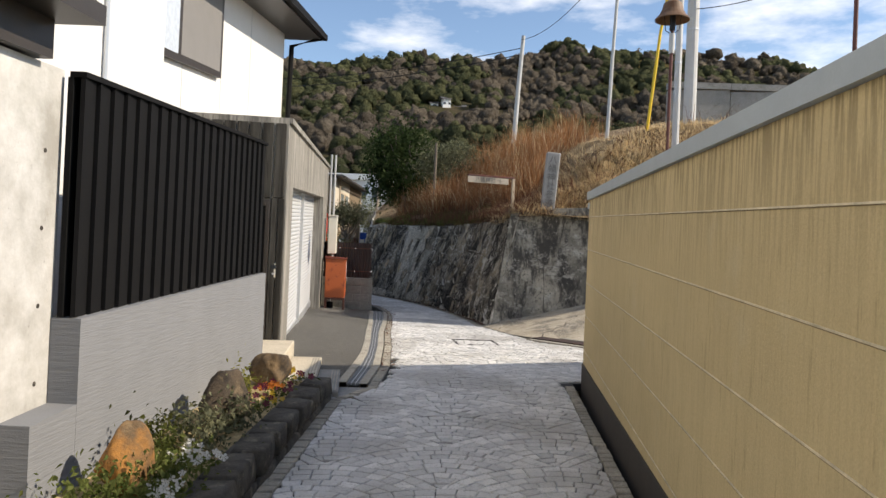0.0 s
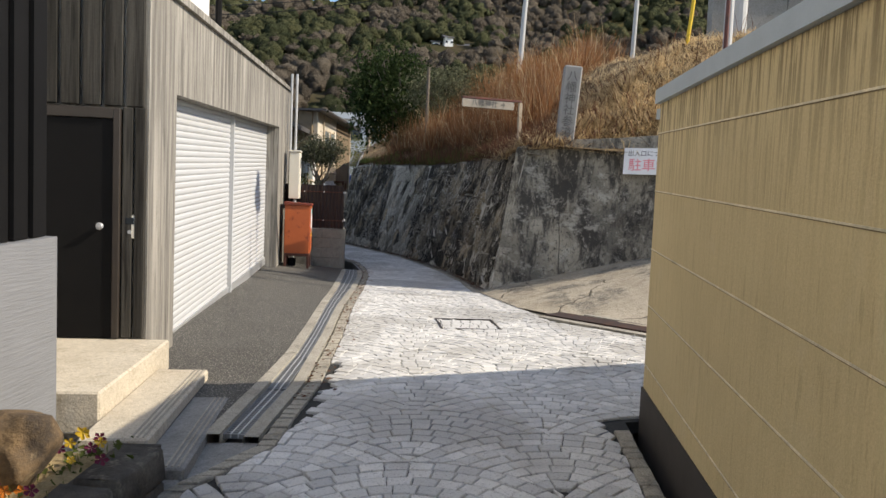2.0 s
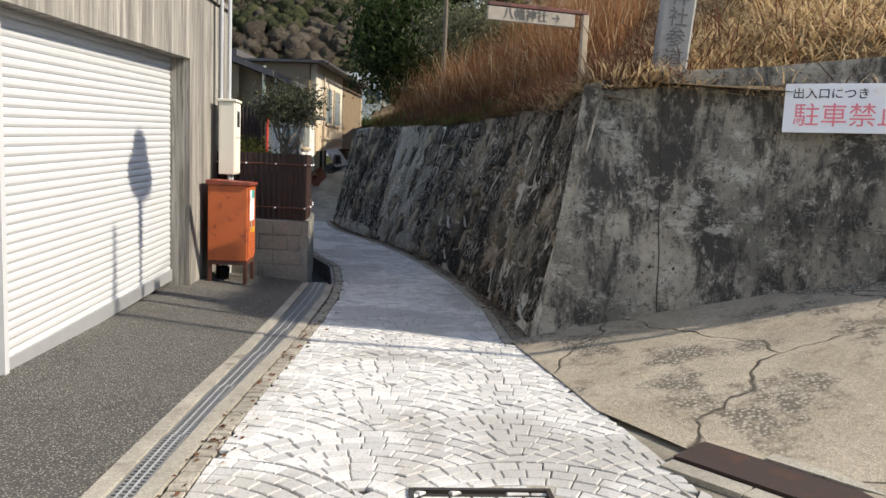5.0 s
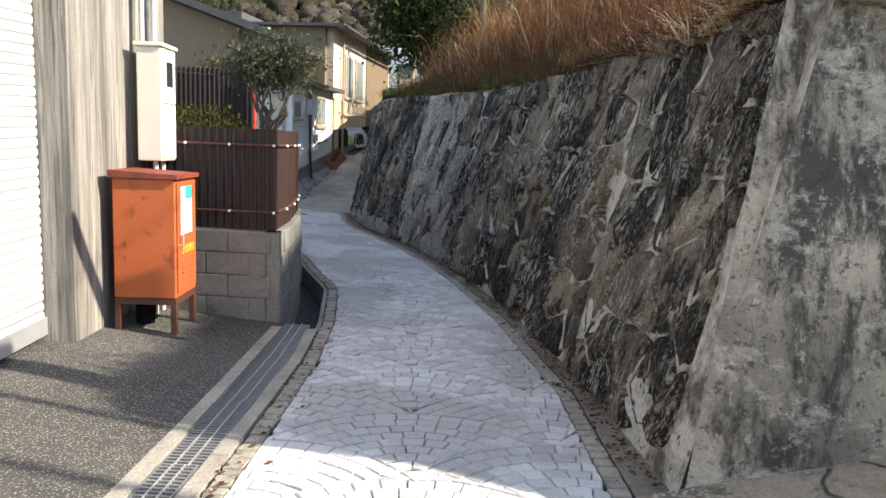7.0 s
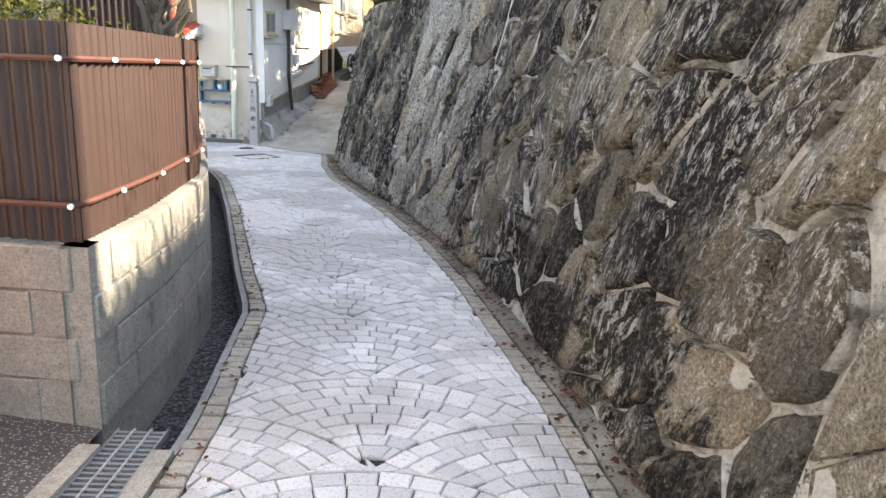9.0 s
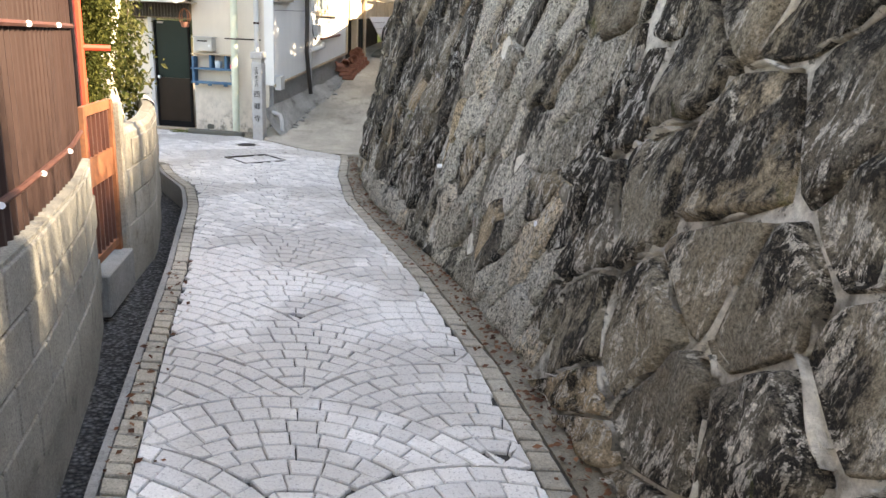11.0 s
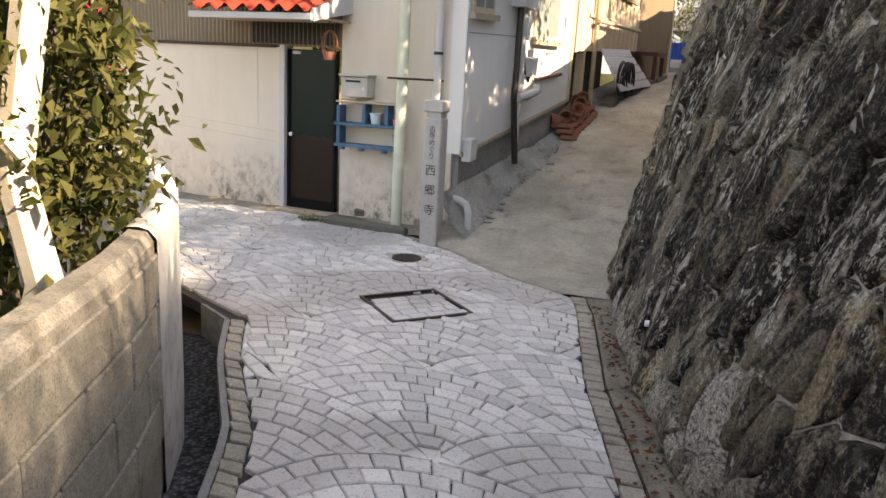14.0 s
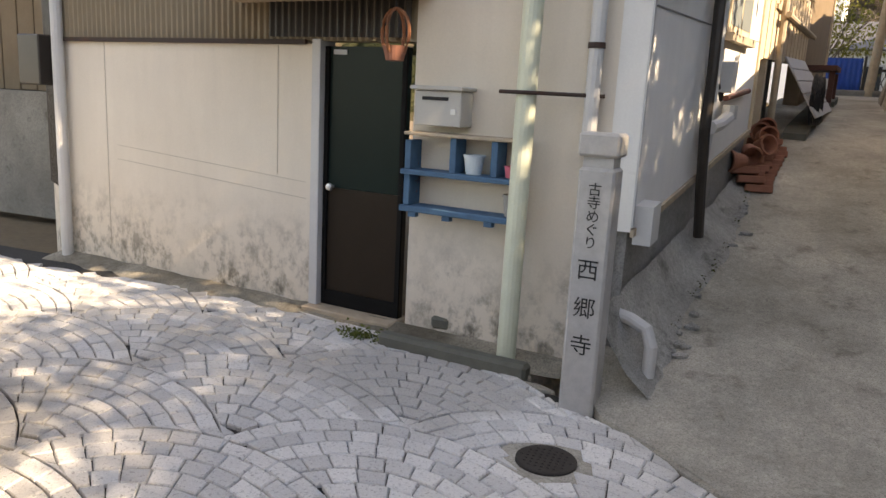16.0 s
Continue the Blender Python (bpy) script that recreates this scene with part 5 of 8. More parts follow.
def wire(points, r=0.012):
    t = thing("overhead_wire", "sagging black overhead cable", "cable", group="overhead wires")
    pts = []
    for a, b in zip(points, points[1:]):
        a, b = Vector(a), Vector(b)
        n = 14
        sag = (b - a).length * 0.03
        pts += [a.lerp(b, k / n) - Vector((0, 0, sag * 4 * (k / n) * (1 - k / n))) for k in range(n)]
    pts.append(Vector(points[-1]))
    part("cable", tube(bmesh.new(), pts, r, 5), M["wire"], t)


wire([(8.95, 19.3, 8.6), (9.5, 13.3, 7.6)])
wire([(9.5, 13.3, 8.2), (20, 10, 9.5)])
wire([(7.4, 34.5, 12.0), (7.1, 22.5, 10.3), (7.55, 17.0, 11.5)])
wire([(7.4, 34.5, 11.6), (-14, 52, 13.0)], 0.02)
wire([(7.4, 34.5, 11.3), (-14, 52, 12.4)], 0.02)
wire([(-1.3, 33.0, 4.0), (-1.9, 18.4, 2.4)], 0.008)
for k in range(4):
    wire([(7.1 + 0.1 * k, 22.5, 10.4 - 0.1 * k), (3.0 + 1.2 * k, 5 + 2 * k, 14.0)], 0.01)


def build_bank_wall():
    w = thing("wall_upper", "low grey concrete wall along the top of the bank", "wall", kind="structure")
    a, b = Vector((8.75, 20.2)), Vector((19, 18.6))
    n = 6
    for k in range(n):
        p, q = a.lerp(b, k / n + 0.001), a.lerp(b, (k + 1) / n - 0.001)
        part("wall_panel", prism(bmesh.new(), [(*p, 4.0), (*q, 4.0), (q.x, q.y + 0.25, 4.0), (p.x, p.y + 0.25, 4.0)], [6.55, 6.6, 6.6, 6.55]), M["polegrey_con"], w)
        part("coping", prism(bmesh.new(), [(p.x, p.y - 0.05, 6.602), (q.x, q.y - 0.05, 6.602), (q.x, q.y + 0.3, 6.602), (p.x, p.y + 0.3, 6.602)], [6.78] * 4), M["polegrey_con"], w)


M["polegrey_con"] = apron_concrete("grey_parapet_concrete", (0.24, 0.24, 0.225), (0.33, 0.325, 0.31), (0.13, 0.12, 0.1))
build_bank_wall()


# ---- stele, wooden sign, no-parking sign ----
M["granite"] = plain("grey_granite", (0.27, 0.265, 0.255), 0.85, vary=0.25, scale=14, bump=0.5)
M["ink"] = plain("black_ink", (0.02, 0.02, 0.02), 0.8, vary=0.05, bump=0)
M["signwhite"] = plain("white_sign_sheet", (0.82, 0.82, 0.84), 0.5, vary=0.03, bump=0)
M["signpink"] = plain("faded_red_print", (0.82, 0.24, 0.28), 0.6, vary=0.1, bump=0)
M["oldwood"] = plain("weathered_pale_wood", (0.38, 0.31, 0.23), 0.9, vary=0.35, scale=12, bump=0.4)
FACE = pose(0, 0, 0, 90, 0, 0)


def build_stele():
    t = thing("stone_stele", "leaning grey granite marker stone with carved characters", "stone marker", pose(4.12, 15.75, 2.6, 0, 4, -8))
    bm = one_box(-0.15, 0.15, -0.1, 0.1, -0.3, 1.26, bevel=0.02)
    part("shaft", bm, M["granite"], t)
    for k, ch in enumerate("八幡神社参道"):
        text_mesh(ch, 0.19, t, M["carve"], pose(0, -0.102, 1.08 - 0.19 * k, 90, 0, 0), "carved_character")


M["carve"] = plain("carved_groove", (0.12, 0.118, 0.11), 0.9, vary=0.2)
build_stele()


def build_wooden_sign():
    t = thing("wooden_sign", "weathered white wooden direction board on a post", "sign", pose(3.6, 17.0, 2.75, 0, 0, 12))
    part("post", one_box(-0.035, 0.035, -0.03, 0.03, -0.4, 0.62, bevel=0.006), M["oldwood"], t)
    part("top_rail", one_box(-1.15, 0.02, -0.03, 0.03, 0.62, 0.66, bevel=0.005), M["rustpole"], t)
    b = part("board", one_box(-1.15, -0.13, -0.02, 0.015, 0.47, 0.617, bevel=0.005), M["oldboard"], t)
    text_mesh("八幡神社 →", 0.13, b, M["carve"], pose(-0.64, -0.024, 0.545, 90, 0, 0))


M["oldboard"] = plain("peeling_white_board", (0.34, 0.3, 0.25), 0.9, vary=0.35, scale=9, bump=0.3)
build_wooden_sign()


def build_parking_sign():
    a, b = Vector((4.95, 15.1, 0)), Vector((5.8, 14.63, 0))
    d = (b - a).normalized()
    m = Matrix(((d.x, -d.y, 0, a.x), (d.y, d.x, 0, a.y), (0, 0, 1, 2.06), (0, 0, 0, 1))) @ pose(0, -0.02, 0, -7, 0, 0)
    t = thing("parking_sign", "white sign with black and faded red lettering on concrete wall", "sign", m)
    w = (b - a).length
    part("panel", one_box(0, w, -0.012, 0.0, 0, 0.43, bevel=0.003), M["signwhite"], t)
    text_mesh("出入口につき", 0.1, t, M["ink"], pose(0.36, -0.015, 0.335, 90, 0, 0))
    text_mesh("駐車禁止", 0.215, t, M["signpink"], pose(w / 2 + 0.02, -0.015, 0.14, 90, 0, 0), depth=0.002)


build_parking_sign()


# ---- flower bed, steps, black door ----
def build_bed():
    rng = random.Random(15)
    b = thing("flower_bed", "raised flower bed edged with dark stacked stones", "flower bed", kind="structure")
    edge = lambda y: -0.2 + 0.1433 * (y - 7)
    rows = []
    for k in range(41):
        y = 1.5 + 5.55 * k / 40
        x0 = -1.43 + 0.1457 * (y - 4.07) + 0.0
        x1 = edge(y) - 0.2
        rows.append([(x0 + (x1 - x0) * j / 8, y, 0.25 + 0.028 * (y - 7) + 0.03 * noise.noise(Vector((j * 0.7, y * 4, 0))) + 0.03 * (8 - j) / 8) for j in range(9)])
    part("soil_bed", sheet(rows), M["straw_soil"], b)
    e0, e1 = edge(1.5), edge(7.1)
    body = bmesh.new()
    prism(body, [(e0 - 0.22, 1.5, -0.2), (e0 - 0.03, 1.5, -0.2), (e1 - 0.03, 7.1, -0.2), (e1 - 0.22, 7.1, -0.2)], [0.29 - 0.154, 0.285 - 0.154, 0.285, 0.29])
    part("edging_wall", body, M["darkstone"], b)
    y = 1.5
    while y < 7.0:
        l = rng.uniform(0.28, 0.5)
        for z0, z1 in ((-0.1, 0.14), (0.14, 0.31)):
            yy = min(y + l, 7.12)
            bm = box(bmesh.new(), -0.1, 0.11, -(yy - y) / 2 + 0.004, (yy - y) / 2 - 0.004, 0, z1 - z0 - 0.004, bevel=0.012)
            bmesh.ops.subdivide_edges(bm, edges=bm.edges[:], cuts=1)
            for v in bm.verts:
                v.co += Vector((noise.noise(v.co * 9 + Vector((y, 0, z0))), noise.noise(v.co * 9 + Vector((0, y, z0))), noise.noise(v.co * 9 + Vector((y, z0, 5))) * 0.6)) * 0.022
            ob = part("edging_stone", bm, M["darkstone"], b, smooth=True)
            ob.matrix_basis = pose(edge((y + yy) / 2) - 0.1 + rng.uniform(-0.012, 0.012), (y + yy) / 2, z0 + 0.028 * ((y + yy) / 2 - 7), 0, 0, -8 + rng.uniform(-3, 3))
        y += l


def build_rock(x, y, z, size, seed, mat, label):
    bm = bmesh.new()
    bmesh.ops.create_icosphere(bm, subdivisions=4, radius=1.0)
    o = Vector((seed * 3.7, seed, 0))
    rr = random.Random(seed + 50)
    planes = [(Vector((rr.gauss(0, 1), rr.gauss(0, 1), rr.gauss(0, 0.7))).normalized(), rr.uniform(0.6, 0.85)) for _ in range(9)]
    for v in bm.verts:
        p = v.co.copy()
        f = 1 + 0.22 * noise.noise(p * 1.1 + o) + 0.1 * noise.noise(p * 2.6 + o) + 0.04 * noise.noise(p * 7 + o)
        cut = max(0, p.dot(Vector((math.cos(seed), math.sin(seed), 0.4)).normalized()) - 0.62)
        v.co = p * f - p * cut * 0.6
        for n, dd in planes:
            v.co -= n * max(0.0, v.co.dot(n) - dd) * 0.92
        v.co = Vector((v.co.x * size[0], v.co.y * size[1], v.co.z * size[2]))
    ob = part("garden_rock", bm, mat, smooth=True)
    ob.matrix_basis = pose(x, y, z, 0, 0, seed * 40)
    tagged(ob, label, "rock", "garden rocks")


def rock_material(name, a, b, c2):
    k = Nodes(name, 0.9)
    c = k.mix(k.ramp(k.noise(5, 6, 0.65), (0.38, 0.0), (0.62, 1.0)), a, b)
    c = k.mix(k.ramp(k.noise(9, 6, 0.7, k.scaled(k.pos, (1, 1, 1), (3, 1, 7))), (0.56, 0.0), (0.66, 0.8)), c, c2)
    c = k.bright(c, k.noise(60, 4, 0.7), 0.65, 1.35)
    k.bump(k.noise(18, 6, 0.7), 0.8, 0.02)
    return k.done(c)


M["straw_soil"] = rock_material("straw_covered_soil", (0.25, 0.18, 0.09), (0.48, 0.37, 0.19), (0.12, 0.085, 0.045))
M["darkstone"] = rock_material("dark_edging_stone", (0.045, 0.04, 0.035), (0.1, 0.09, 0.075), (0.2, 0.18, 0.14))
M["rock_brown"] = rock_material("brown_garden_rock", (0.035, 0.028, 0.022), (0.09, 0.066, 0.044), (0.17, 0.125, 0.075))
M["rock_ochre"] = rock_material("brown_ochre_rock", (0.06, 0.045, 0.032), (0.19, 0.125, 0.065), (0.3, 0.23, 0.14))
M["rock_orange"] = rock_material("ochre_garden_rock", (0.12, 0.08, 0.045), (0.38, 0.17, 0.04), (0.2, 0.14, 0.08))
build_bed()
build_rock(-1.13, 3.98, 0.36, (0.165, 0.15, 0.2), 1, M["rock_orange"], "ochre weathered rock in the flower bed")
build_rock(-0.9, 5.45, 0.4, (0.22, 0.19, 0.21), 2, M["rock_brown"], "rounded brown rock in the flower bed")
build_rock(-0.72, 6.75, 0.4, (0.2, 0.18, 0.18), 3, M["rock_ochre"], "squat brown rock with pale flank in the flower bed")


def build_bed_plants():
    rng = random.Random(23)

    def at(y, u):
        x0, x1 = -1.43 + 0.1457 * (y - 4.07) + 0.05, -0.42 + 0.1433 * (y - 7)
        return Vector((x0 + (x1 - x0) * u, y, 0.26 + 0.028 * (y - 7)))

    for y, u, r, n, mat, label in ((3.6, 0.55, 0.2, 260, "grass", "bright green leafy clump in the flower bed"), (4.05, 0.75, 0.2, 240, "grass", "bright green leafy clump in the flower bed"), (4.5, 0.3, 0.17, 200, "leaf_mid", "small dull green shrub in the flower bed"), (4.85, 0.55, 0.2, 300, "leaf_olive", "twiggy olive shrub in the flower bed"), (5.3, 0.75, 0.14, 160, "leaf_olive", "twiggy olive shrub in the flower bed"), (6.25, 0.3, 0.1, 120, "leaf_yellow", "yellow-green cushion plant in the flower bed")):
        p = at(y, u)
        t = thing("bed_plant", label, "plant", Matrix.Translation(p), "bed plants")
        pts = [Vector((rng.gauss(0, r * 0.55), rng.gauss(0, r * 0.7), abs(rng.gauss(0.11, 0.085)))) for _ in range(n * 3)]
        vs, fs = leaves(pts, 0.04, rng)
        from_lists("foliage", vs, fs, M[mat], t, kind="stuff")
    for y, u, n, cols, label in ((3.9, 0.95, 16, ("petal_white",), "white pansies in the flower bed"), (4.4, 0.85, 26, ("petal_white",), "white pansies in the flower bed"), (5.9, 0.75, 16, ("petal_yellow", "petal_plum"), "yellow and plum pansies in the flower bed"), (6.35, 0.8, 18, ("petal_plum", "petal_orange"), "plum and orange pansies in the flower bed"), (6.9, 0.8, 12, ("petal_plum", "petal_yellow"), "plum pansies in the flower bed")):
        p = at(y, u)
        t = thing("pansies", label, "flowers", Matrix.Translation(p), "pansies")
        vs, fs = leaves([Vector((rng.gauss(0, 0.09), rng.gauss(0, 0.09), abs(rng.gauss(0.03, 0.03)))) for _ in range(90)], 0.045, rng)
        from_lists("foliage", vs, fs, M["grass"], t, kind="stuff")
        for k in range(n):
            q = Vector((rng.gauss(0, 0.09), rng.gauss(0, 0.09), rng.uniform(0.06, 0.12)))
            bm = bmesh.new()
            s = rng.uniform(0.016, 0.026)
            for j in range(5):
                a = j * 1.2566 + k
                bm.faces.new([bm.verts.new(q + Vector((dx * s, dy * s * 0.4 - 0.2 * s, dz * s))) for dx, dy, dz in ((0, 0, 0), (math.cos(a - 0.5), -0.6, math.sin(a - 0.5) * 0.9), (1.35 * math.cos(a), -0.4, 1.2 * math.sin(a)), (math.cos(a + 0.5), -0.6, math.sin(a + 0.5) * 0.9))])
            part("bloom", bm, M[cols[k % len(cols)]], t)


for n, c in (("petal_white", (0.85, 0.84, 0.82)), ("petal_yellow", (0.75, 0.5, 0.05)), ("petal_plum", (0.16, 0.02, 0.06)), ("petal_orange", (0.65, 0.2, 0.03))):
    M[n] = plain(n, c, 0.6, vary=0.1, bump=0)
build_bed_plants()


def build_steps():
    t = thing("doorstep", "pale concrete steps up to the black side door", "steps", kind="structure")
    part("step", one_box(-2.2, -0.72, 7.75, 9.28, -0.1, 0.36, bevel=0.012), M["stepcon"], t)
    part("step", one_box(-0.718, -0.36, 7.4, 8.95, -0.1, 0.21, bevel=0.012), M["stepcon"], t)
    part("step", one_box(-0.358, -0.12, 7.15, 8.45, -0.1, 0.145, bevel=0.01), M["kerbgrey"], t, "low grey edge step with ribs")
    part("entry_pad", one_box(-0.9, -0.14, 6.95, 8.95, -0.2, 0.088, bevel=0.006), M["kerbgrey"], t, "grey concrete pad beside the gutter")
    part("entry_pad", one_box(-0.6, 0.12, 6.9, 7.74, -0.2, 0.07, bevel=0.006), M["kerbgrey"], t)
    for x in (-0.155, -0.185, -0.215):
        part("tread_rib", one_box(x, x + 0.012, 7.17, 8.43, 0.146, 0.15), M["kerb"], t)
    for x in (-0.395, -0.425, -0.455):
        part("tread_rib", one_box(x, x + 0.012, 7.42, 8.93, 0.211, 0.215), M["kerb"], t)
    d = thing("side_door", "black steel side door with a round knob, shut", "door", kind="structure")
    part("leaf", one_box(-1.9, -1.14, 9.25, 9.298, 0.37, 2.02, bevel=0.004), M["blackmetal"], d)
    k = part("knob", lathe(bmesh.new(), [(0.0, 0.06), (0.02, 0.058), (0.028, 0.045), (0.02, 0.02), (0.012, 0.0)], pose(-1.22, 9.25, 1.22, 90, 0, 0), 14), M["alu"], d, "chrome knob")
    part("door_frame", one_box(-1.138, -1.09, 9.23, 9.298, 0.37, 2.1, bevel=0.004), M["darkmetal"], d)
    part("door_frame", one_box(-1.96, -1.138, 9.23, 9.298, 2.024, 2.1, bevel=0.004), M["darkmetal"], d)
    i = thing("intercom", "beige doorbell intercom on the garage wall", "intercom", pose(-1.02, 9.3, 1.22))
    part("case", one_box(-0.05, 0.05, -0.035, 0.0, -0.09, 0.09, bevel=0.008), M["beige"], i)
    part("screen", one_box(-0.032, 0.032, -0.04, -0.034, 0.02, 0.07, bevel=0.003), M["glass"], i)
    part("button", tube(bmesh.new(), [(0, -0.034, -0.04), (0, -0.042, -0.04)], 0.015, 12), M["alu"], i)
    # dark board cladding of the garage side wall
    c = thing("board_cladding", "dark streaked boards over the side door", "cladding", kind="structure")
    for k in range(9):
        part("board", one_box(-2.3 + k * 0.155, -2.3 + k * 0.155 + 0.13, 9.262, 9.298, 2.12, 3.05, bevel=0.006), M["darkboard"], c)
    for k, x in enumerate((-1.08, -0.99)):
        part("board", one_box(x, x + 0.075, 9.262, 9.298, 0.37, 2.115, bevel=0.006), M["darkboard"], c)


M["stepcon"] = apron_concrete("beige_step_concrete", (0.46, 0.4, 0.31), (0.58, 0.52, 0.42), (0.33, 0.28, 0.2))
M["kerbgrey"] = apron_concrete("grey_edge_concrete", (0.2, 0.2, 0.19), (0.3, 0.29, 0.28), (0.12, 0.12, 0.11))
M["darkboard"] = board_concrete("dark_board_marks", 0.2)
build_steps()


# ---- white house behind the fence ----
def build_white_house():
    h = thing("white_house", "white sided house with brown window frames and dark eaves", "house", kind="structure")
    m, l = wall_frame((-2.05, 5.4), (-1.42, 11.0))
    part("bay_wall", slab(bmesh.new(), wall_frame((-2.9, 0.0), (-2.32, 5.0))[0], 0, 7.7, 0, 0.2, 0, 0, 7.5, 7.5), M["white"], h)
    m, l = wall_frame((-2.32, 7.62), (-1.58, 15.0))
    part("front_wall", slab(bmesh.new(), m, -0.35, l, 0.05, 0.25, 0, 0, 4.9, 5.95), M["white"], h)
    part("end_wall", slab(bmesh.new(), m, l - 0.2, l, 0.252, 6, 0, 0, 5.9, 5.9), M["white"], h)
    part("roof", slab(bmesh.new(), m, -4.0, l + 0.7, 0.51, 6.4, 5.2, 5.9, 6.4, 6.6), M["tile"], h)
    part("back_wall", slab(bmesh.new(), m, -4.0, l - 0.21, 5.9, 6.1, 0, 0, 5.18, 5.88), M["white"], h)
    for x in (1.6, 3.2, 4.8):
        part("panel_seam", slab(bmesh.new(), m, x, x + 0.012, 0.046, 0.06, 2.5, 2.5, 5.5, 5.5), M["alu"], h)
    # window
    w = part("window", slab(bmesh.new(), m, 0.1, 3.0, -0.02, 0.049, 3.5, 3.85, 5.0, 5.2), M["darkmetal"], h)
    part("pane", slab(bmesh.new(), m, 0.18, 1.25, -0.024, -0.019, 3.6, 3.72, 5.0, 5.0), M["curtain"], w, "pale lace curtain behind glass")
    part("pane", slab(bmesh.new(), m, 1.35, 2.9, -0.024, -0.019, 3.74, 3.92, 5.0, 5.0), M["screenpane"], w, "grey insect screen")
    part("roof_eave", slab(bmesh.new(), m, 1.5, l + 0.7, -0.6, 0.5, 5.0, 5.9, 5.25, 6.15), M["darkmetal"], h)
    part("gutter", slab(bmesh.new(), m, 1.5, l + 0.75, -0.7, -0.602, 5.05, 5.92, 5.17, 6.04), M["blackmetal"], h)
    part("downpipe", tube(bmesh.new(), [m @ Vector((l + 0.5, -0.6, 5.9)), m @ Vector((l + 0.1, -0.08, 5.6)), m @ Vector((l + 0.06, -0.06, 3.2))], 0.05, 8), M["blackmetal"], h)
    p = thing("wall_pipe", "slim white pipe down the white house wall", "pipe")
    q = wall_frame((-2.9, 0.0), (-2.32, 5.0))[0]
    part("tube", tube(bmesh.new(), [q @ Vector((6.4, -0.03, 7)), q @ Vector((6.4, -0.03, 2.4))], 0.02, 8), M["alu"], p)


M["curtain"] = plain("lace_curtain", (0.5, 0.55, 0.62), 0.3, vary=0.35, scale=14, bump=0)
M["screenpane"] = plain("grey_insect_screen", (0.2, 0.19, 0.18), 0.6, vary=0.08, bump=0)
build_white_house()


# ---- drain gutter ----
def build_grates():
    y = 7.75
    while y < 18.2:
        y1 = y + 0.995
        a, b = (poly(GUTTER, y) + poly(LEFT, y) - 0.09) / 2, (poly(GUTTER, y1) + poly(LEFT, y1) - 0.09) / 2
        w = min(poly(LEFT, (y + y1) / 2) - 0.09 - poly(GUTTER, (y + y1) / 2), 0.3) - 0.006
        d = Vector((b - a, y1 - y, gz(y1) - gz(y))).normalized()
        m = Matrix(((d.y, d.x, 0, a), (-d.x, d.y, 0, y), (0, d.z, 1, gz(y) + 0.004), (0, 0, 0, 1)))
        g = thing("drain_grate", "galvanised steel drain grating in the gutter", "grate", m, "drain grates", kind="structure")
        for x in (-w / 2, w / 2 - 0.008):
            part("side_bar", one_box(x, x + 0.008, 0.004, 0.985, -0.03, 0.004), M["steel"], g)
        for x in (-w / 6, w / 6):
            part("long_bar", one_box(x - 0.004, x + 0.004, 0.004, 0.985, -0.02, 0.006), M["alu"], g)
        n = 26
        for k in range(n):
            part("cross_bar", one_box(-w / 2 + 0.009, w / 2 - 0.009, 0.01 + k * 0.0375, 0.026 + k * 0.0375, -0.025, 0.002), M["steel"], g)
        y = y1
    # Shallow sheet under the grates; its dark colour stands for shade in the gutter.
    strip("channel", M["plinth"], lambda y: poly(GUTTER, y) - 0.02, lambda y: poly(LEFT, y) - 0.05, 7.7, 18.5, -0.06, "near-black gutter bottom with the depth's shade in its colour", 0.3, thick=0.02)
    strip("channel_open", M["gravel"], lambda y: yard(y) - 0.03, lambda y: poly(LEFT, y) + 0.0, 18.5, 28.08, -0.24, "open drain channel with dark gravel", 0.2, thick=0.03)
    strip("channel_side", M["kerbgrey"], lambda y: poly(LEFT, y) - 0.035, lambda y: poly(LEFT, y) + 0.004, 18.5, 28.08, -0.012, "rough concrete side of the drain channel", 0.2, thick=0.26)


    strip("gutter_bed", M["kerbgrey"], lambda y: poly(LEFT, y) - 0.75, lambda y: poly(LEFT, y) + 0.01, 5.6, 7.72, -0.03, "grey concrete bed beside the entrance steps", 0.2, thick=0.1)
    strip("ramp_bed", M["verge"], lambda y: poly(RIGHT, y) - 0.02, lambda y: poly(RIGHT, y) + 0.3, 11.6, 15.5, -0.018, "dirt filling along the edge of the ramp", 0.2, thick=0.06)


build_grates()


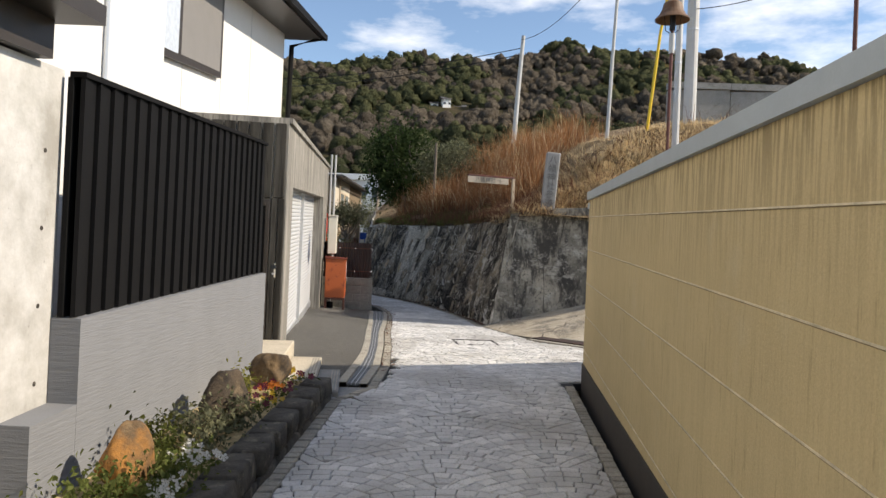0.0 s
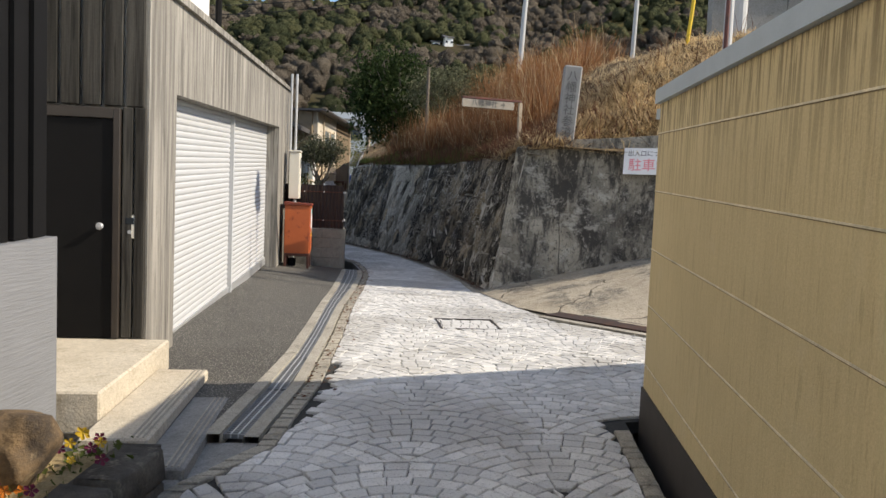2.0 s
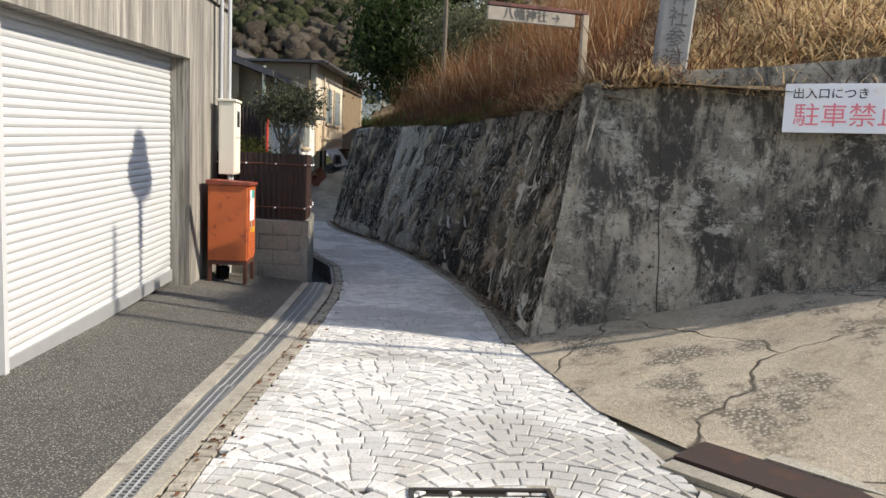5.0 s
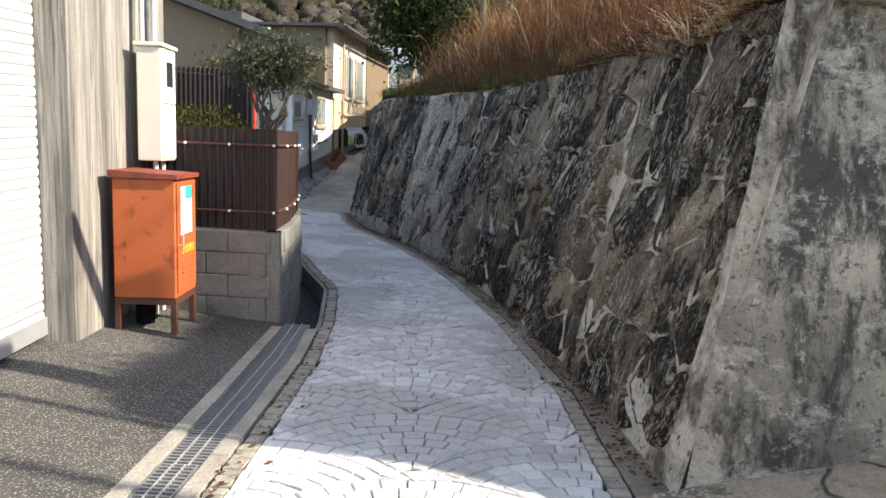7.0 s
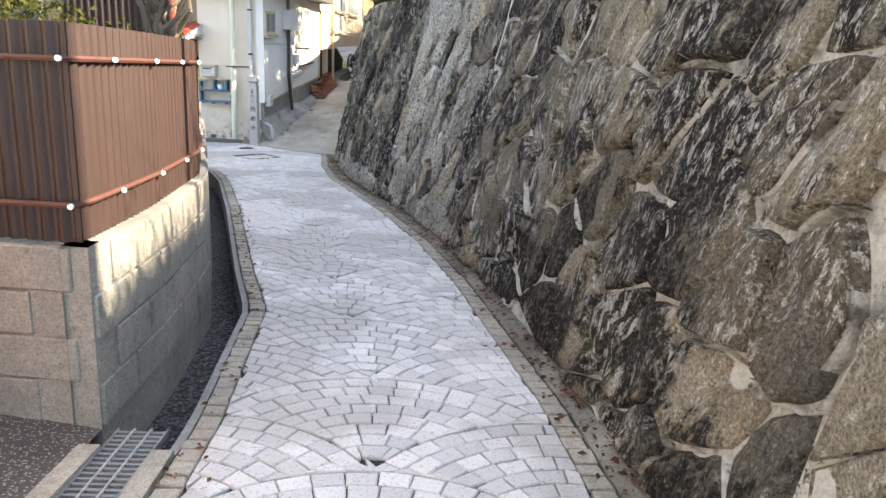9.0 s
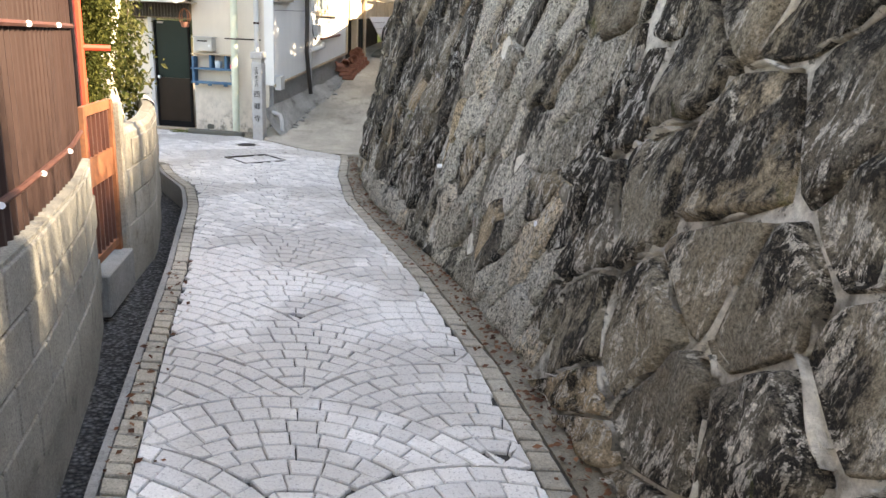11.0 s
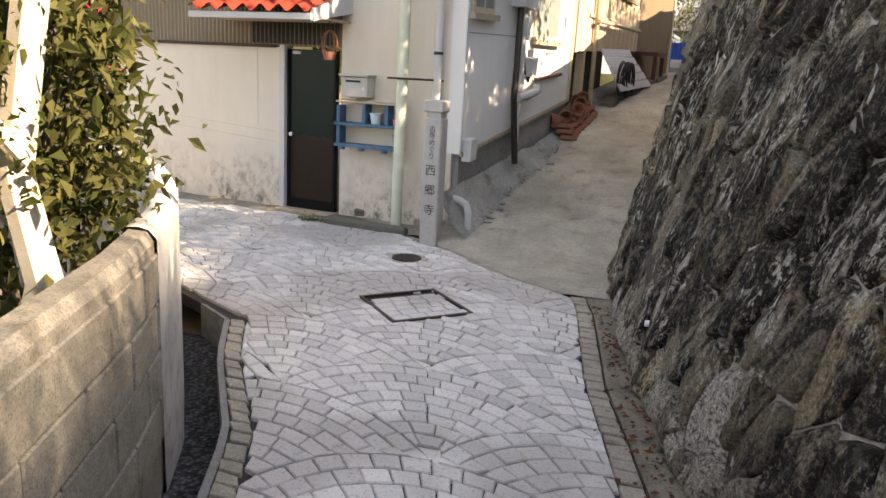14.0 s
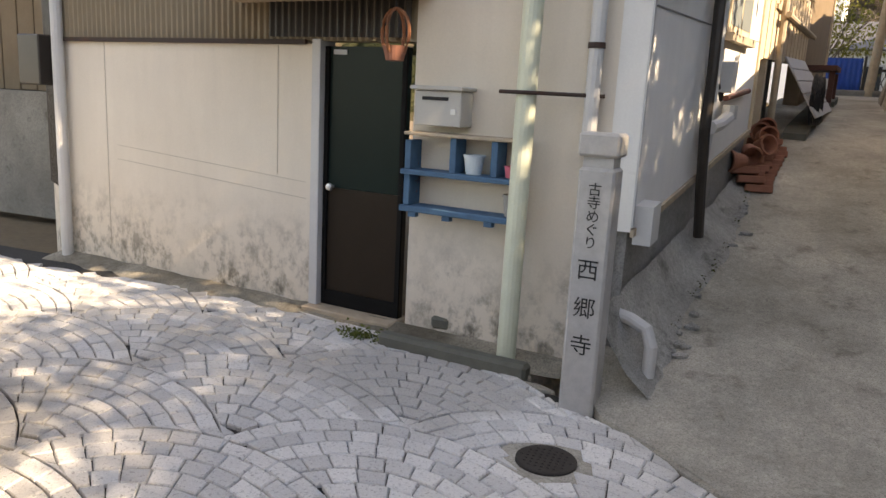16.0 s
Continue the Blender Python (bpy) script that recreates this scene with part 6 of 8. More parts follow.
def build_covers():
    for x, y, w, c, q in COVERS:
        t = thing("manhole_frame", "square steel manhole frame filled with setts", "manhole", pose(x, y, gz(y), 0, 0, math.degrees(math.atan2(q, c))), "manholes", kind="structure")
        w -= 0.02
        part("bed_plate", one_box(-w + 0.02, w - 0.02, -w + 0.02, w - 0.02, -0.06, -0.014), M["joint"], t)
        part("frame_bar", one_box(-w, w, -w, -w + 0.024, -0.04, 0.006), M["darkmetal"], t)
        part("frame_bar", one_box(-w, w, w - 0.024, w, -0.04, 0.006), M["darkmetal"], t)
        part("frame_bar", one_box(-w, -w + 0.024, -w + 0.025, w - 0.025, -0.04, 0.006), M["darkmetal"], t)
        part("frame_bar", one_box(w - 0.024, w, -w + 0.025, w - 0.025, -0.04, 0.006), M["darkmetal"], t)
        for x0, x1, y0, y1 in ((-w - 0.06, w + 0.06, -w - 0.06, -w - 0.001), (-w - 0.06, w + 0.06, w + 0.001, w + 0.06), (-w - 0.06, -w - 0.001, -w, w), (w + 0.001, w + 0.06, -w, w)):
            part("bedding", one_box(x0, x1, y0, y1, -0.06, -0.007), M["lane"], t)
        rng = random.Random(int(x * 10))
        yy = -w + 0.032
        while yy < w - 0.09:
            xx = -w + 0.032 + rng.uniform(0, 0.03)
            while xx < w - 0.05:
                l = min(rng.uniform(0.09, 0.14), w - 0.03 - xx)
                part("sett", one_box(xx, xx + l - 0.008, yy, yy + 0.088, -0.03, 0.0, bevel=0.005), M["sett"], t)
                xx += l
            yy += 0.096
    t = thing("round_cover", "round dark cast-iron cover in the setts", "manhole", pose(-1.8, 29.89, gz(29.9)), kind="structure")
    part("lid", lathe(bmesh.new(), [(0.128, -0.04), (0.128, 0.006), (0.122, 0.009), (0.0, 0.009)], sides=40), M["castiron"], t)
    part("collar", lathe(bmesh.new(), [(0.129, -0.04), (0.13, -0.004), (0.21, -0.009), (0.21, -0.04)], sides=40), M["lane"], t, "mortar collar round the cover")
    for k in range(9):
        for j in range(9):
            if (k - 4) ** 2 + (j - 4) ** 2 < 17:
                part("stud", one_box((k - 4) * 0.026 - 0.006, (k - 4) * 0.026 + 0.006, (j - 4) * 0.026 - 0.006, (j - 4) * 0.026 + 0.006, 0.009, 0.012), M["castiron"], t)
    # ramp drain plate
    a, b = Vector((3.05, 12.43)), Vector((5.6, 9.3))
    m, l = wall_frame(a, b)
    d = thing("drain_plate", "long rusty brown steel plate over the ramp drain", "drain cover", kind="structure")
    for k in range(3):
        part("plate", slab(bmesh.new(), m, k * l / 3 + 0.005, (k + 1) * l / 3 - 0.005, 0.02, 0.36, gz(12) - 0.02, gz(12) - 0.02, gz(12) + 0.03, gz(12) + 0.03), M["rustplate"], d)
    part("drain_edge", slab(bmesh.new(), m, 0.35, l, 0.365, 0.5, gz(12) - 0.03, gz(12) - 0.03, gz(12) + 0.042, gz(12) + 0.042), M["kerb"], d, "pale concrete edge behind the plate")
    e = thing("ramp_kerb", "pale stone kerb along the ramp drain", "kerb", kind="structure")
    n = 9
    for k in range(n):
        part("kerb_stone", slab(bmesh.new(), m, k * l / n + 0.006, (k + 1) * l / n - 0.006, -0.12, 0.01, 0, 0, gz(12) + 0.012, gz(12) + 0.012), M["kerb"], e)


M["castiron"] = plain("dark_cast_iron", (0.035, 0.03, 0.027), 0.7, vary=0.3, scale=18)
build_covers()


# ---- orange box, meter box, fence details ----
def build_orange_box():
    t = thing("hydrant_box", "rusty orange steel hydrant hose cabinet on legs", "cabinet", pose(-0.73, 17.95, 0.0))
    w, d = 0.48, 0.5
    part("body", one_box(0, w, 0, d, 0.36, 1.3, bevel=0.008), M["orange"], t)
    bm = bmesh.new()
    prism(bm, [(-0.02, -0.03, 1.302), (w + 0.03, -0.03, 1.302), (w + 0.03, d + 0.02, 1.302), (-0.02, d + 0.02, 1.302)], [1.36, 1.335, 1.335, 1.36])
    part("lid", bm, M["orangetop"], t, "rust-red sloping lid")
    door = part("door", one_box(w + 0.001, w + 0.014, 0.03, d - 0.03, 0.4, 1.28, bevel=0.004), M["orange"], t)
    part("notice", one_box(w + 0.015, w + 0.018, 0.09, 0.36, 0.86, 1.24), M["signwhite"], door, "white torn notice with a teal corner")
    part("notice_corner", one_box(w + 0.0185, w + 0.02, 0.2, 0.36, 1.14, 1.24), M["teal"], door)
    part("handle", tube(bmesh.new(), [(w + 0.015, 0.07, 0.86), (w + 0.04, 0.07, 0.86), (w + 0.04, 0.07, 0.78), (w + 0.015, 0.07, 0.78)], 0.008, 8), M["alu"], door)
    text_mesh("大宮地区", 0.075, door, M["petal_yellow"], pose(w + 0.016, d / 2 + 0.02, 0.73, 90, 0, 90))
    for k in range(3):
        part("louvre", one_box(w + 0.012, w + 0.022, 0.12, 0.4, 0.5 + 0.045 * k, 0.515 + 0.045 * k, bevel=0.003), M["orange"], door)
    part("base_rail", one_box(0.002, w - 0.002, 0.002, d - 0.002, 0.31, 0.358), M["legbrown"], t)
    for x, y in ((0.0, 0.0), (w - 0.045, 0.0), (0.0, d - 0.045), (w - 0.045, d - 0.045)):
        part("leg", one_box(x, x + 0.045, y, y + 0.045, 0.04, 0.309, bevel=0.004), M["legbrown"], t)
    m = thing("meter_box", "tall beige electric meter box fixed beside the garage pier", "meter box", pose(-0.72, 18.46, 1.42))
    part("case", one_box(0, 0.2, 0, 0.34, 0, 0.93, bevel=0.008), M["beige"], m)
    part("lid", one_box(-0.02, 0.225, -0.02, 0.36, 0.932, 0.965, bevel=0.006), M["beige"], m)
    for z0, z1 in ((0.02, 0.47), (0.48, 0.92)):
        part("door", one_box(0.201, 0.212, 0.02, 0.32, z0, z1, bevel=0.004), M["beige"], m)
    part("meter_window", one_box(0.213, 0.217, 0.1, 0.24, 0.62, 0.82), M["glass"], m)
    for y in (0.08, 0.25):
        part("conduit", tube(bmesh.new(), [(0.1, y, -1.38), (0.12, y, 0.0)], 0.022, 8), M["polegrey"], m)
    c = thing("conduit", "white conduits climbing the end of the garage", "pipe")
    for x in (-0.72, -0.62):
        part("tube", tube(bmesh.new(), [(x, 18.6, 2.39), (x, 18.6, 3.9)], 0.025, 8), M["shutter"], c)
    b = thing("black_bin", "small black object under the orange cabinet", "container", pose(-0.6, 18.25, 0.06))
    part("body", lathe(bmesh.new(), [(0.0, 0.0), (0.07, 0.0), (0.08, 0.18), (0.0, 0.2)]), M["blackmetal"], b)


M["teal"] = plain("teal_print", (0.05, 0.45, 0.4), 0.6, vary=0.1, bump=0)
M["legbrown"] = plain("brown_steel_leg", (0.09, 0.035, 0.025), 0.6, vary=0.2)
build_orange_box()


def build_fence_details():
    f = bpy.data.objects["corrugated_fence"]
    line = [(-0.82 + 1.19 * k / 6, 18.85 - 0.165 * k / 6) for k in range(7)]
    for z in (1.0, 1.58):
        bm = bmesh.new()
        part("rail", tube(bm, [(x, y - 0.02, z) for x, y in line] + [(yard(y) - 0.03, y, z) for y in np.linspace(18.8, 23.2, 18)], 0.013, 6), M["legbrown"], f)
        for x, y in line[::2] + [(yard(q) - 0.03, q) for q in np.linspace(19.1, 23.1, 8)]:
            nx, ny = (0.02, -0.02) if y > 18.95 and x > -0.6 else (0.0, -0.035)
            part("bolt_cap", tube(bmesh.new(), [(x + nx, y + ny, z), (x + nx * 1.4, y + ny * 1.4, z)], 0.012, 8), M["signwhite"], f, "white bolt cap")


build_fence_details()


def build_blocks():
    """Concrete blocks on the faces of the yard and garden walls."""
    me = bpy.data.meshes.new("block")
    bm = one_box(0.006, 0.394, -0.014, 0.02, 0.005, 0.195, bevel=0.006)
    bm.to_mesh(me)
    bm.free()
    me.materials.append(M["block"])
    wall = bpy.data.objects["wall_yard"]
    m, l = wall_frame((-0.84, 18.824), (0.42, 18.65))
    for r in range(4):
        k = 0.0 if r % 2 else -0.2
        while k < l - 0.3:
            ob = new("block", me)
            ob.parent = wall
            ob.matrix_basis = m @ pose(k, 0, 0.03 + 0.2 * r)
            k += 0.4
    g = bpy.data.objects["wall_garden"]
    me2 = me.copy()
    me2.materials.clear()
    me2.materials.append(M["whiteblock"])
    for owner, data, y0, y1, rows in ((wall, me, 18.66, 23.25, 4), (g, me2, 24.1, 26.95, 4)):
        for r in range(rows):
            y = y0 + (0.2 if r % 2 else 0)
            while y < y1 - 0.2:
                y2 = y + 0.39
                d = Vector((yard(y2) - yard(y), y2 - y, 0)).normalized()
                ob = new("block", data)
                ob.parent = owner
                ob.matrix_basis = Matrix(((d.x, -d.y, 0, yard(y)), (d.y, d.x, 0, y), (0, 0, 1, 0.02 + 0.2 * r), (0, 0, 0, 1)))
                y += 0.4 * d.y


build_blocks()


def build_render_coat():
    """Whitewashed render over the bend of the garden wall."""
    rows = []
    for k in range(19):
        y = 26.4 + 1.58 * k / 18
        w = 0.006 * noise.noise(Vector((y * 2, 1, 4)))
        rows.append([(yard(y) + 0.018 + w, y, -0.3), (yard(y) + 0.018 - w, y, 0.5), (yard(y) + 0.017, y, 0.872), (yard(y) - 0.02, y, 0.908), (yard(y) - 0.075, y, 0.916 + w), (yard(y) - 0.13, y, 0.908), (yard(y) - 0.16, y, 0.87), (yard(y) - 0.16, y, 0.5)])
    part("render_coat", sheet(rows), M["whiterender"], bpy.data.objects["wall_garden"], "whitewashed render coat", smooth=True)


build_render_coat()


def build_gate():
    t = thing("garden_gate", "low rusty orange steel gate between the block walls", "gate")
    a, b = Vector((yard(23.35) + 0.0, 23.35)), Vector((yard(24.0), 24.0))
    m, l = wall_frame(a, b)
    part("post", one_box(0, 0.05, 0.02, 0.07, 0.0, 1.12, m=m), M["rustgate"], t)
    part("post", one_box(l - 0.05, l, 0.02, 0.07, 0.0, 1.12, m=m), M["rustgate"], t)
    for z0, z1 in ((1.06, 1.12), (0.62, 0.8), (0.12, 0.17)):
        part("rail", one_box(0.051, l - 0.051, 0.03, 0.06, z0, z1, m=m), M["rustgate"], t)
    for k in range(6):
        x = 0.1 + k * (l - 0.2) / 5
        for z0, z1 in ((0.17, 0.62), (0.8, 1.06)):
            part("bar", one_box(x, x + 0.018, 0.035, 0.055, z0 + 0.001, z1 - 0.001, m=m), M["legbrown"], t)
    p = thing("gate_pillar", "pale render gate pillar", "pillar", kind="structure")
    part("pillar", one_box(l + 0.01, l + 0.09, -0.02, 0.14, -0.2, 1.1, bevel=0.01, m=m), M["whiteblock"], p)
    s = thing("red_frame", "red painted steel frame with brown corrugated panel in the yard", "frame")
    part("upright", tube(bmesh.new(), [(-1.0, 23.9, 0.3), (-1.0, 23.9, 2.7)], 0.025, 8), M["redpaint"], s)
    part("arm", tube(bmesh.new(), [(-1.0, 23.9, 1.45), (-0.85, 24.0, 1.45)], 0.02, 8), M["redpaint"], s)
    part("panel", corrugated([(-1.0, 23.95), (-1.5, 24.0), (-2.3, 24.05)], 0.9, 2.7, 0.075, 0.012), M["brown"], s)
    part("threshold", one_box(0.0, l, -0.05, 0.2, -0.2, 0.08, bevel=0.01, m=m), M["kerbgrey"], p)


M["rustgate"] = rusty("rusty_orange_gate", (0.25, 0.095, 0.045), (0.13, 0.055, 0.03), 0.46, 0.7)
M["redpaint"] = plain("red_paint", (0.6, 0.06, 0.03), 0.5, vary=0.12)
build_gate()


# ---- details of the house at the fork ----
def hm(x, y, z):
    return HOUSE_M @ Matrix.Translation((x, y, z))


M["doorglass"] = plain("dark_green_door_panel", (0.012, 0.022, 0.02), 0.25, vary=0.1, bump=0)
M["doorbrown"] = plain("dark_brown_door_panel", (0.03, 0.022, 0.016), 0.4, vary=0.15)
M["redtile"] = plain("red_glazed_tile", (0.3, 0.045, 0.03), 0.35, vary=0.25, scale=9)
M["bluewood"] = plain("worn_blue_paint", (0.05, 0.12, 0.2), 0.75, vary=0.35, scale=12)
M["greenpole"] = plain("pale_green_pole", (0.55, 0.58, 0.46), 0.5, vary=0.12)
M["terracotta"] = plain("terracotta_brick", (0.27, 0.115, 0.075), 0.85, vary=0.3, scale=14)
M["pink"] = plain("pink_plastic", (0.7, 0.16, 0.22), 0.5, vary=0.05)


def build_fork_door():
    d = thing("door_1", "dark green and brown back door in a grey frame, shut", "door", kind="structure")
    x0, x1 = 2.62, 3.24
    part("leaf", one_box(x0, x1, 0.05, 0.09, 0.04, 0.84, m=HOUSE_M), M["doorbrown"], d)
    part("upper_panel", one_box(x0, x1, 0.05, 0.09, 0.842, 1.75, m=HOUSE_M), M["doorglass"], d)
    part("door_frame", one_box(x0 - 0.07, x0 - 0.002, -0.02, 0.14, -0.05, 1.79, bevel=0.004, m=HOUSE_M), M["polegrey"], d)
    part("inner_frame", one_box(x0, x0 + 0.03, 0.03, 0.049, 0.04, 1.75, m=HOUSE_M), M["blackmetal"], d)
    part("inner_frame", one_box(x1 - 0.03, x1, 0.03, 0.049, 0.04, 1.75, m=HOUSE_M), M["blackmetal"], d)
    part("inner_frame", one_box(x0 + 0.031, x1 - 0.031, 0.03, 0.049, 0.04, 0.14, m=HOUSE_M), M["blackmetal"], d)
    part("sill", one_box(x0 - 0.07, x1 + 0.02, -0.1, 0.14, -0.12, 0.038, bevel=0.008, m=HOUSE_M), M["oldwood"], d)
    part("knob", lathe(bmesh.new(), [(0.0, 0.055), (0.022, 0.05), (0.026, 0.035), (0.012, 0.02), (0.012, 0.0)], HOUSE_M @ pose(x0 + 0.07, 0.045, 0.85, 90, 0, 0), 14), M["alu"], d, "chrome knob")
    part("letter_slot", one_box(x0 + 0.06, x0 + 0.16, 0.04, 0.049, 1.7, 1.73, m=HOUSE_M), M["polegrey"], d)
    c = thing("door_canopy", "small canopy of red glazed tiles over the back door", "canopy")
    part("fascia", one_box(1.95, 3.42, -0.72, -0.68, 2.0, 2.06, bevel=0.004, m=HOUSE_M), M["shutter"], c, "white fascia board")
    part("underside", one_box(1.95, 3.42, -0.68, 0.0, 2.02, 2.04, m=HOUSE_M), M["oldwood"], c)
    part("end_board", slab(bmesh.new(), HOUSE_M @ pose(3.42, 0, 0, 0, 0, -90), 0.0, 0.7, -0.02, 0.02, 2.12, 1.99, 2.32, 2.1), M["shutter"], c)
    for k in range(7):
        for j in range(3):
            bm = bmesh.new()
            r = []
            for s in range(7):
                u = s / 6
                r.append((0.2 * u, 0.035 * math.sin(u * 6.28)))
            rows = [[(x, v, z + e) for x, z in r] for v, e in ((-0.26, 0.0), (0.0, 0.085))]
            ob = part("roof_tile", sheet(rows), M["redtile"], c, smooth=True)
            ob.matrix_basis = HOUSE_M @ Matrix.Translation((1.98 + 0.21 * k, -0.5 + 0.24 * j, 2.1 + 0.08 * j))


for key in ("doorglass", "doorbrown", "blackmetal", "darkboard"):
    M[key].node_tree.nodes["Principled BSDF"].inputs["Specular IOR Level"].default_value = 0.1
build_fork_door()


def build_fork_fittings():
    # corrugated upper cladding, ribs as one sheet
    c = thing("cladding", "tan corrugated metal cladding above the plaster", "cladding", kind="structure")
    a, b = HOUSE_M @ Vector((0.0, -0.012, 0)), HOUSE_M @ Vector((3.2, -0.012, 0))
    part("sheet", corrugated([(a.x, a.y), (b.x, b.y)], 1.78, 2.62, 0.055, 0.009), M["corr"], c)
    part("flashing", one_box(0.0, 2.5, -0.03, -0.002, 1.755, 1.785, m=HOUSE_M), M["rustplate"], c)
    part("dark_sheet", corrugated([tuple((HOUSE_M @ Vector((2.2, -0.03, 0))).xy), tuple((HOUSE_M @ Vector((3.3, -0.03, 0))).xy)], 1.8, 2.02, 0.055, 0.009), M["darkmetal"], c)
    seam = thing("plaster_seams", "fine seams and a shallow band in the cream plaster", "seam", kind="structure")
    for x in (0.5, 2.25):
        part("seam", one_box(x, x + 0.004, -0.003, 0.0, 0.1 if x < 1 else 0.9, 1.75, m=HOUSE_M), M["seamline"], seam)
    for dz in (0.0, 0.11):
        part("seam", slab(bmesh.new(), HOUSE_M, 0.62, 2.5, -0.003, 0.0, 0.97 - dz, 0.86 - dz, 0.974 - dz, 0.864 - dz), M["seamline"], seam)
    dirt = thing("wall_foot_dirt", "strip of dark dirt and broken mortar along the house foot", "dirt", kind="structure")
    rows = []
    for k in range(46):
        x = -0.1 + 4.9 * k / 45
        w = 0.17 + 0.14 * noise.noise(Vector((x * 2.3, 0, 8))) + 0.08 * noise.noise(Vector((x * 8, 3, 0)))
        g = gz(31)
        rows.append([tuple(HOUSE_M @ Vector((x, dy, g + dz))) for dy, dz in ((0.0, 0.035 + 0.02 * noise.noise(Vector((x * 4, 1, 1)))), (-w * 0.45, 0.016 + 0.012 * noise.noise(Vector((x * 9, 5, 1)))), (-w, -0.004), (-w - 0.03, -0.02))])
    part("dirt_fillet", sheet(rows), M["verge"], dirt, smooth=True)
    grass = thing("weeds", "small green weeds in the joint by the doorstep", "weeds", hm(3.2, -0.3, 0.0))
    rw = random.Random(9)
    vs, fs = leaves([Vector((rw.gauss(0, 0.09), rw.gauss(0, 0.04), abs(rw.gauss(0.01, 0.02)))) for _ in range(260)], 0.03, rw)
    from_lists("foliage", vs, fs, M["grass"], grass, kind="stuff")
    m = thing("mailbox", "grey metal mailbox on the plaster wall", "mailbox", hm(3.42, -0.16, 1.3))
    part("case", one_box(0, 0.3, 0, 0.155, 0, 0.2, bevel=0.006), M["mailgrey"], m)
    part("lid", one_box(-0.02, 0.32, -0.03, 0.157, 0.202, 0.225, bevel=0.005), M["mailgrey"], m)
    part("slot", one_box(0.05, 0.22, -0.004, 0.001, 0.145, 0.165), M["ink"], m)
    part("lock", one_box(0.24, 0.27, -0.006, 0.001, 0.07, 0.1), M["alu"], m)
    s = thing("wall_shelf", "worn blue wooden wall shelf with two boards", "shelf", hm(3.36, -0.17, 0.79))
    w = 0.74
    part("top_board", one_box(0.0, w, 0, 0.16, 0.45, 0.47, bevel=0.004), M["oldwood"], s)
    part("shelf_board", one_box(-0.01, w, -0.01, 0.16, 0.22, 0.25, bevel=0.004), M["bluewood"], s)
    part("shelf_board", one_box(-0.01, w, -0.01, 0.16, 0.0, 0.035, bevel=0.004), M["bluewood"], s)
    for x, z0, z1 in ((0.0, 0.036, 0.219), (0.3, 0.251, 0.449), (0.56, 0.251, 0.449), (0.0, 0.251, 0.42)):
        part("upright", one_box(x, x + 0.04, 0.02, 0.15, z0, z1, bevel=0.003), M["bluewood"], s)
    for x in (0.05, 0.28, 0.55):
        part("peg", one_box(x, x + 0.05, 0.0, 0.04, -0.03, -0.001), M["bluewood"], s)
    for x, z, r, h, mat, label in ((0.43, 0.25, 0.06, 0.1, "petal_pot", "pale blue glazed flower pot on the shelf"), (0.66, 0.25, 0.035, 0.06, "pink", "small pink pot on the shelf"), (0.68, 0.035, 0.05, 0.11, "granite", "grey pot on the lower shelf")):
        p = thing("flower_pot", label, "pot", hm(3.36 + x, -0.09, 0.79 + z), "pots on the shelf")
        part("pot", lathe(bmesh.new(), [(0.0, 0.001), (r * 0.75, 0.001), (r, h), (r * 1.1, h), (r * 1.1, h * 1.12), (r * 0.9, h * 1.12), (r * 0.8, h * 0.7), (0, h * 0.7)]), M[mat], p)
    b = thing("hanging_basket", "rust-orange wire basket hanging by the door", "basket", hm(3.36, -0.3, 1.68))
    part("hoop", tube(bmesh.new(), [(0.09 * math.cos(a), 0.0, 0.12 + 0.13 * math.sin(a)) for a in np.linspace(0, 6.28, 20)], 0.01, 6), M["rustgate"], b)
    part("hoop", tube(bmesh.new(), [(0.0, 0.09 * math.cos(a), 0.12 + 0.13 * math.sin(a)) for a in np.linspace(0, 6.28, 20)], 0.01, 6), M["rustgate"], b)
    part("cup", lathe(bmesh.new(), [(0.0, -0.03), (0.05, -0.03), (0.07, 0.05), (0.05, 0.05), (0.0, 0.0)]), M["terracotta"], b)
    part("chain", tube(bmesh.new(), [(0, 0, 0.25), (0, 0, 0.4)], 0.006, 6), M["wire"], b)
    rng = random.Random(2)
    h = thing("dried_herbs", "bunch of dried herbs hung beside the door", "herbs", hm(3.38, -0.06, 1.02))
    vs, fs = blades(rng, 60, lambda: Vector((rng.gauss(0, 0.015), rng.gauss(0, 0.01), rng.uniform(-0.22, 0.1))), 0.12, 0.004, 1.4)
    from_lists("stems", vs, fs, M["stalk"], h, kind="stuff")
    p = thing("drain_pole", "pale green steel pole in front of the plaster wall", "pole", hm(4.1, -0.16, -0.05))
    part("shaft", tube(bmesh.new(), [(0, 0, 0), (0.03, 0, 4.4)], 0.055, 16), M["greenpole"], p)
    part("strap", tube(bmesh.new(), [(-0.12, -0.06, 1.56), (0.02, -0.062, 1.56), (0.4, 0.12, 1.56)], 0.012, 6), M["rustplate"], p)
    q = thing("downpipe", "pale grey downpipe by the house corner", "pipe", hm(4.44, -0.06, 0.0))
    part("tube", tube(bmesh.new(), [(0, 0, 1.2), (0, 0, 4.2)], 0.04, 12), M["polegrey"], q)
    for z in (1.75, 2.6):
        part("clip", tube(bmesh.new(), [(0, 0, z), (0, 0, z + 0.03)], 0.046, 12), M["rustplate"], q)
    e = thing("drain_elbow", "grey plastic waste pipe bending to the ground", "pipe")
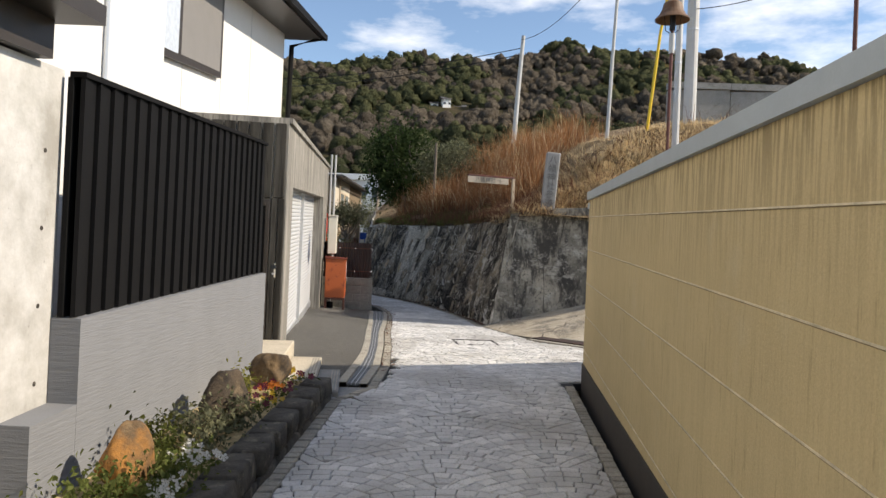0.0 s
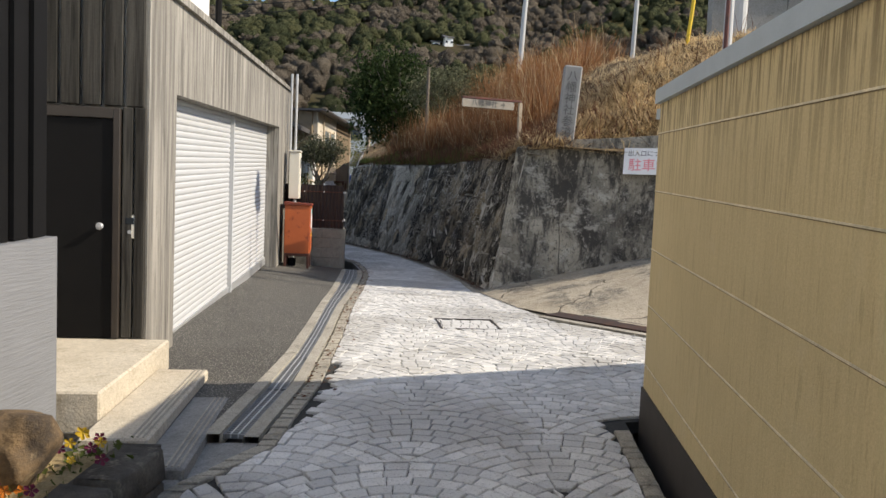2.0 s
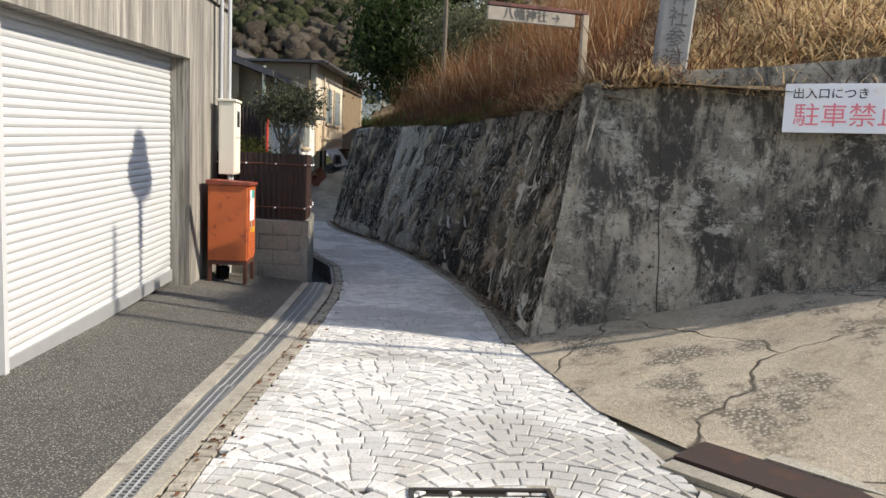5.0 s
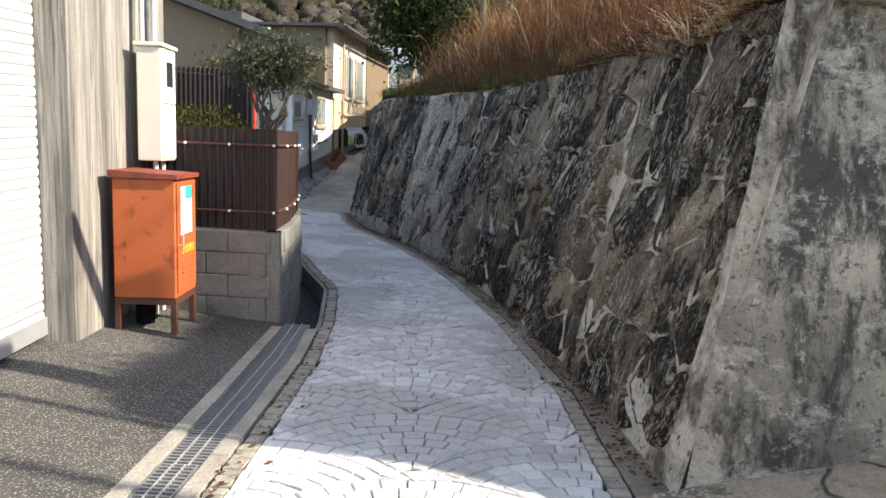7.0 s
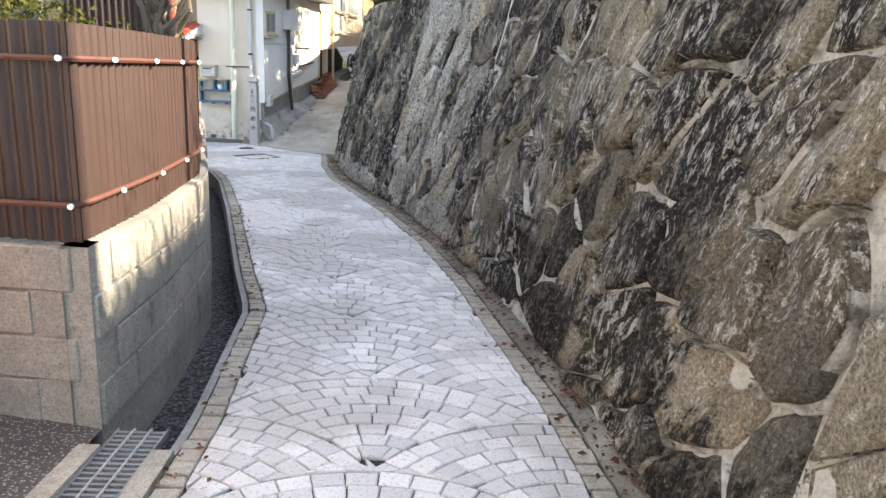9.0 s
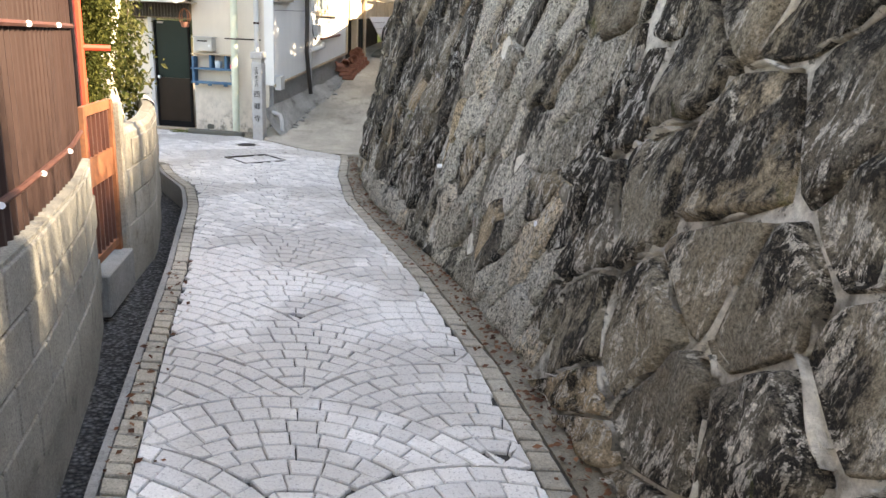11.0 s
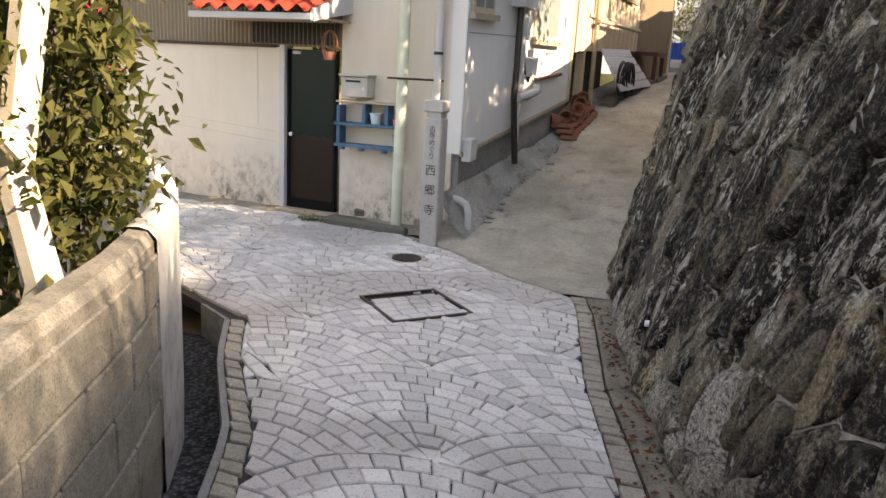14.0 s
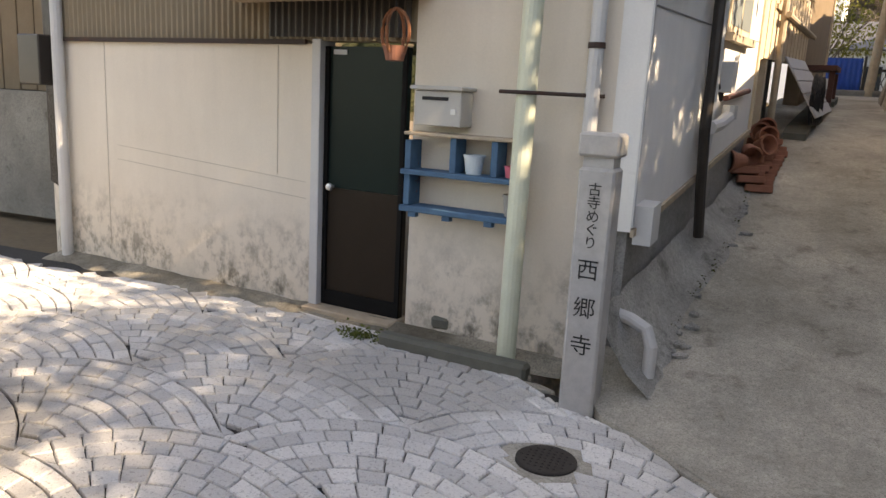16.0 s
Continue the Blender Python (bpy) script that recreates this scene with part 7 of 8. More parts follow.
    part("tube", tube(bmesh.new(), [(-1.75, 30.92, 0.4), (-1.62, 30.85, 0.39), (-1.53, 30.8, 0.36), (-1.5, 30.78, 0.28), (-1.5, 30.78, 0.12)], 0.034, 12), M["polegrey"], e)
    l = thing("corner_pipe", "grey downpipe at the far end of the plaster wall", "pipe", hm(0.02, -0.06, 0.0))
    part("tube", tube(bmesh.new(), [(0, 0, 0.0), (0, 0, 2.7)], 0.045, 12), M["polegrey"], l)
    x = thing("meter_cabinet", "dark grey meter cabinet on the wall", "meter box", hm(-0.42, 0.0, 1.4))
    part("case", one_box(0, 0.28, -0.12, 0.0, 0, 0.4, bevel=0.01), M["darkmetal"], x)
    k = thing("wall_left_return", "dark corrugated end of the old house", "wall", kind="structure")
    part("panel", corrugated([tuple((HOUSE_M @ Vector((-1.0, 0.5, 0))).xy), tuple((HOUSE_M @ Vector((0.0, 0.02, 0))).xy)], 0.5, 2.6, 0.055, 0.009), M["darkmetal"], k)
    part("foot", slab(bmesh.new(), HOUSE_M @ pose(-1.0, 0.52, 0, 0, 0, -26), 0, 1.1, 0, 0.1, -0.2, -0.2, 0.5, 0.5), M["plaster"], k)
    nb = thing("neighbour_house", "dark brown boarded house beyond the fork", "house", kind="structure")
    part("wall", one_box(-13, -7.6, 34.2, 38, -0.2, 3.4), M["darkmetal"], nb)
    part("roof", one_box(-13.3, -7.2, 33.8, 38.4, 3.402, 3.6, bevel=0.02), M["tile"], nb)
    for k in range(18):
        part("board", one_box(-13 + 0.3 * k, -12.72 + 0.3 * k, 34.17, 34.199, 1.3, 3.39, bevel=0.004), M["brownwall"], nb)
    y = thing("far_block_wall", "grey block wall beyond the house", "wall", kind="structure")
    part("wall_body", one_box(-12, -7.0, 33.5, 33.7, -0.2, 1.3), M["block"], y)
    z = thing("stepping_stones", "broken grey kerb stones at the foot of the wall", "stones", kind="structure")
    part("kerb_stone", one_box(3.34, 4.3, -0.36, -0.26, -0.08, 0.07, bevel=0.02, m=HOUSE_M), M["granite_dark"], z)
    for k in range(4):
        part("stone", one_box(3.5 + k * 0.2, 3.63 + k * 0.2, -0.32, -0.06, 0.062, 0.15 + 0.02 * (k % 2), bevel=0.02, m=HOUSE_M @ pose(0, 0, 0, 4, 8 * (k % 2), 5)), M["granite_dark"], z)


M["brownwall"] = plain("brown_render", (0.19, 0.14, 0.09), 0.9, vary=0.2, scale=2.5)
M["seamline"] = plain("dusty_seam", (0.45, 0.4, 0.33), 0.9, vary=0.2)
M["mailgrey"] = plain("grey_enamel", (0.42, 0.41, 0.38), 0.5, vary=0.08)
M["petal_pot"] = plain("pale_glaze", (0.5, 0.58, 0.62), 0.3, vary=0.1)
M["granite_dark"] = plain("mossy_dark_stone", (0.12, 0.12, 0.1), 0.9, vary=0.35, scale=9, bump=0.6)
build_fork_fittings()


def build_stone_post():
    t = thing("stone_post", "square granite guide post with a capped top and black characters", "stone marker", pose(-1.79, 30.53, -0.02, 0, 0, -4))
    part("shaft", one_box(-0.085, 0.085, -0.085, 0.085, -0.2, 1.2, bevel=0.012), M["granite_lt"], t)
    part("neck", one_box(-0.07, 0.07, -0.07, 0.07, 1.201, 1.25), M["granite_lt"], t)
    bm = one_box(-0.095, 0.095, -0.095, 0.095, 1.251, 1.36, bevel=0.012)
    part("cap", bm, M["granite_lt"], t)
    for k, ch in enumerate("古寺めぐり"):
        text_mesh(ch, 0.065, t, M["ink"], pose(0.0, -0.087, 1.1 - 0.062 * k, 90, 0, 0), "painted_character", 0.001)
    for k, ch in enumerate("西郷寺"):
        text_mesh(ch, 0.108, t, M["ink"], pose(0.0, -0.087, 0.72 - 0.185 * k, 90, 0, 0), "painted_character", 0.001)


M["granite_lt"] = plain("pale_speckled_granite", (0.4, 0.39, 0.37), 0.8, vary=0.22, scale=22, bump=0.4)
build_stone_post()


def build_side_wall():
    """Flank of the house along the climbing lane."""
    m, l = wall_frame((-1.72, 31.03), (-1.16, 34.55))
    low = lambda u: 0.81 + 0.145 * u
    w = thing("side_flank", "pale plaster flank of the old house with a grey footing", "wall", kind="structure")
    part("siding", slab(bmesh.new(), m, 0.0, l, -0.03, 0.12, low(0), low(l), 3.05, 3.05), M["plaster2"], w)
    part("footing", slab(bmesh.new(), m, 0.05, l, 0.0, 0.12, -0.2, -0.2, low(0) - 0.005, low(l) - 0.005), M["kerbgrey"], w)
    part("sill_trim", slab(bmesh.new(), m, 0.0, l, -0.05, -0.031, low(0) - 0.025, low(l) - 0.025, low(0) + 0.015, low(l) + 0.015), M["oldwood"], w)
    part("corner_trim", slab(bmesh.new(), m, 0.0, 0.03, -0.04, -0.031, 0.84, 0.84, 3.05, 3.05), M["shutter"], w)
    part("corner_trim", slab(bmesh.new(), m, l - 0.09, l, -0.05, -0.031, low(l), low(l), 3.05, 3.05), M["palewood"], w)
    part("seam", slab(bmesh.new(), m, 0.07, l - 0.1, -0.034, -0.029, 1.97, 2.1, 1.98, 2.11), M["kerbgrey"], w)
    part("eave", slab(bmesh.new(), m, -0.4, l + 0.2, -0.35, 4.5, 3.06, 3.06, 3.16, 3.16), M["tile"], w)
    for x0, x1, z0, z1 in ((1.88, 2.82, 2.03, 2.85), (0.08, 0.62, 2.16, 2.62)):
        n = part("window", slab(bmesh.new(), m, x0, x1, -0.055, -0.031, z0, z0 + 0.03, z1, z1 + 0.03), M["palewood"], w)
        part("pane", slab(bmesh.new(), m, x0 + 0.05, (x0 + x1) / 2 - 0.02, -0.058, -0.054, z0 + 0.06, z0 + 0.07, z1 - 0.05, z1 - 0.04), M["glasspale"], n)
        part("pane", slab(bmesh.new(), m, (x0 + x1) / 2 + 0.02, x1 - 0.05, -0.058, -0.054, z0 + 0.07, z0 + 0.08, z1 - 0.04, z1 - 0.03), M["glasspale"], n)
        part("window_sill", slab(bmesh.new(), m, x0 - 0.05, x1 + 0.05, -0.1, -0.031, z0 - 0.06, z0 - 0.03, z0 - 0.005, z0 + 0.025), M["oldwood"], n)
    p = thing("black_pipes", "bundle of dark waste pipes and meter on the flank wall", "pipes")
    pipe = lambda pts, r, mat, name="tube": part(name, tube(bmesh.new(), [m @ Vector(q) for q in pts], r, 10), M[mat], p)
    pipe([(1.25, -0.1, 3.0), (1.25, -0.1, 2.1), (1.22, -0.11, 1.7), (1.2, -0.11, 1.35), (1.24, -0.11, 1.2), (1.3, -0.11, 0.95), (1.36, -0.12, 0.62)], 0.036, "darkmetal")
    pipe([(1.42, -0.09, 2.9), (1.42, -0.09, 1.3), (1.38, -0.09, 1.15), (1.38, -0.1, 0.85)], 0.034, "polegrey")
    pipe([(1.58, -0.07, 2.45), (1.58, -0.07, 2.0)], 0.03, "alu")
    pipe([(1.3, -0.12, 1.36), (1.6, -0.12, 1.38), (1.95, -0.12, 1.44)], 0.045, "polegrey")
    pipe([(1.95, -0.12, 1.42), (1.95, -0.12, 1.52)], 0.055, "polegrey", "valve")
    pipe([(2.0, -0.07, 1.57), (3.0, -0.07, 1.66)], 0.022, "rustpole")
    pipe([(1.48, -0.08, 1.9), (1.52, -0.1, 1.65), (1.66, -0.1, 1.55), (1.72, -0.1, 1.66)], 0.012, "wire", "cable")
    part("meter", slab(bmesh.new(), m, 1.55, 1.72, -0.18, -0.04, 1.6, 1.6, 1.8, 1.82), M["polegrey"], p)
    part("junction_box", slab(bmesh.new(), m, 1.1, 1.55, -0.2, -0.04, 2.32, 2.32, 2.72, 2.72), M["polegrey"], p)
    b = thing("wall_box", "small grey box at the foot of the flank wall", "box")
    part("case", slab(bmesh.new(), m, 0.05, 0.2, -0.13, -0.032, 0.74, 0.76, 0.95, 0.97), M["polegrey"], b)
    # sloping concrete fillet along the lane
    rows = []
    for k in range(44):
        y = 30.62 + 3.5 * k / 43
        x = -1.72 + 0.159 * (y - 31.03)
        g = lz(y)
        j = 0.05 * noise.noise(Vector((y * 3, 0, 0))) + 0.02 * noise.noise(Vector((y * 11, 4, 0)))
        e = poly([(30.5, -1.5), (31.0, -1.43), (31.6, -1.4), (32.4, -1.22), (33.3, -1.12), (34.2, -1.05)], y) + j
        f = max(0.06, 0.42 - 0.1 * (y - 30.6))
        rows.append([(x + 0.03, y, g + f + j), (x + 0.3 * (e - x), y, g + f * 0.66 + j * 0.5), (x + 0.65 * (e - x), y, g + f * 0.28 + j), (e, y, g + 0.02), (e + 0.05, y, g - 0.03)])
    tagged(part("fillet", sheet(rows), M["fillet"], smooth=True), "rough concrete fillet at the foot of the flank", "pavement", kind="structure")
    rng = random.Random(12)
    # weeds and rubble in the joint between fillet and lane
    v = thing("joint_weeds", "small weeds and rubble where the fillet meets the lane", "weeds", kind="structure")
    pts = []
    for _ in range(260):
        y = rng.uniform(31.2, 33.9)
        if noise.noise(Vector((y * 2.2, 6, 0))) > -0.05:
            pts.append(Vector((poly([(31.0, -1.43), (31.6, -1.4), (32.4, -1.22), (33.3, -1.12), (34.2, -1.05)], y) - abs(rng.gauss(0.0, 0.035)), y, lz(y) + rng.uniform(0.01, 0.04))))
    vs, fs = leaves(pts, 0.022, rng)
    from_lists("foliage", vs, fs, M["leaf_mid"], v, kind="stuff")
    for _ in range(26):
        y = rng.uniform(31.0, 34.0)
        r = rng.uniform(0.02, 0.05)
        bm = bmesh.new()
        bmesh.ops.create_icosphere(bm, subdivisions=1, radius=r)
        for q in bm.verts:
            q.co = Vector((q.co.x * 1.4, q.co.y, q.co.z * 0.6)) * (1 + 0.5 * noise.noise(q.co * 30 + Vector((y, 0, 0))))
        ob = part("stone", bm, M["fillet"], v)
        ob.matrix_basis = pose(poly([(31.0, -1.43), (32.4, -1.22), (34.2, -1.05)], y) + rng.gauss(0, 0.04), y, lz(y) + r * 0.3, 0, 0, rng.uniform(0, 90))
    # bricks and pots
    for k in range(27):
        u, r = k % 9, k // 9
        if r == 2 and u % 2:
            continue
        t = tagged(part("brick", one_box(-0.11, 0.11, -0.055, 0.055, 0, 0.06, bevel=0.006), M["terracotta"]), "loose terracotta brick stacked by the lane", "brick", "stacked bricks")
        y = 33.95 + 0.145 * u + 0.04 * r
        t.matrix_basis = pose(-1.0 + 0.13 * (y - 34) - 0.07 * r + rng.uniform(-0.015, 0.015), y, lz(y - 0.1) + 0.03 + 0.062 * r, -11, 0, rng.choice((4, 8)) + rng.uniform(-7, 7))
    for k in range(6):
        y = 34.05 + 0.21 * k
        t = thing("flower_pot", "tumbled terracotta pot on the brick pile", "pot", pose(-1.12 + 0.13 * (y - 34) + rng.uniform(-0.04, 0.04), y, lz(y) + 0.24 + rng.uniform(-0.02, 0.03), 90 + rng.uniform(-25, 25), rng.uniform(-20, 20), rng.uniform(-60, 60)), "terracotta pots")
        part("pot", lathe(bmesh.new(), [(0.0, 0.0), (0.06, 0.0), (0.085, 0.13), (0.095, 0.13), (0.095, 0.16), (0.08, 0.16), (0.055, 0.03), (0.0, 0.03)]), M["terracotta"], t)
    # taller back part of the house
    h = thing("back_house", "two-storey weathered cream house further up the lane with windows", "house", kind="structure")
    m2, l2 = wall_frame((-1.14, 34.72), (-0.5, 38.75))
    part("flank_wall", slab(bmesh.new(), m2, 0.0, l2, 0.0, 0.2, 2.0, 2.2, 5.0, 5.0), M["plaster3"], h)
    # Dark slab painting the shade of the open void below the boards.
    part("dark_recess", slab(bmesh.new(), m2, -0.15, l2, 0.6, 0.7, 0.5, 0.9, 2.1, 2.3), M["plinth"], h)
    part("flank_post", slab(bmesh.new(), m2, 0.78, 0.9, -0.02, 0.1, 0.9, 0.95, 2.06, 2.06), M["darkboard"], h)
    part("flank_post", slab(bmesh.new(), m2, 0.5, 0.6, -0.02, 0.1, 0.9, 0.95, 2.06, 2.06), M["palewood"], h)
    part("end_wall", slab(bmesh.new(), m2 @ pose(0, 0, 0, 0, 0, 90), 0.2, 5.5, 0.0, 0.2, 2.9, 2.9, 5.0, 5.0), M["corr"], h)
    part("roof", slab(bmesh.new(), m2, -0.5, l2 + 3.8, -0.45, 2.6, 4.95, 4.95, 5.03, 5.03), M["tile"], h)
    part("roof", slab(bmesh.new(), m2, -0.6, l2 + 3.8, 2.61, 5.5, 5.1, 5.1, 5.3, 5.3), M["tile"], h)
    part("gutter", tube(bmesh.new(), [m2 @ Vector((-0.5, -0.5, 4.93)), m2 @ Vector((l2 + 3.8, -0.5, 4.88))], 0.05, 8), M["darkmetal"], h)
    for x, z0 in ((1.25, 3.0), (2.55, 3.0)):
        n = part("window", slab(bmesh.new(), m2, x, x + 0.95, -0.05, -0.001, z0, z0, 4.35, 4.35), M["palewood"], h)
        part("pane", slab(bmesh.new(), m2, x + 0.06, x + 0.89, -0.055, -0.049, z0 + 0.06, z0 + 0.06, 4.29, 4.29), M["glasspale"], n)
        part("window_sill", slab(bmesh.new(), m2, x - 0.05, x + 1.0, -0.1, -0.051, z0 - 0.04, z0 - 0.04, z0, z0), M["oldwood"], n)
    for k in range(24):
        u = 0.02 + 0.168 * k
        part("board", slab(bmesh.new(), m2, u, u + 0.158, -0.03 - 0.006 * (k % 2), -0.001, 1.99 + 0.05 * u + rng.uniform(-0.02, 0.02), 1.995 + 0.05 * u, 2.92, 2.92), M["palewood"], h)
    part("batten", slab(bmesh.new(), m2, 0.55, l2, -0.06, -0.037, 2.5, 2.55, 2.55, 2.6), M["oldwood"], h)
    part("hanging_pole", tube(bmesh.new(), [m2 @ Vector((0.7, -0.14, 2.46)), m2 @ Vector((l2 - 0.4, -0.14, 2.52))], 0.03, 8), M["oldwood"], h)
    part("downpipe", tube(bmesh.new(), [m2 @ Vector((0.82, -0.09, 4.9)), m2 @ Vector((0.82, -0.09, 1.2))], 0.035, 8), M["oldwood"], h)
    # brown end house at the top of the lane
    e = thing("end_house", "plain brown rendered house wall at the head of the lane", "house", kind="structure")
    m3, l3 = wall_frame((-0.48, 38.8), (0.1, 42.3))
    part("flank_wall", slab(bmesh.new(), m3, 0.0, l3 - 0.15, 0.0, 0.2, 0.5, 0.5, 4.9, 4.9), M["brownwall"], e)
    part("corner_post", slab(bmesh.new(), m3, l3 - 0.148, l3, -0.03, 0.2, 0.5, 0.5, 4.9, 4.9), M["palewood"], e)
    d = thing("lean_boards", "stacked pale corrugated boards leaning under the house", "boards")
    for k in range(5):
        part("board", one_box(1.05, 3.0 + 0.1 * (4 - k), 0, 0.02, 0.0, 0.135, bevel=0.004, m=m2 @ pose(0, -0.5 + 0.075 * k, 1.42 + 0.125 * k, -31, -2.6, 0)), M["corrgrey"], d)
    c = thing("cable_coil", "coil of black hose hung on the boards", "hose")
    for k in range(7):
        o = m2 @ Vector((1.35 + 0.07 * k, -0.42 - 0.008 * k, 1.66 + 0.02 * math.sin(k * 2.1)))
        a0, rx, rzz = k * 0.7, 0.3 + 0.03 * math.sin(k * 1.7), 0.24 + 0.02 * math.cos(k * 2.3)
        part("loop", tube(bmesh.new(), [(o.x + 0.16 * rx * math.cos(a), o.y + rx * math.cos(a), o.z + rzz * math.sin(a + 0.12 * math.sin(a0))) for a in np.linspace(0, 6.3, 22)], 0.013, 6), M["wire"], c)
    q = thing("low_bench", "dark red-brown wooden bench under the eaves", "bench")
    part("top", slab(bmesh.new(), m2, 4.0, 4.9, -0.45, -0.02, 2.12, 2.14, 2.19, 2.21), M["legbrown"], q)
    for u in (4.05, 4.8):
        part("leg", slab(bmesh.new(), m2, u, u + 0.07, -0.43, -0.36, 1.45, 1.45, 2.119, 2.12), M["legbrown"], q)
    n = thing("lane_kerb", "dark broken kerb along the lane under the house", "kerb", kind="structure")
    for k in range(12):
        u = 1.0 + 0.36 * k
        o = m2 @ Vector((u, -0.45, 0))
        part("kerb_stone", slab(bmesh.new(), m2, u, u + 0.34, -0.44 + rng.uniform(-0.03, 0.03), -0.2, lz(o.y) - 0.1, lz(o.y + 0.34) - 0.1, lz(o.y) + 0.08, lz(o.y + 0.34) + 0.08), M["granite_dark"], n)


M["plaster3"] = plaster("weathered_cream_boarding", (0.5, 0.44, 0.35), (0.66, 0.6, 0.5), (0.3, 0.22, 0.14), 2.0, 4.6)
M["fillet"] = apron_concrete("rough_grey_fillet", (0.2, 0.2, 0.19), (0.4, 0.39, 0.36), (0.09, 0.085, 0.075))
M["glasspale"] = plain("pale_reflecting_glass", (0.22, 0.25, 0.25), 0.2, vary=0.1, bump=0)
M["corrgrey"] = plain("grey_sheet", (0.42, 0.42, 0.43), 0.6, vary=0.12)
M["palewood"] = plain("pale_wood_boards", (0.55, 0.44, 0.31), 0.85, vary=0.2, scale=10)
build_side_wall()


def build_far_end():
    t = thing("blue_tank", "blue plastic shed panel on a low kerb at the lane head", "panel", pose(0.0, 43.0, 0))
    part("base", one_box(-0.3, 1.3, -0.15, 0.4, 1.4, 2.03, bevel=0.02), M["kerbgrey"], t)
    part("panel", corrugated([(0.12, 0.1), (0.82, 0.1)], 2.031, 2.62, 0.09, 0.012), plain("blue_plastic", (0.02, 0.09, 0.4), 0.5), t)
    part("frame", one_box(0.82, 0.86, 0.06, 0.14, 2.031, 2.66, bevel=0.006), M["darkmetal"], t)
    part("crate", one_box(0.15, 0.4, -0.1, 0.05, 2.031, 2.22, bevel=0.01), M["polegrey"], t)
    pole("utility_pole", "slanting wooden pole at the top of the lane", 0.88, 42.9, 1.9, 6.0, 0.085, 0.075, M["oldwood"], (0.32, 0), group="utility poles")
    f = thing("garden_fence", "dark wire trellis fence at the top of the lane", "fence", pose(1.0, 43.4, 1.7))
    for k in range(14):
        part("slat", tube(bmesh.new(), [(0.11 * k, 0, 0.0), (0.11 * k + 0.28, 0, 0.72)], 0.008, 5), M["darkmetal"], f)
        part("slat", tube(bmesh.new(), [(0.11 * k + 0.28, 0.012, 0.0), (0.11 * k, 0.012, 0.72)], 0.008, 5), M["darkmetal"], f)
    part("rail", one_box(0, 1.7, 0.021, 0.04, 0.7, 0.75), M["darkmetal"], f)
    far_house("garden_house", "pale house beyond the trellis at the lane head", pose(3.4, 52, 1.6, 0, 0, -6), 6.0, 5, 1.9, 1.1, M["stucco_far"], [(-1.5, 0.6, 1.2, 0.9), (0.6, 0.6, 1.2, 0.9)])
    shrub("lane_shrub", "leafy yellow-green shrub at the top of the lane", (0.6, 46.0, lz(46) + 1.9), (1.5, 0.8, 1.2), 70, 40, 0.09, M["leaf_yellow"], 14)
    shrub("lane_shrub", "dark evergreen shrub by the lane wall", (1.9, 37.0, 4.6), (0.8, 1.5, 0.8), 70, 40, 0.09, M["leaf_dark"], 15)


build_far_end()


def build_weep_pipes():
    for y, h in ((22.9, 0.67), (24.72, 0.66), (26.95, 0.8), (27.95, 0.32), (30.6, 0.75), (28.6, 1.3)):
        o = wall_face(y, h)
        t = (wall_face(y + 0.1, h) - wall_face(y - 0.1, h)).normalized()
        n = Vector((-t.y, t.x, 0.0))
        n = n if n.x < 0 else -n
        w = thing("weep_pipe", "short white plastic weep pipe in the stone wall", "pipe", Matrix.Translation(o), "weep pipes")
        bm = bmesh.new()
        lathe(bm, [(0.011, 0.0), (0.011, 0.045), (0.017, 0.045), (0.017, -0.05)], n.to_track_quat("Z", "Y").to_matrix().to_4x4(), 14)
        part("tube", bm, M["signwhite"], w)
        part("mouth", lathe(bmesh.new(), [(0.0, 0.03), (0.0109, 0.03)], n.to_track_quat("Z", "Y").to_matrix().to_4x4(), 14), M["ink"], w)


build_weep_pipes()


def build_litter():
    """Dry leaves and grit gathered at the wall foot and the lane edges."""
    rng = random.Random(77)
    pts = []
    for _ in range(1500):
        y = rng.uniform(15.6, 29.2)
        x = poly(FOOT, y) - 0.03 - abs(rng.gauss(0, 0.09))
        pts.append(Vector((x, y, gz(y) + 0.012)))
    for _ in range(500):
        y = rng.uniform(8.5, 24)
        pts.append(Vector((poly(LEFT, y) + abs(rng.gauss(0, 0.1)), y, gz(y) + 0.008)))
    vs, fs = [], []
    for p in pts:
        a = rng.uniform(0, 6.28)
        l = rng.uniform(0.008, 0.026)
        d, s = Vector((math.cos(a), math.sin(a), 0)) * l, Vector((-math.sin(a), math.cos(a), 0)) * l * 0.5
        b = len(vs)
        vs += [p - d, p + s + Vector((0, 0, l * 0.4)), p + d + Vector((0, 0, l * 0.2)), p - s]
        fs += [(b, b + 1, b + 2), (b, b + 2, b + 3)]
    tagged(from_lists("leaf_litter", vs, fs, M["stalk"]), "dry brown leaf litter along the wall foot", "litter", kind="stuff")


build_litter()


# ---- stone setts ----
def centre(v):
    return (poly(LEFT, v) + poly(RIGHT, v)) / 2


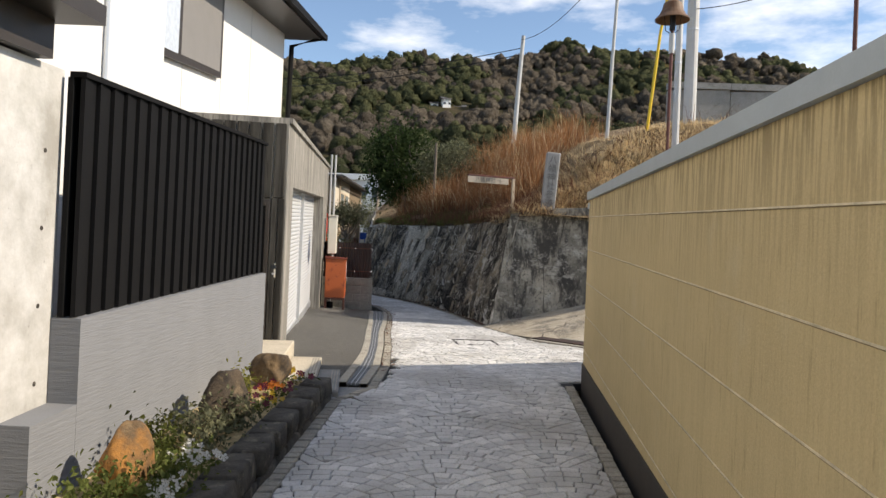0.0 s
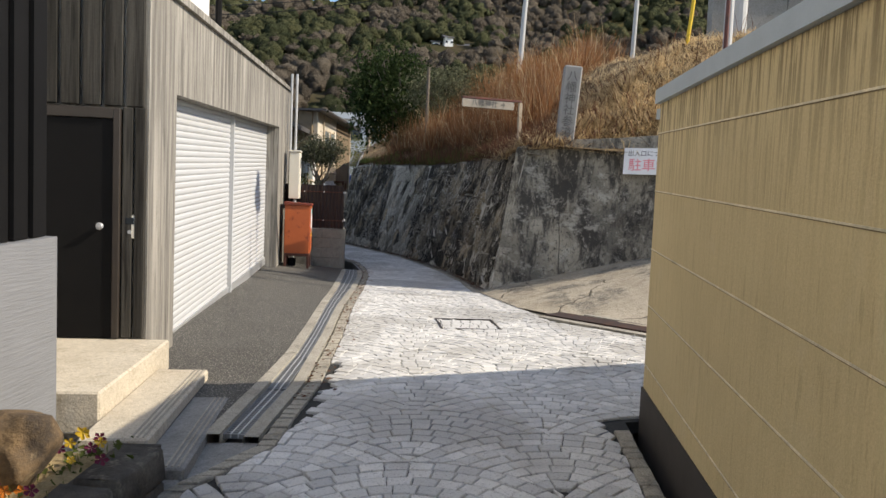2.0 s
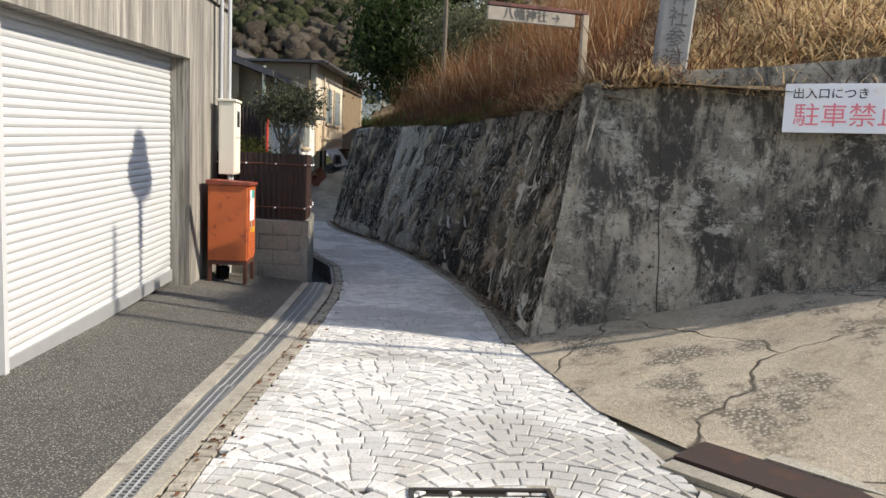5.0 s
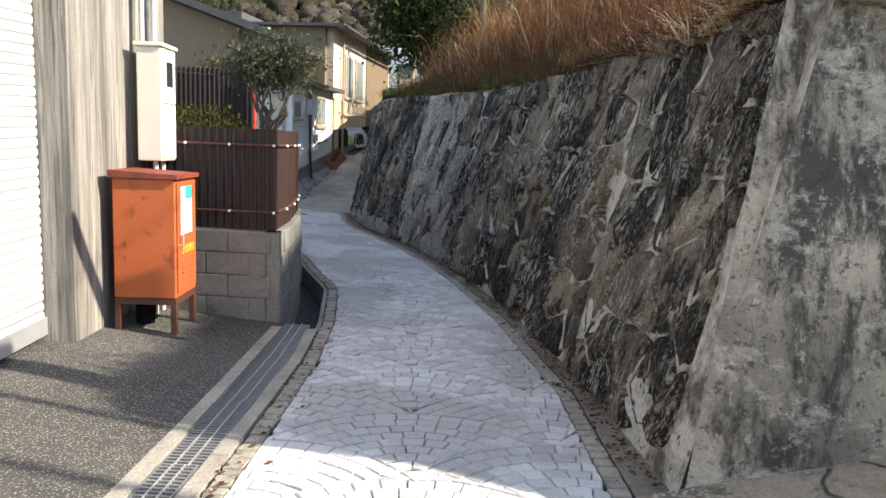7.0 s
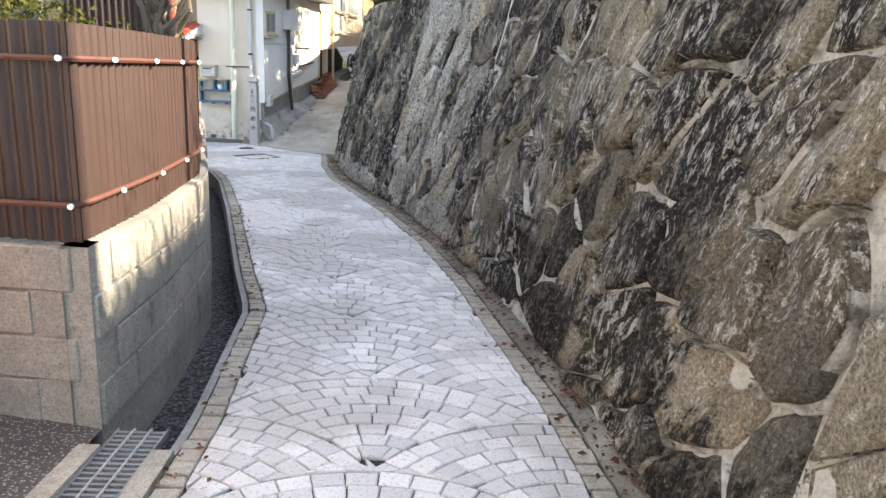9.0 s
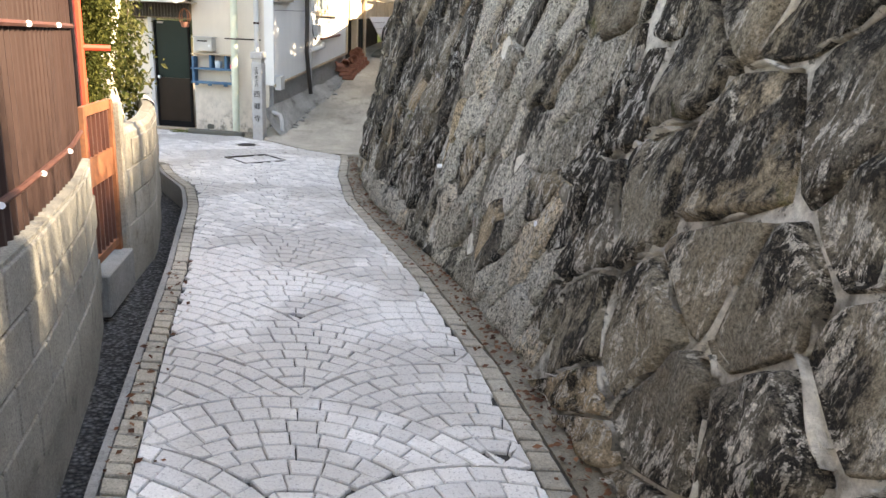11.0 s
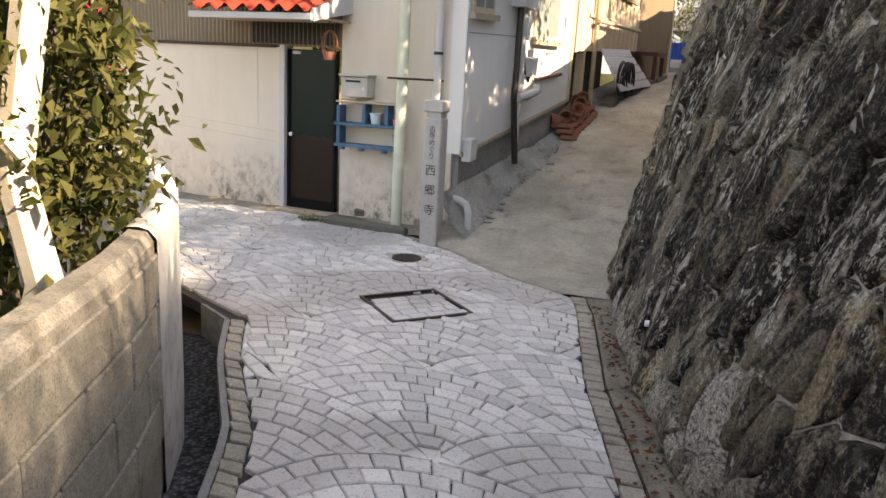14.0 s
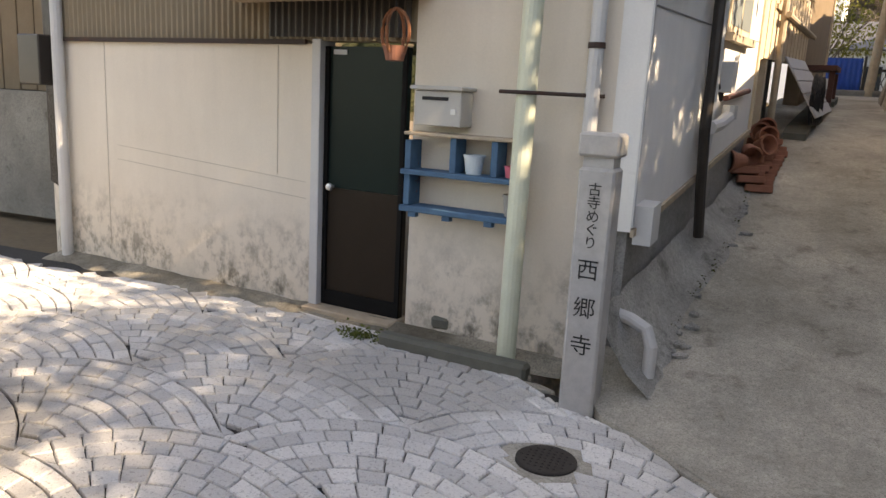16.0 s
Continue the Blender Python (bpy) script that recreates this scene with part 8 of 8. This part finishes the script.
def build_setts():
    rng = random.Random(4)
    R, row = 0.92, 0.0995
    A, H = R * math.sqrt(3) / 2, R / 2

    def margin(y):
        return 0.01 if 8.1 < y < 15.3 else 0.118

    def inside(p):
        return -6 < p.y < 31.3 and poly(LEFT, p.y) + 0.118 < p.x < poly(RIGHT, p.y) - margin(p.y)

    def covered(p):
        """Whether a sett would lie in one of the covers."""
        return (p - Vector((-1.8, 29.89))).length < 0.165 or any(abs((p.x - x) * c + (p.y - y) * q) < w - 0.03 and abs((p.y - y) * c - (p.x - x) * q) < w - 0.03 for x, y, w, c, q in COVERS)

    def lane_x(v):
        return poly([(-8, -1.3), (0, -0.1), (8, 1.1), (15.4, 1.65), (19, 1.6), (22.6, 0.75), (26.4, -0.45), (28.5, -1.2), (31, -2.0)], v)

    quads, border = [], []
    for j in range(-16, 72):
        for i in range(-6, 6):
            c = Vector((2 * A * i + (A if j % 2 else 0), j * H))
            over = [c + Vector((A, -H)), c + Vector((-A, -H))]
            r = R - row / 2
            while r > 0.05:
                span = radians(122)
                n = max(1, int(round(span * r / 0.128)))
                shift = rng.uniform(-0.4, 0.4)
                for k in range(-1, n + 1):
                    a = radians(90) - span / 2 + span * (k + 0.5 + shift) / n
                    cs = []
                    for sa, sr in ((-1, -1), (1, -1), (1, 1), (-1, 1)):
                        aa, rr = a + sa * span / n * 0.485 * rng.uniform(0.96, 1.01), r + sr * row * 0.463 * rng.uniform(0.97, 1.02)
                        w = c + rr * Vector((math.cos(aa), math.sin(aa)))
                        for o in over:
                            gap = (w - o).length - (R + 0.006)
                            if gap < 0:
                                w = o + (w - o).normalized() * (R + 0.006)
                        cs.append(w)
                    area = abs(sum(p.x * q.y - q.x * p.y for p, q in zip(cs, cs[1:] + cs[:1]))) / 2
                    if area < 0.0009:
                        continue
                    cs = [Vector((w.x + lane_x(w.y), w.y)) for w in cs]
                    ins = sum(inside(w) for w in cs)
                    if 0 < ins < 4 and not (7.9 < cs[0].y < 9.6):
                        cs = [Vector((min(max(w.x, poly(LEFT, w.y) + 0.12), poly(RIGHT, w.y) - margin(w.y) - 0.002), w.y)) for w in cs]
                        area = abs(sum(p.x * q.y - q.x * p.y for p, q in zip(cs, cs[1:] + cs[:1]))) / 2
                        ins = sum(inside(w) for w in cs) if area > 0.002 else 0
                    if ins == 4 and not covered(sum(cs, Vector((0, 0))) / 4):
                        quads.append(cs)
                r -= row
    # a straight course of setts along both edges
    for line, side in ((LEFT, 1), (RIGHT, -1)):
        y = -5.0
        while y < 31.0:
            step = 0.11 * rng.uniform(0.7, 1.25)
            y1 = y + step
            xa, xb = poly(line, y), poly(line, y1)
            if abs(xb - xa) > step * 1.2:
                y += 0.05
                continue
            if not (side < 0 and 7.9 < y < 15.3):
                cs = [Vector((xa + side * 0.012, y + 0.008)), Vector((xb + side * 0.012, y1 - 0.008)), Vector((xb + side * 0.112, y1 - 0.008)), Vector((xa + side * 0.112, y + 0.008))]
                cs = [w + Vector((rng.uniform(-0.006, 0.006), rng.uniform(-0.005, 0.005))) for w in cs]
                border.append(cs if side < 0 else cs[::-1])
            y = y1
    verts, faces = [], []

    def stone(cs, verts, faces):
        m = sum(cs, Vector((0, 0))) / 4
        up = rng.uniform(-0.003, 0.004)
        tilt = (rng.uniform(-0.02, 0.02), rng.uniform(-0.02, 0.02))
        b = len(verts)
        for f, dz in ((1.0, -0.03), (1.0, -0.006), (0.9, 0.0)):
            for w in cs:
                p = m + (w - m) * f
                verts.append((p.x, p.y, gz(p.y) + up + dz + tilt[0] * (p.x - m.x) + tilt[1] * (p.y - m.y)))
        for lo in (0, 4):
            for k in range(4):
                faces.append((b + lo + k, b + lo + (k + 1) % 4, b + lo + 4 + (k + 1) % 4, b + lo + 4 + k))
        faces.append((b + 8, b + 9, b + 10, b + 11))

    setting = thing("paving", "grey granite setts laid in overlapping fans", "paving", kind="structure")
    count = 0
    for cs in quads:
        if 21.9 < cs[0].y < 24.2 and count < 300:
            v, f = [], []
            m = sum(cs, Vector((0, 0))) / 4
            stone(cs, v, f)
            me = bpy.data.meshes.new("sett")
            me.from_pydata([(x - m.x, y - m.y, z) for x, y, z in v], [], f)
            me.materials.append(M["sett_one"])
            ob = new("sett", me)
            ob.location = (m.x, m.y, 0)
            ob.parent = setting
            count += 1
        else:
            stone(cs, verts, faces)
    me = bpy.data.meshes.new("setts")
    me.from_pydata(verts, [], faces)
    me.materials.append(M["sett"])
    ob = tagged(new("setts", me), kind="stuff")
    ob.parent = setting
    verts, faces = [], []
    for cs in border:
        stone(cs, verts, faces)
    me = bpy.data.meshes.new("border_setts")
    me.from_pydata(verts, [], faces)
    me.materials.append(M["sett_kerb"])
    ob = tagged(new("border_setts", me), kind="stuff")
    ob.parent = setting
    print("setts", len(quads))


M["sett_one"] = M["sett"]
build_setts()
